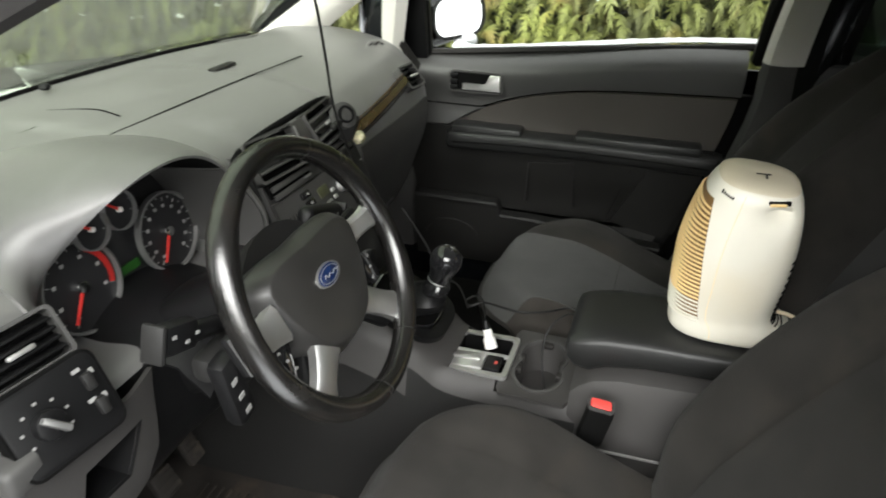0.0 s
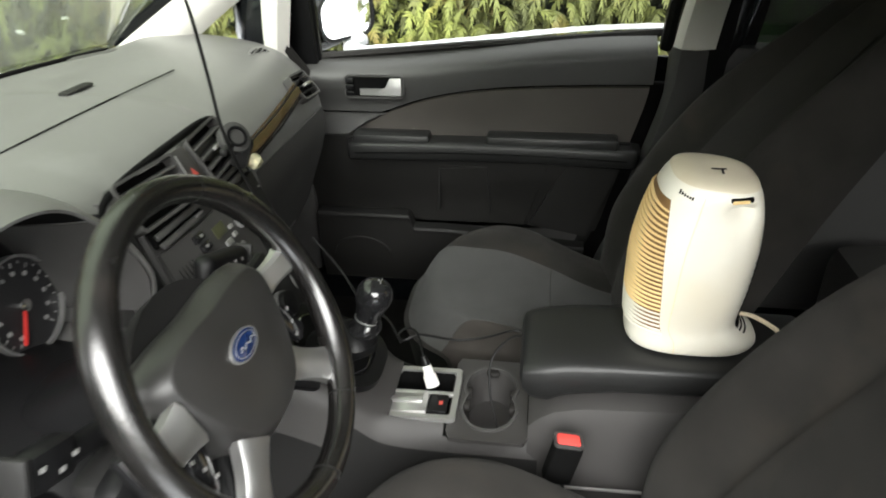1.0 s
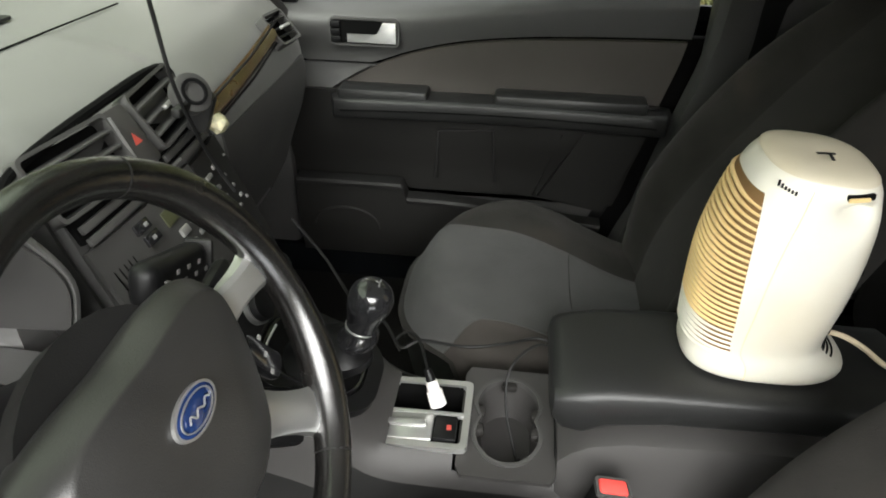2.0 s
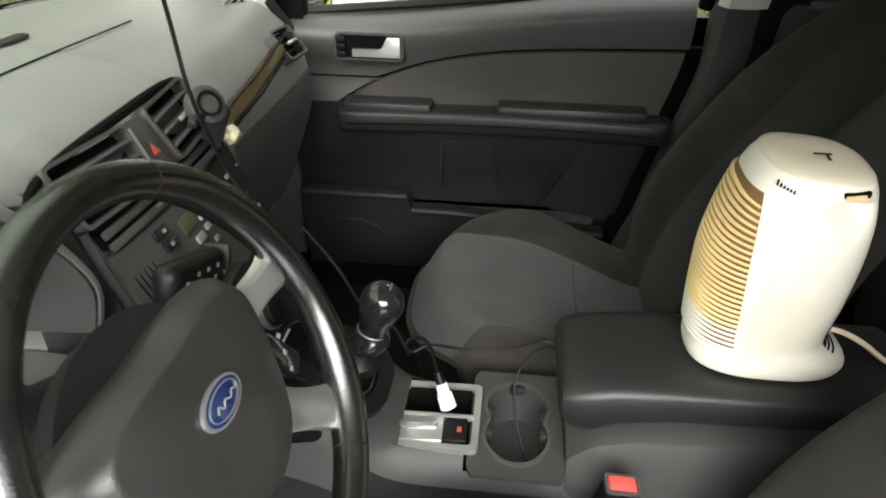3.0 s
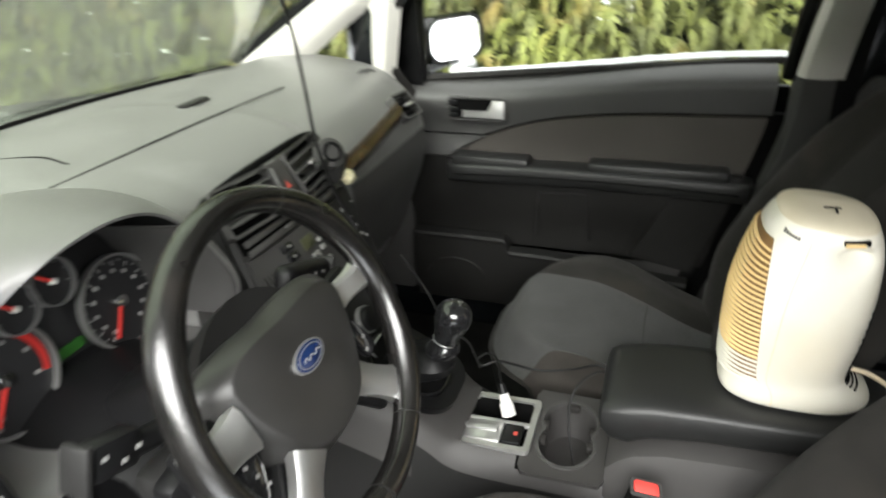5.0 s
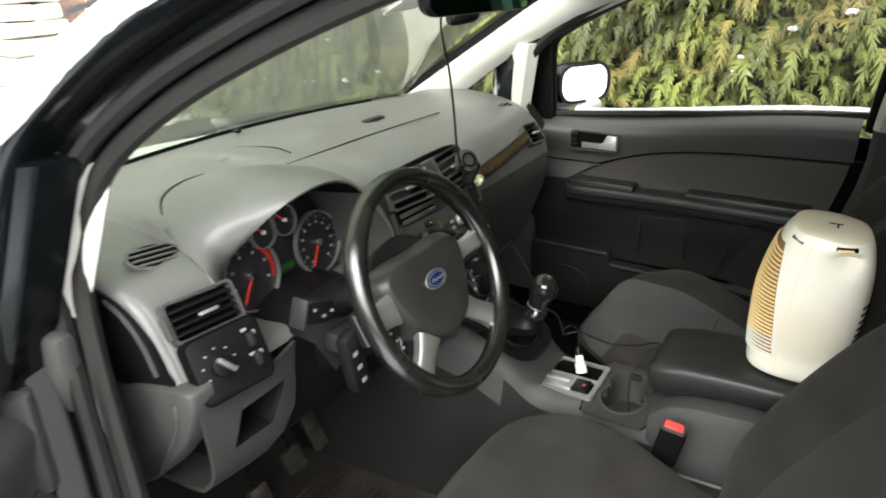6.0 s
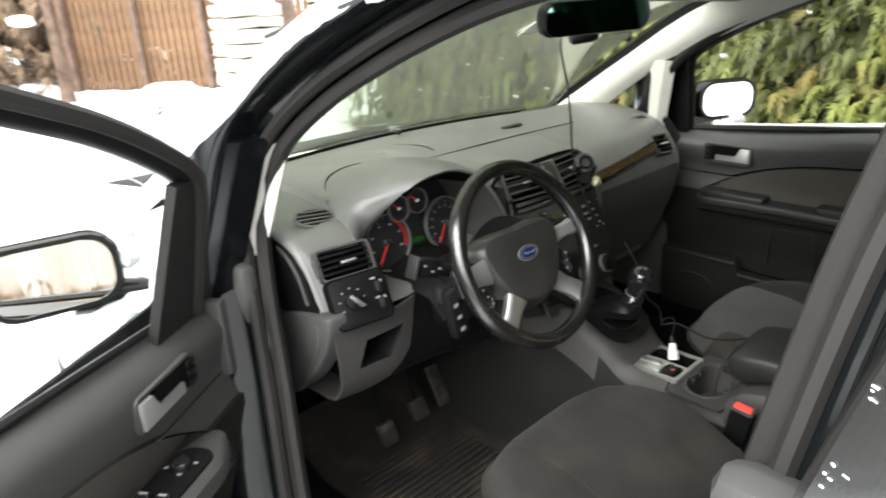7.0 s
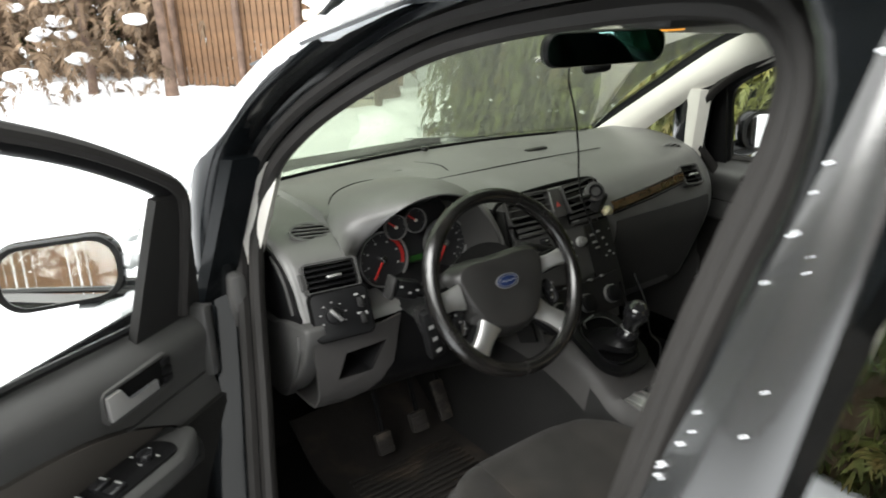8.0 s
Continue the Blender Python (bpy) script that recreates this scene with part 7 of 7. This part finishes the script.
for k in range(110):
    ob = new("plank", plank_me)
    ob.parent, ob.matrix_parent_inverse = rear, rear.matrix_basis.inverted()
    ob.matrix_basis = Matrix.Translation((-9 + 0.16 * k, -13 + 0.05 * math.sin(k), 0.98)) @ Matrix.Diagonal((1.6, 1, 1.15, 1))
for z in (0.45, 1.5):
    part("rail", tube([(-9, -13.06, z), (8.6, -13.06, z)], 0.04, 6), "plank", rear)


def stone_pillar(at, h, seed):
    th = thing("stone_pillar", "pale rough stone gate pillar with snow on top", "pillar", at, "gate pillars")
    r = random.Random(seed)
    z = 0.0
    while z < h:
        dz = r.uniform(0.14, 0.24)
        for q in range(4):
            w = 0.36
            dx, dy = (-1 if q % 2 else 1) * 0.18, (-1 if q // 2 else 1) * 0.18
            bm = box((0, 0, 0), (w * r.uniform(0.95, 1.15), w * r.uniform(0.95, 1.15), dz * 0.93), 0.03, rot(r.uniform(-4, 4), r.uniform(-4, 4), r.uniform(-6, 6)), 2)
            for v in bm.verts:
                v.co += 0.02 * Vector((noise.noise(v.co * 9 + Vector((seed, z, q))), noise.noise(v.co * 9 + Vector((z, seed, q))), 0))
            part("stone", moved(bm, Matrix.Translation((at[0] + dx, at[1] + dy, at[2] + z + dz / 2))), "stone", th)
        z += dz
    part("snow_cap", moved(lump(0.42, seed, 0.45, 3), Matrix.Translation((at[0], at[1], at[2] + z + 0.03))), "snow2", th)


stone_pillar((3.53, 8.1, -0.05), 1.25, 3)


def bank_at(r):
    return Vector((-9.0 + r.uniform(-0.6, 0.3), r.uniform(-13, 14), r.uniform(0.1, 3.8))), r.uniform(-0.8, 0.8)


bank = thing("garden_thicket", "overgrown green and brown thicket along the drive", "thicket", (-9.3, 0, 0), kind="stuff")
grid = [[(-9.6 + 0.5 * noise.noise(Vector((y * 0.5, z, 2))), y, z) for z in np.linspace(-0.2, 3.4, 9)] for y in np.linspace(-13.5, 14.5, 40)]
part("inner_mass", sheet(grid, -0.3), "brush", bank, "dense dry inside of the thicket")
me = sprays(5000, bank_at, 0.42, 44)
me.materials.append(M["leaf"])
ob = new("foliage", me)
ob.parent, ob.matrix_parent_inverse = bank, bank.matrix_basis.inverted()


def tree(at, h, r0, lean, seed, crown=True):
    th = thing("tree", "bare brown tree trunk at the edge of the garden", "tree", at, "trees")
    r = random.Random(seed)
    pts, rad_ = [], []
    for k in range(13):
        f = k / 12
        pts.append(Vector((at[0] + lean * f * h * 0.1 + 0.06 * math.sin(f * 5 + seed), at[1] + 0.05 * math.cos(f * 4 + seed), at[2] + f * h)))
        rad_.append(r0 * (1.35 - 0.35 * smooth(f * 8)) * (1 - 0.65 * f))
    bm = tube(pts, rad_, 14)
    for v in bm.verts:
        v.co += 0.02 * noise.noise_vector(v.co * 5)
    part("trunk", bm, "bark", th, "", 60)
    for k in range(9):
        f = r.uniform(0.25, 0.95)
        i = int(f * 12)
        base = pts[i]
        a = r.uniform(0, 6.28)
        ln = r.uniform(0.7, 2.0) * (1.1 - f * 0.5)
        d = Vector((math.cos(a), math.sin(a), r.uniform(0.1, 0.7)))
        part("limb", tube([base, base + d * ln * 0.5 + Vector((0, 0, 0.05)), base + d * ln], [rad_[i] * 0.4, rad_[i] * 0.25, 0.008], 7), "bark", th)
    return th


tree((4.32, 8.45, 0), 7.5, 0.24, -0.9, 1)
tree((1.95, 11.0, 0), 6, 0.085, -0.5, 12)
tree((0.9, 12.4, 0), 6, 0.07, 0.4, 14)
tree((-0.6, 12.0, 0), 5, 0.10, -0.4, 15)
tree((2.6, 15.0, 0), 7, 0.16, -0.5, 2)
tree((0.2, 17.5, 0), 7, 0.2, 0.3, 5)
tree((-2.6, 15.5, 0), 6, 0.12, -0.3, 7)
tree((5.8, 12.0, 0), 7, 0.2, 0.2, 9)


# dry brush and shrubs in front of the fence, dark conifers behind
def brush_at(r):
    k = r.uniform(0, 1)
    p = fa.lerp(fb, k) + Vector((r.uniform(-0.2, 0.9), r.uniform(0.2, 2.5), 0))
    return Vector((p.x, p.y, r.uniform(0.2, 4.5))), r.uniform(0, 6.28)


me = sprays(5000, brush_at, 0.45, 21)
me.materials.append(M["brush"])
tagged(new("shrubs", me), "dense dry brown shrubs behind the fence", "shrubs", kind="stuff")


def conifer_at(r):
    k = r.uniform(0, 1)
    p = fa.lerp(fb, k) + Vector((r.uniform(0.5, 2.5), r.uniform(2.5, 5.5), 0))
    return Vector((p.x, p.y, r.uniform(0.8, 8.0))), r.uniform(0, 6.28)


me = sprays(6000, conifer_at, 0.7, 22)
me.materials.append(M["leaf"])
tagged(new("far_woods", me), "green and brown woods beyond the fence", "woods", kind="stuff")
r = random.Random(18)
clods = [moved(lump(r.uniform(0.10, 0.28), k, 0.5, 2), Matrix.Translation((r.uniform(-3.2, 1.6), r.uniform(10.8, 12.6), r.uniform(0.2, 1.7)))) for k in range(26)]
solo("shrub_snow", join(*clods), "snow2", "lumps of snow lying on the garden shrubs", "snow", kind="stuff")


def low_brush(r):
    return Vector((r.uniform(-4.0, 1.9), r.uniform(10.8, 13.0), r.uniform(0.05, 2.2))), r.uniform(0, 6.28)


me = sprays(900, low_brush, 0.22, 33)
me.materials.append(M["brush"])
tagged(new("garden_shrubs", me), "dry brown garden shrubs bent under snow", "shrubs", kind="stuff")
r = random.Random(8)
for k in range(9):
    x, y = r.uniform(-3, 3.2), r.uniform(9, 15)
    solo("snow_mound", moved(lump(r.uniform(0.25, 0.6), k, 0.45, 3), Matrix.Translation((x, y, 0.02))), "snow", "low rounded mound of snow in the garden", "snow", "snow mounds")
for k, (x, y, q) in enumerate(((2.15, 3.25, 0.34), (2.3, 3.9, 0.42), (2.2, 4.5, 0.36), (2.6, 5.1, 0.5))):
    solo("snow_mound", moved(lump(q, 40 + k, 0.75, 3), Matrix.Translation((x, y, 0.06))), "snow", "low rounded mound of snow at the foot of the hedge", "snow", "snow mounds")
for k, (x, y) in enumerate(((2.17, 8.3), (1.3, 9.8), (2.9, 8.9))):
    tw = [moved(tube([(x + r.uniform(-0.1, 0.1), y + r.uniform(-0.1, 0.1), 0.02), (x + r.uniform(-0.2, 0.2), y + r.uniform(-0.2, 0.2), 0.14)], 0.012, 5), Matrix()) for _ in range(5)]
    solo("dry_twigs", join(*tw), "bark", "dry twigs sticking out of the snow", "twigs", "twigs")
post = thing("bird_feeder", "small dark bird feeder on a post in the snow", "bird feeder", (2.55, 5.4, 0))
part("post", tube([(2.55, 5.4, -0.05), (2.55, 5.4, 0.62)], 0.04, 8), "bark", post)
part("feeder_box", box((2.55, 5.4, 0.78), (0.26, 0.22, 0.22), 0.02), "bark", post)
part("feeder_roof", box((2.55, 5.4, 0.91), (0.36, 0.30, 0.05), 0.02), "snow2", post, "snowy roof")
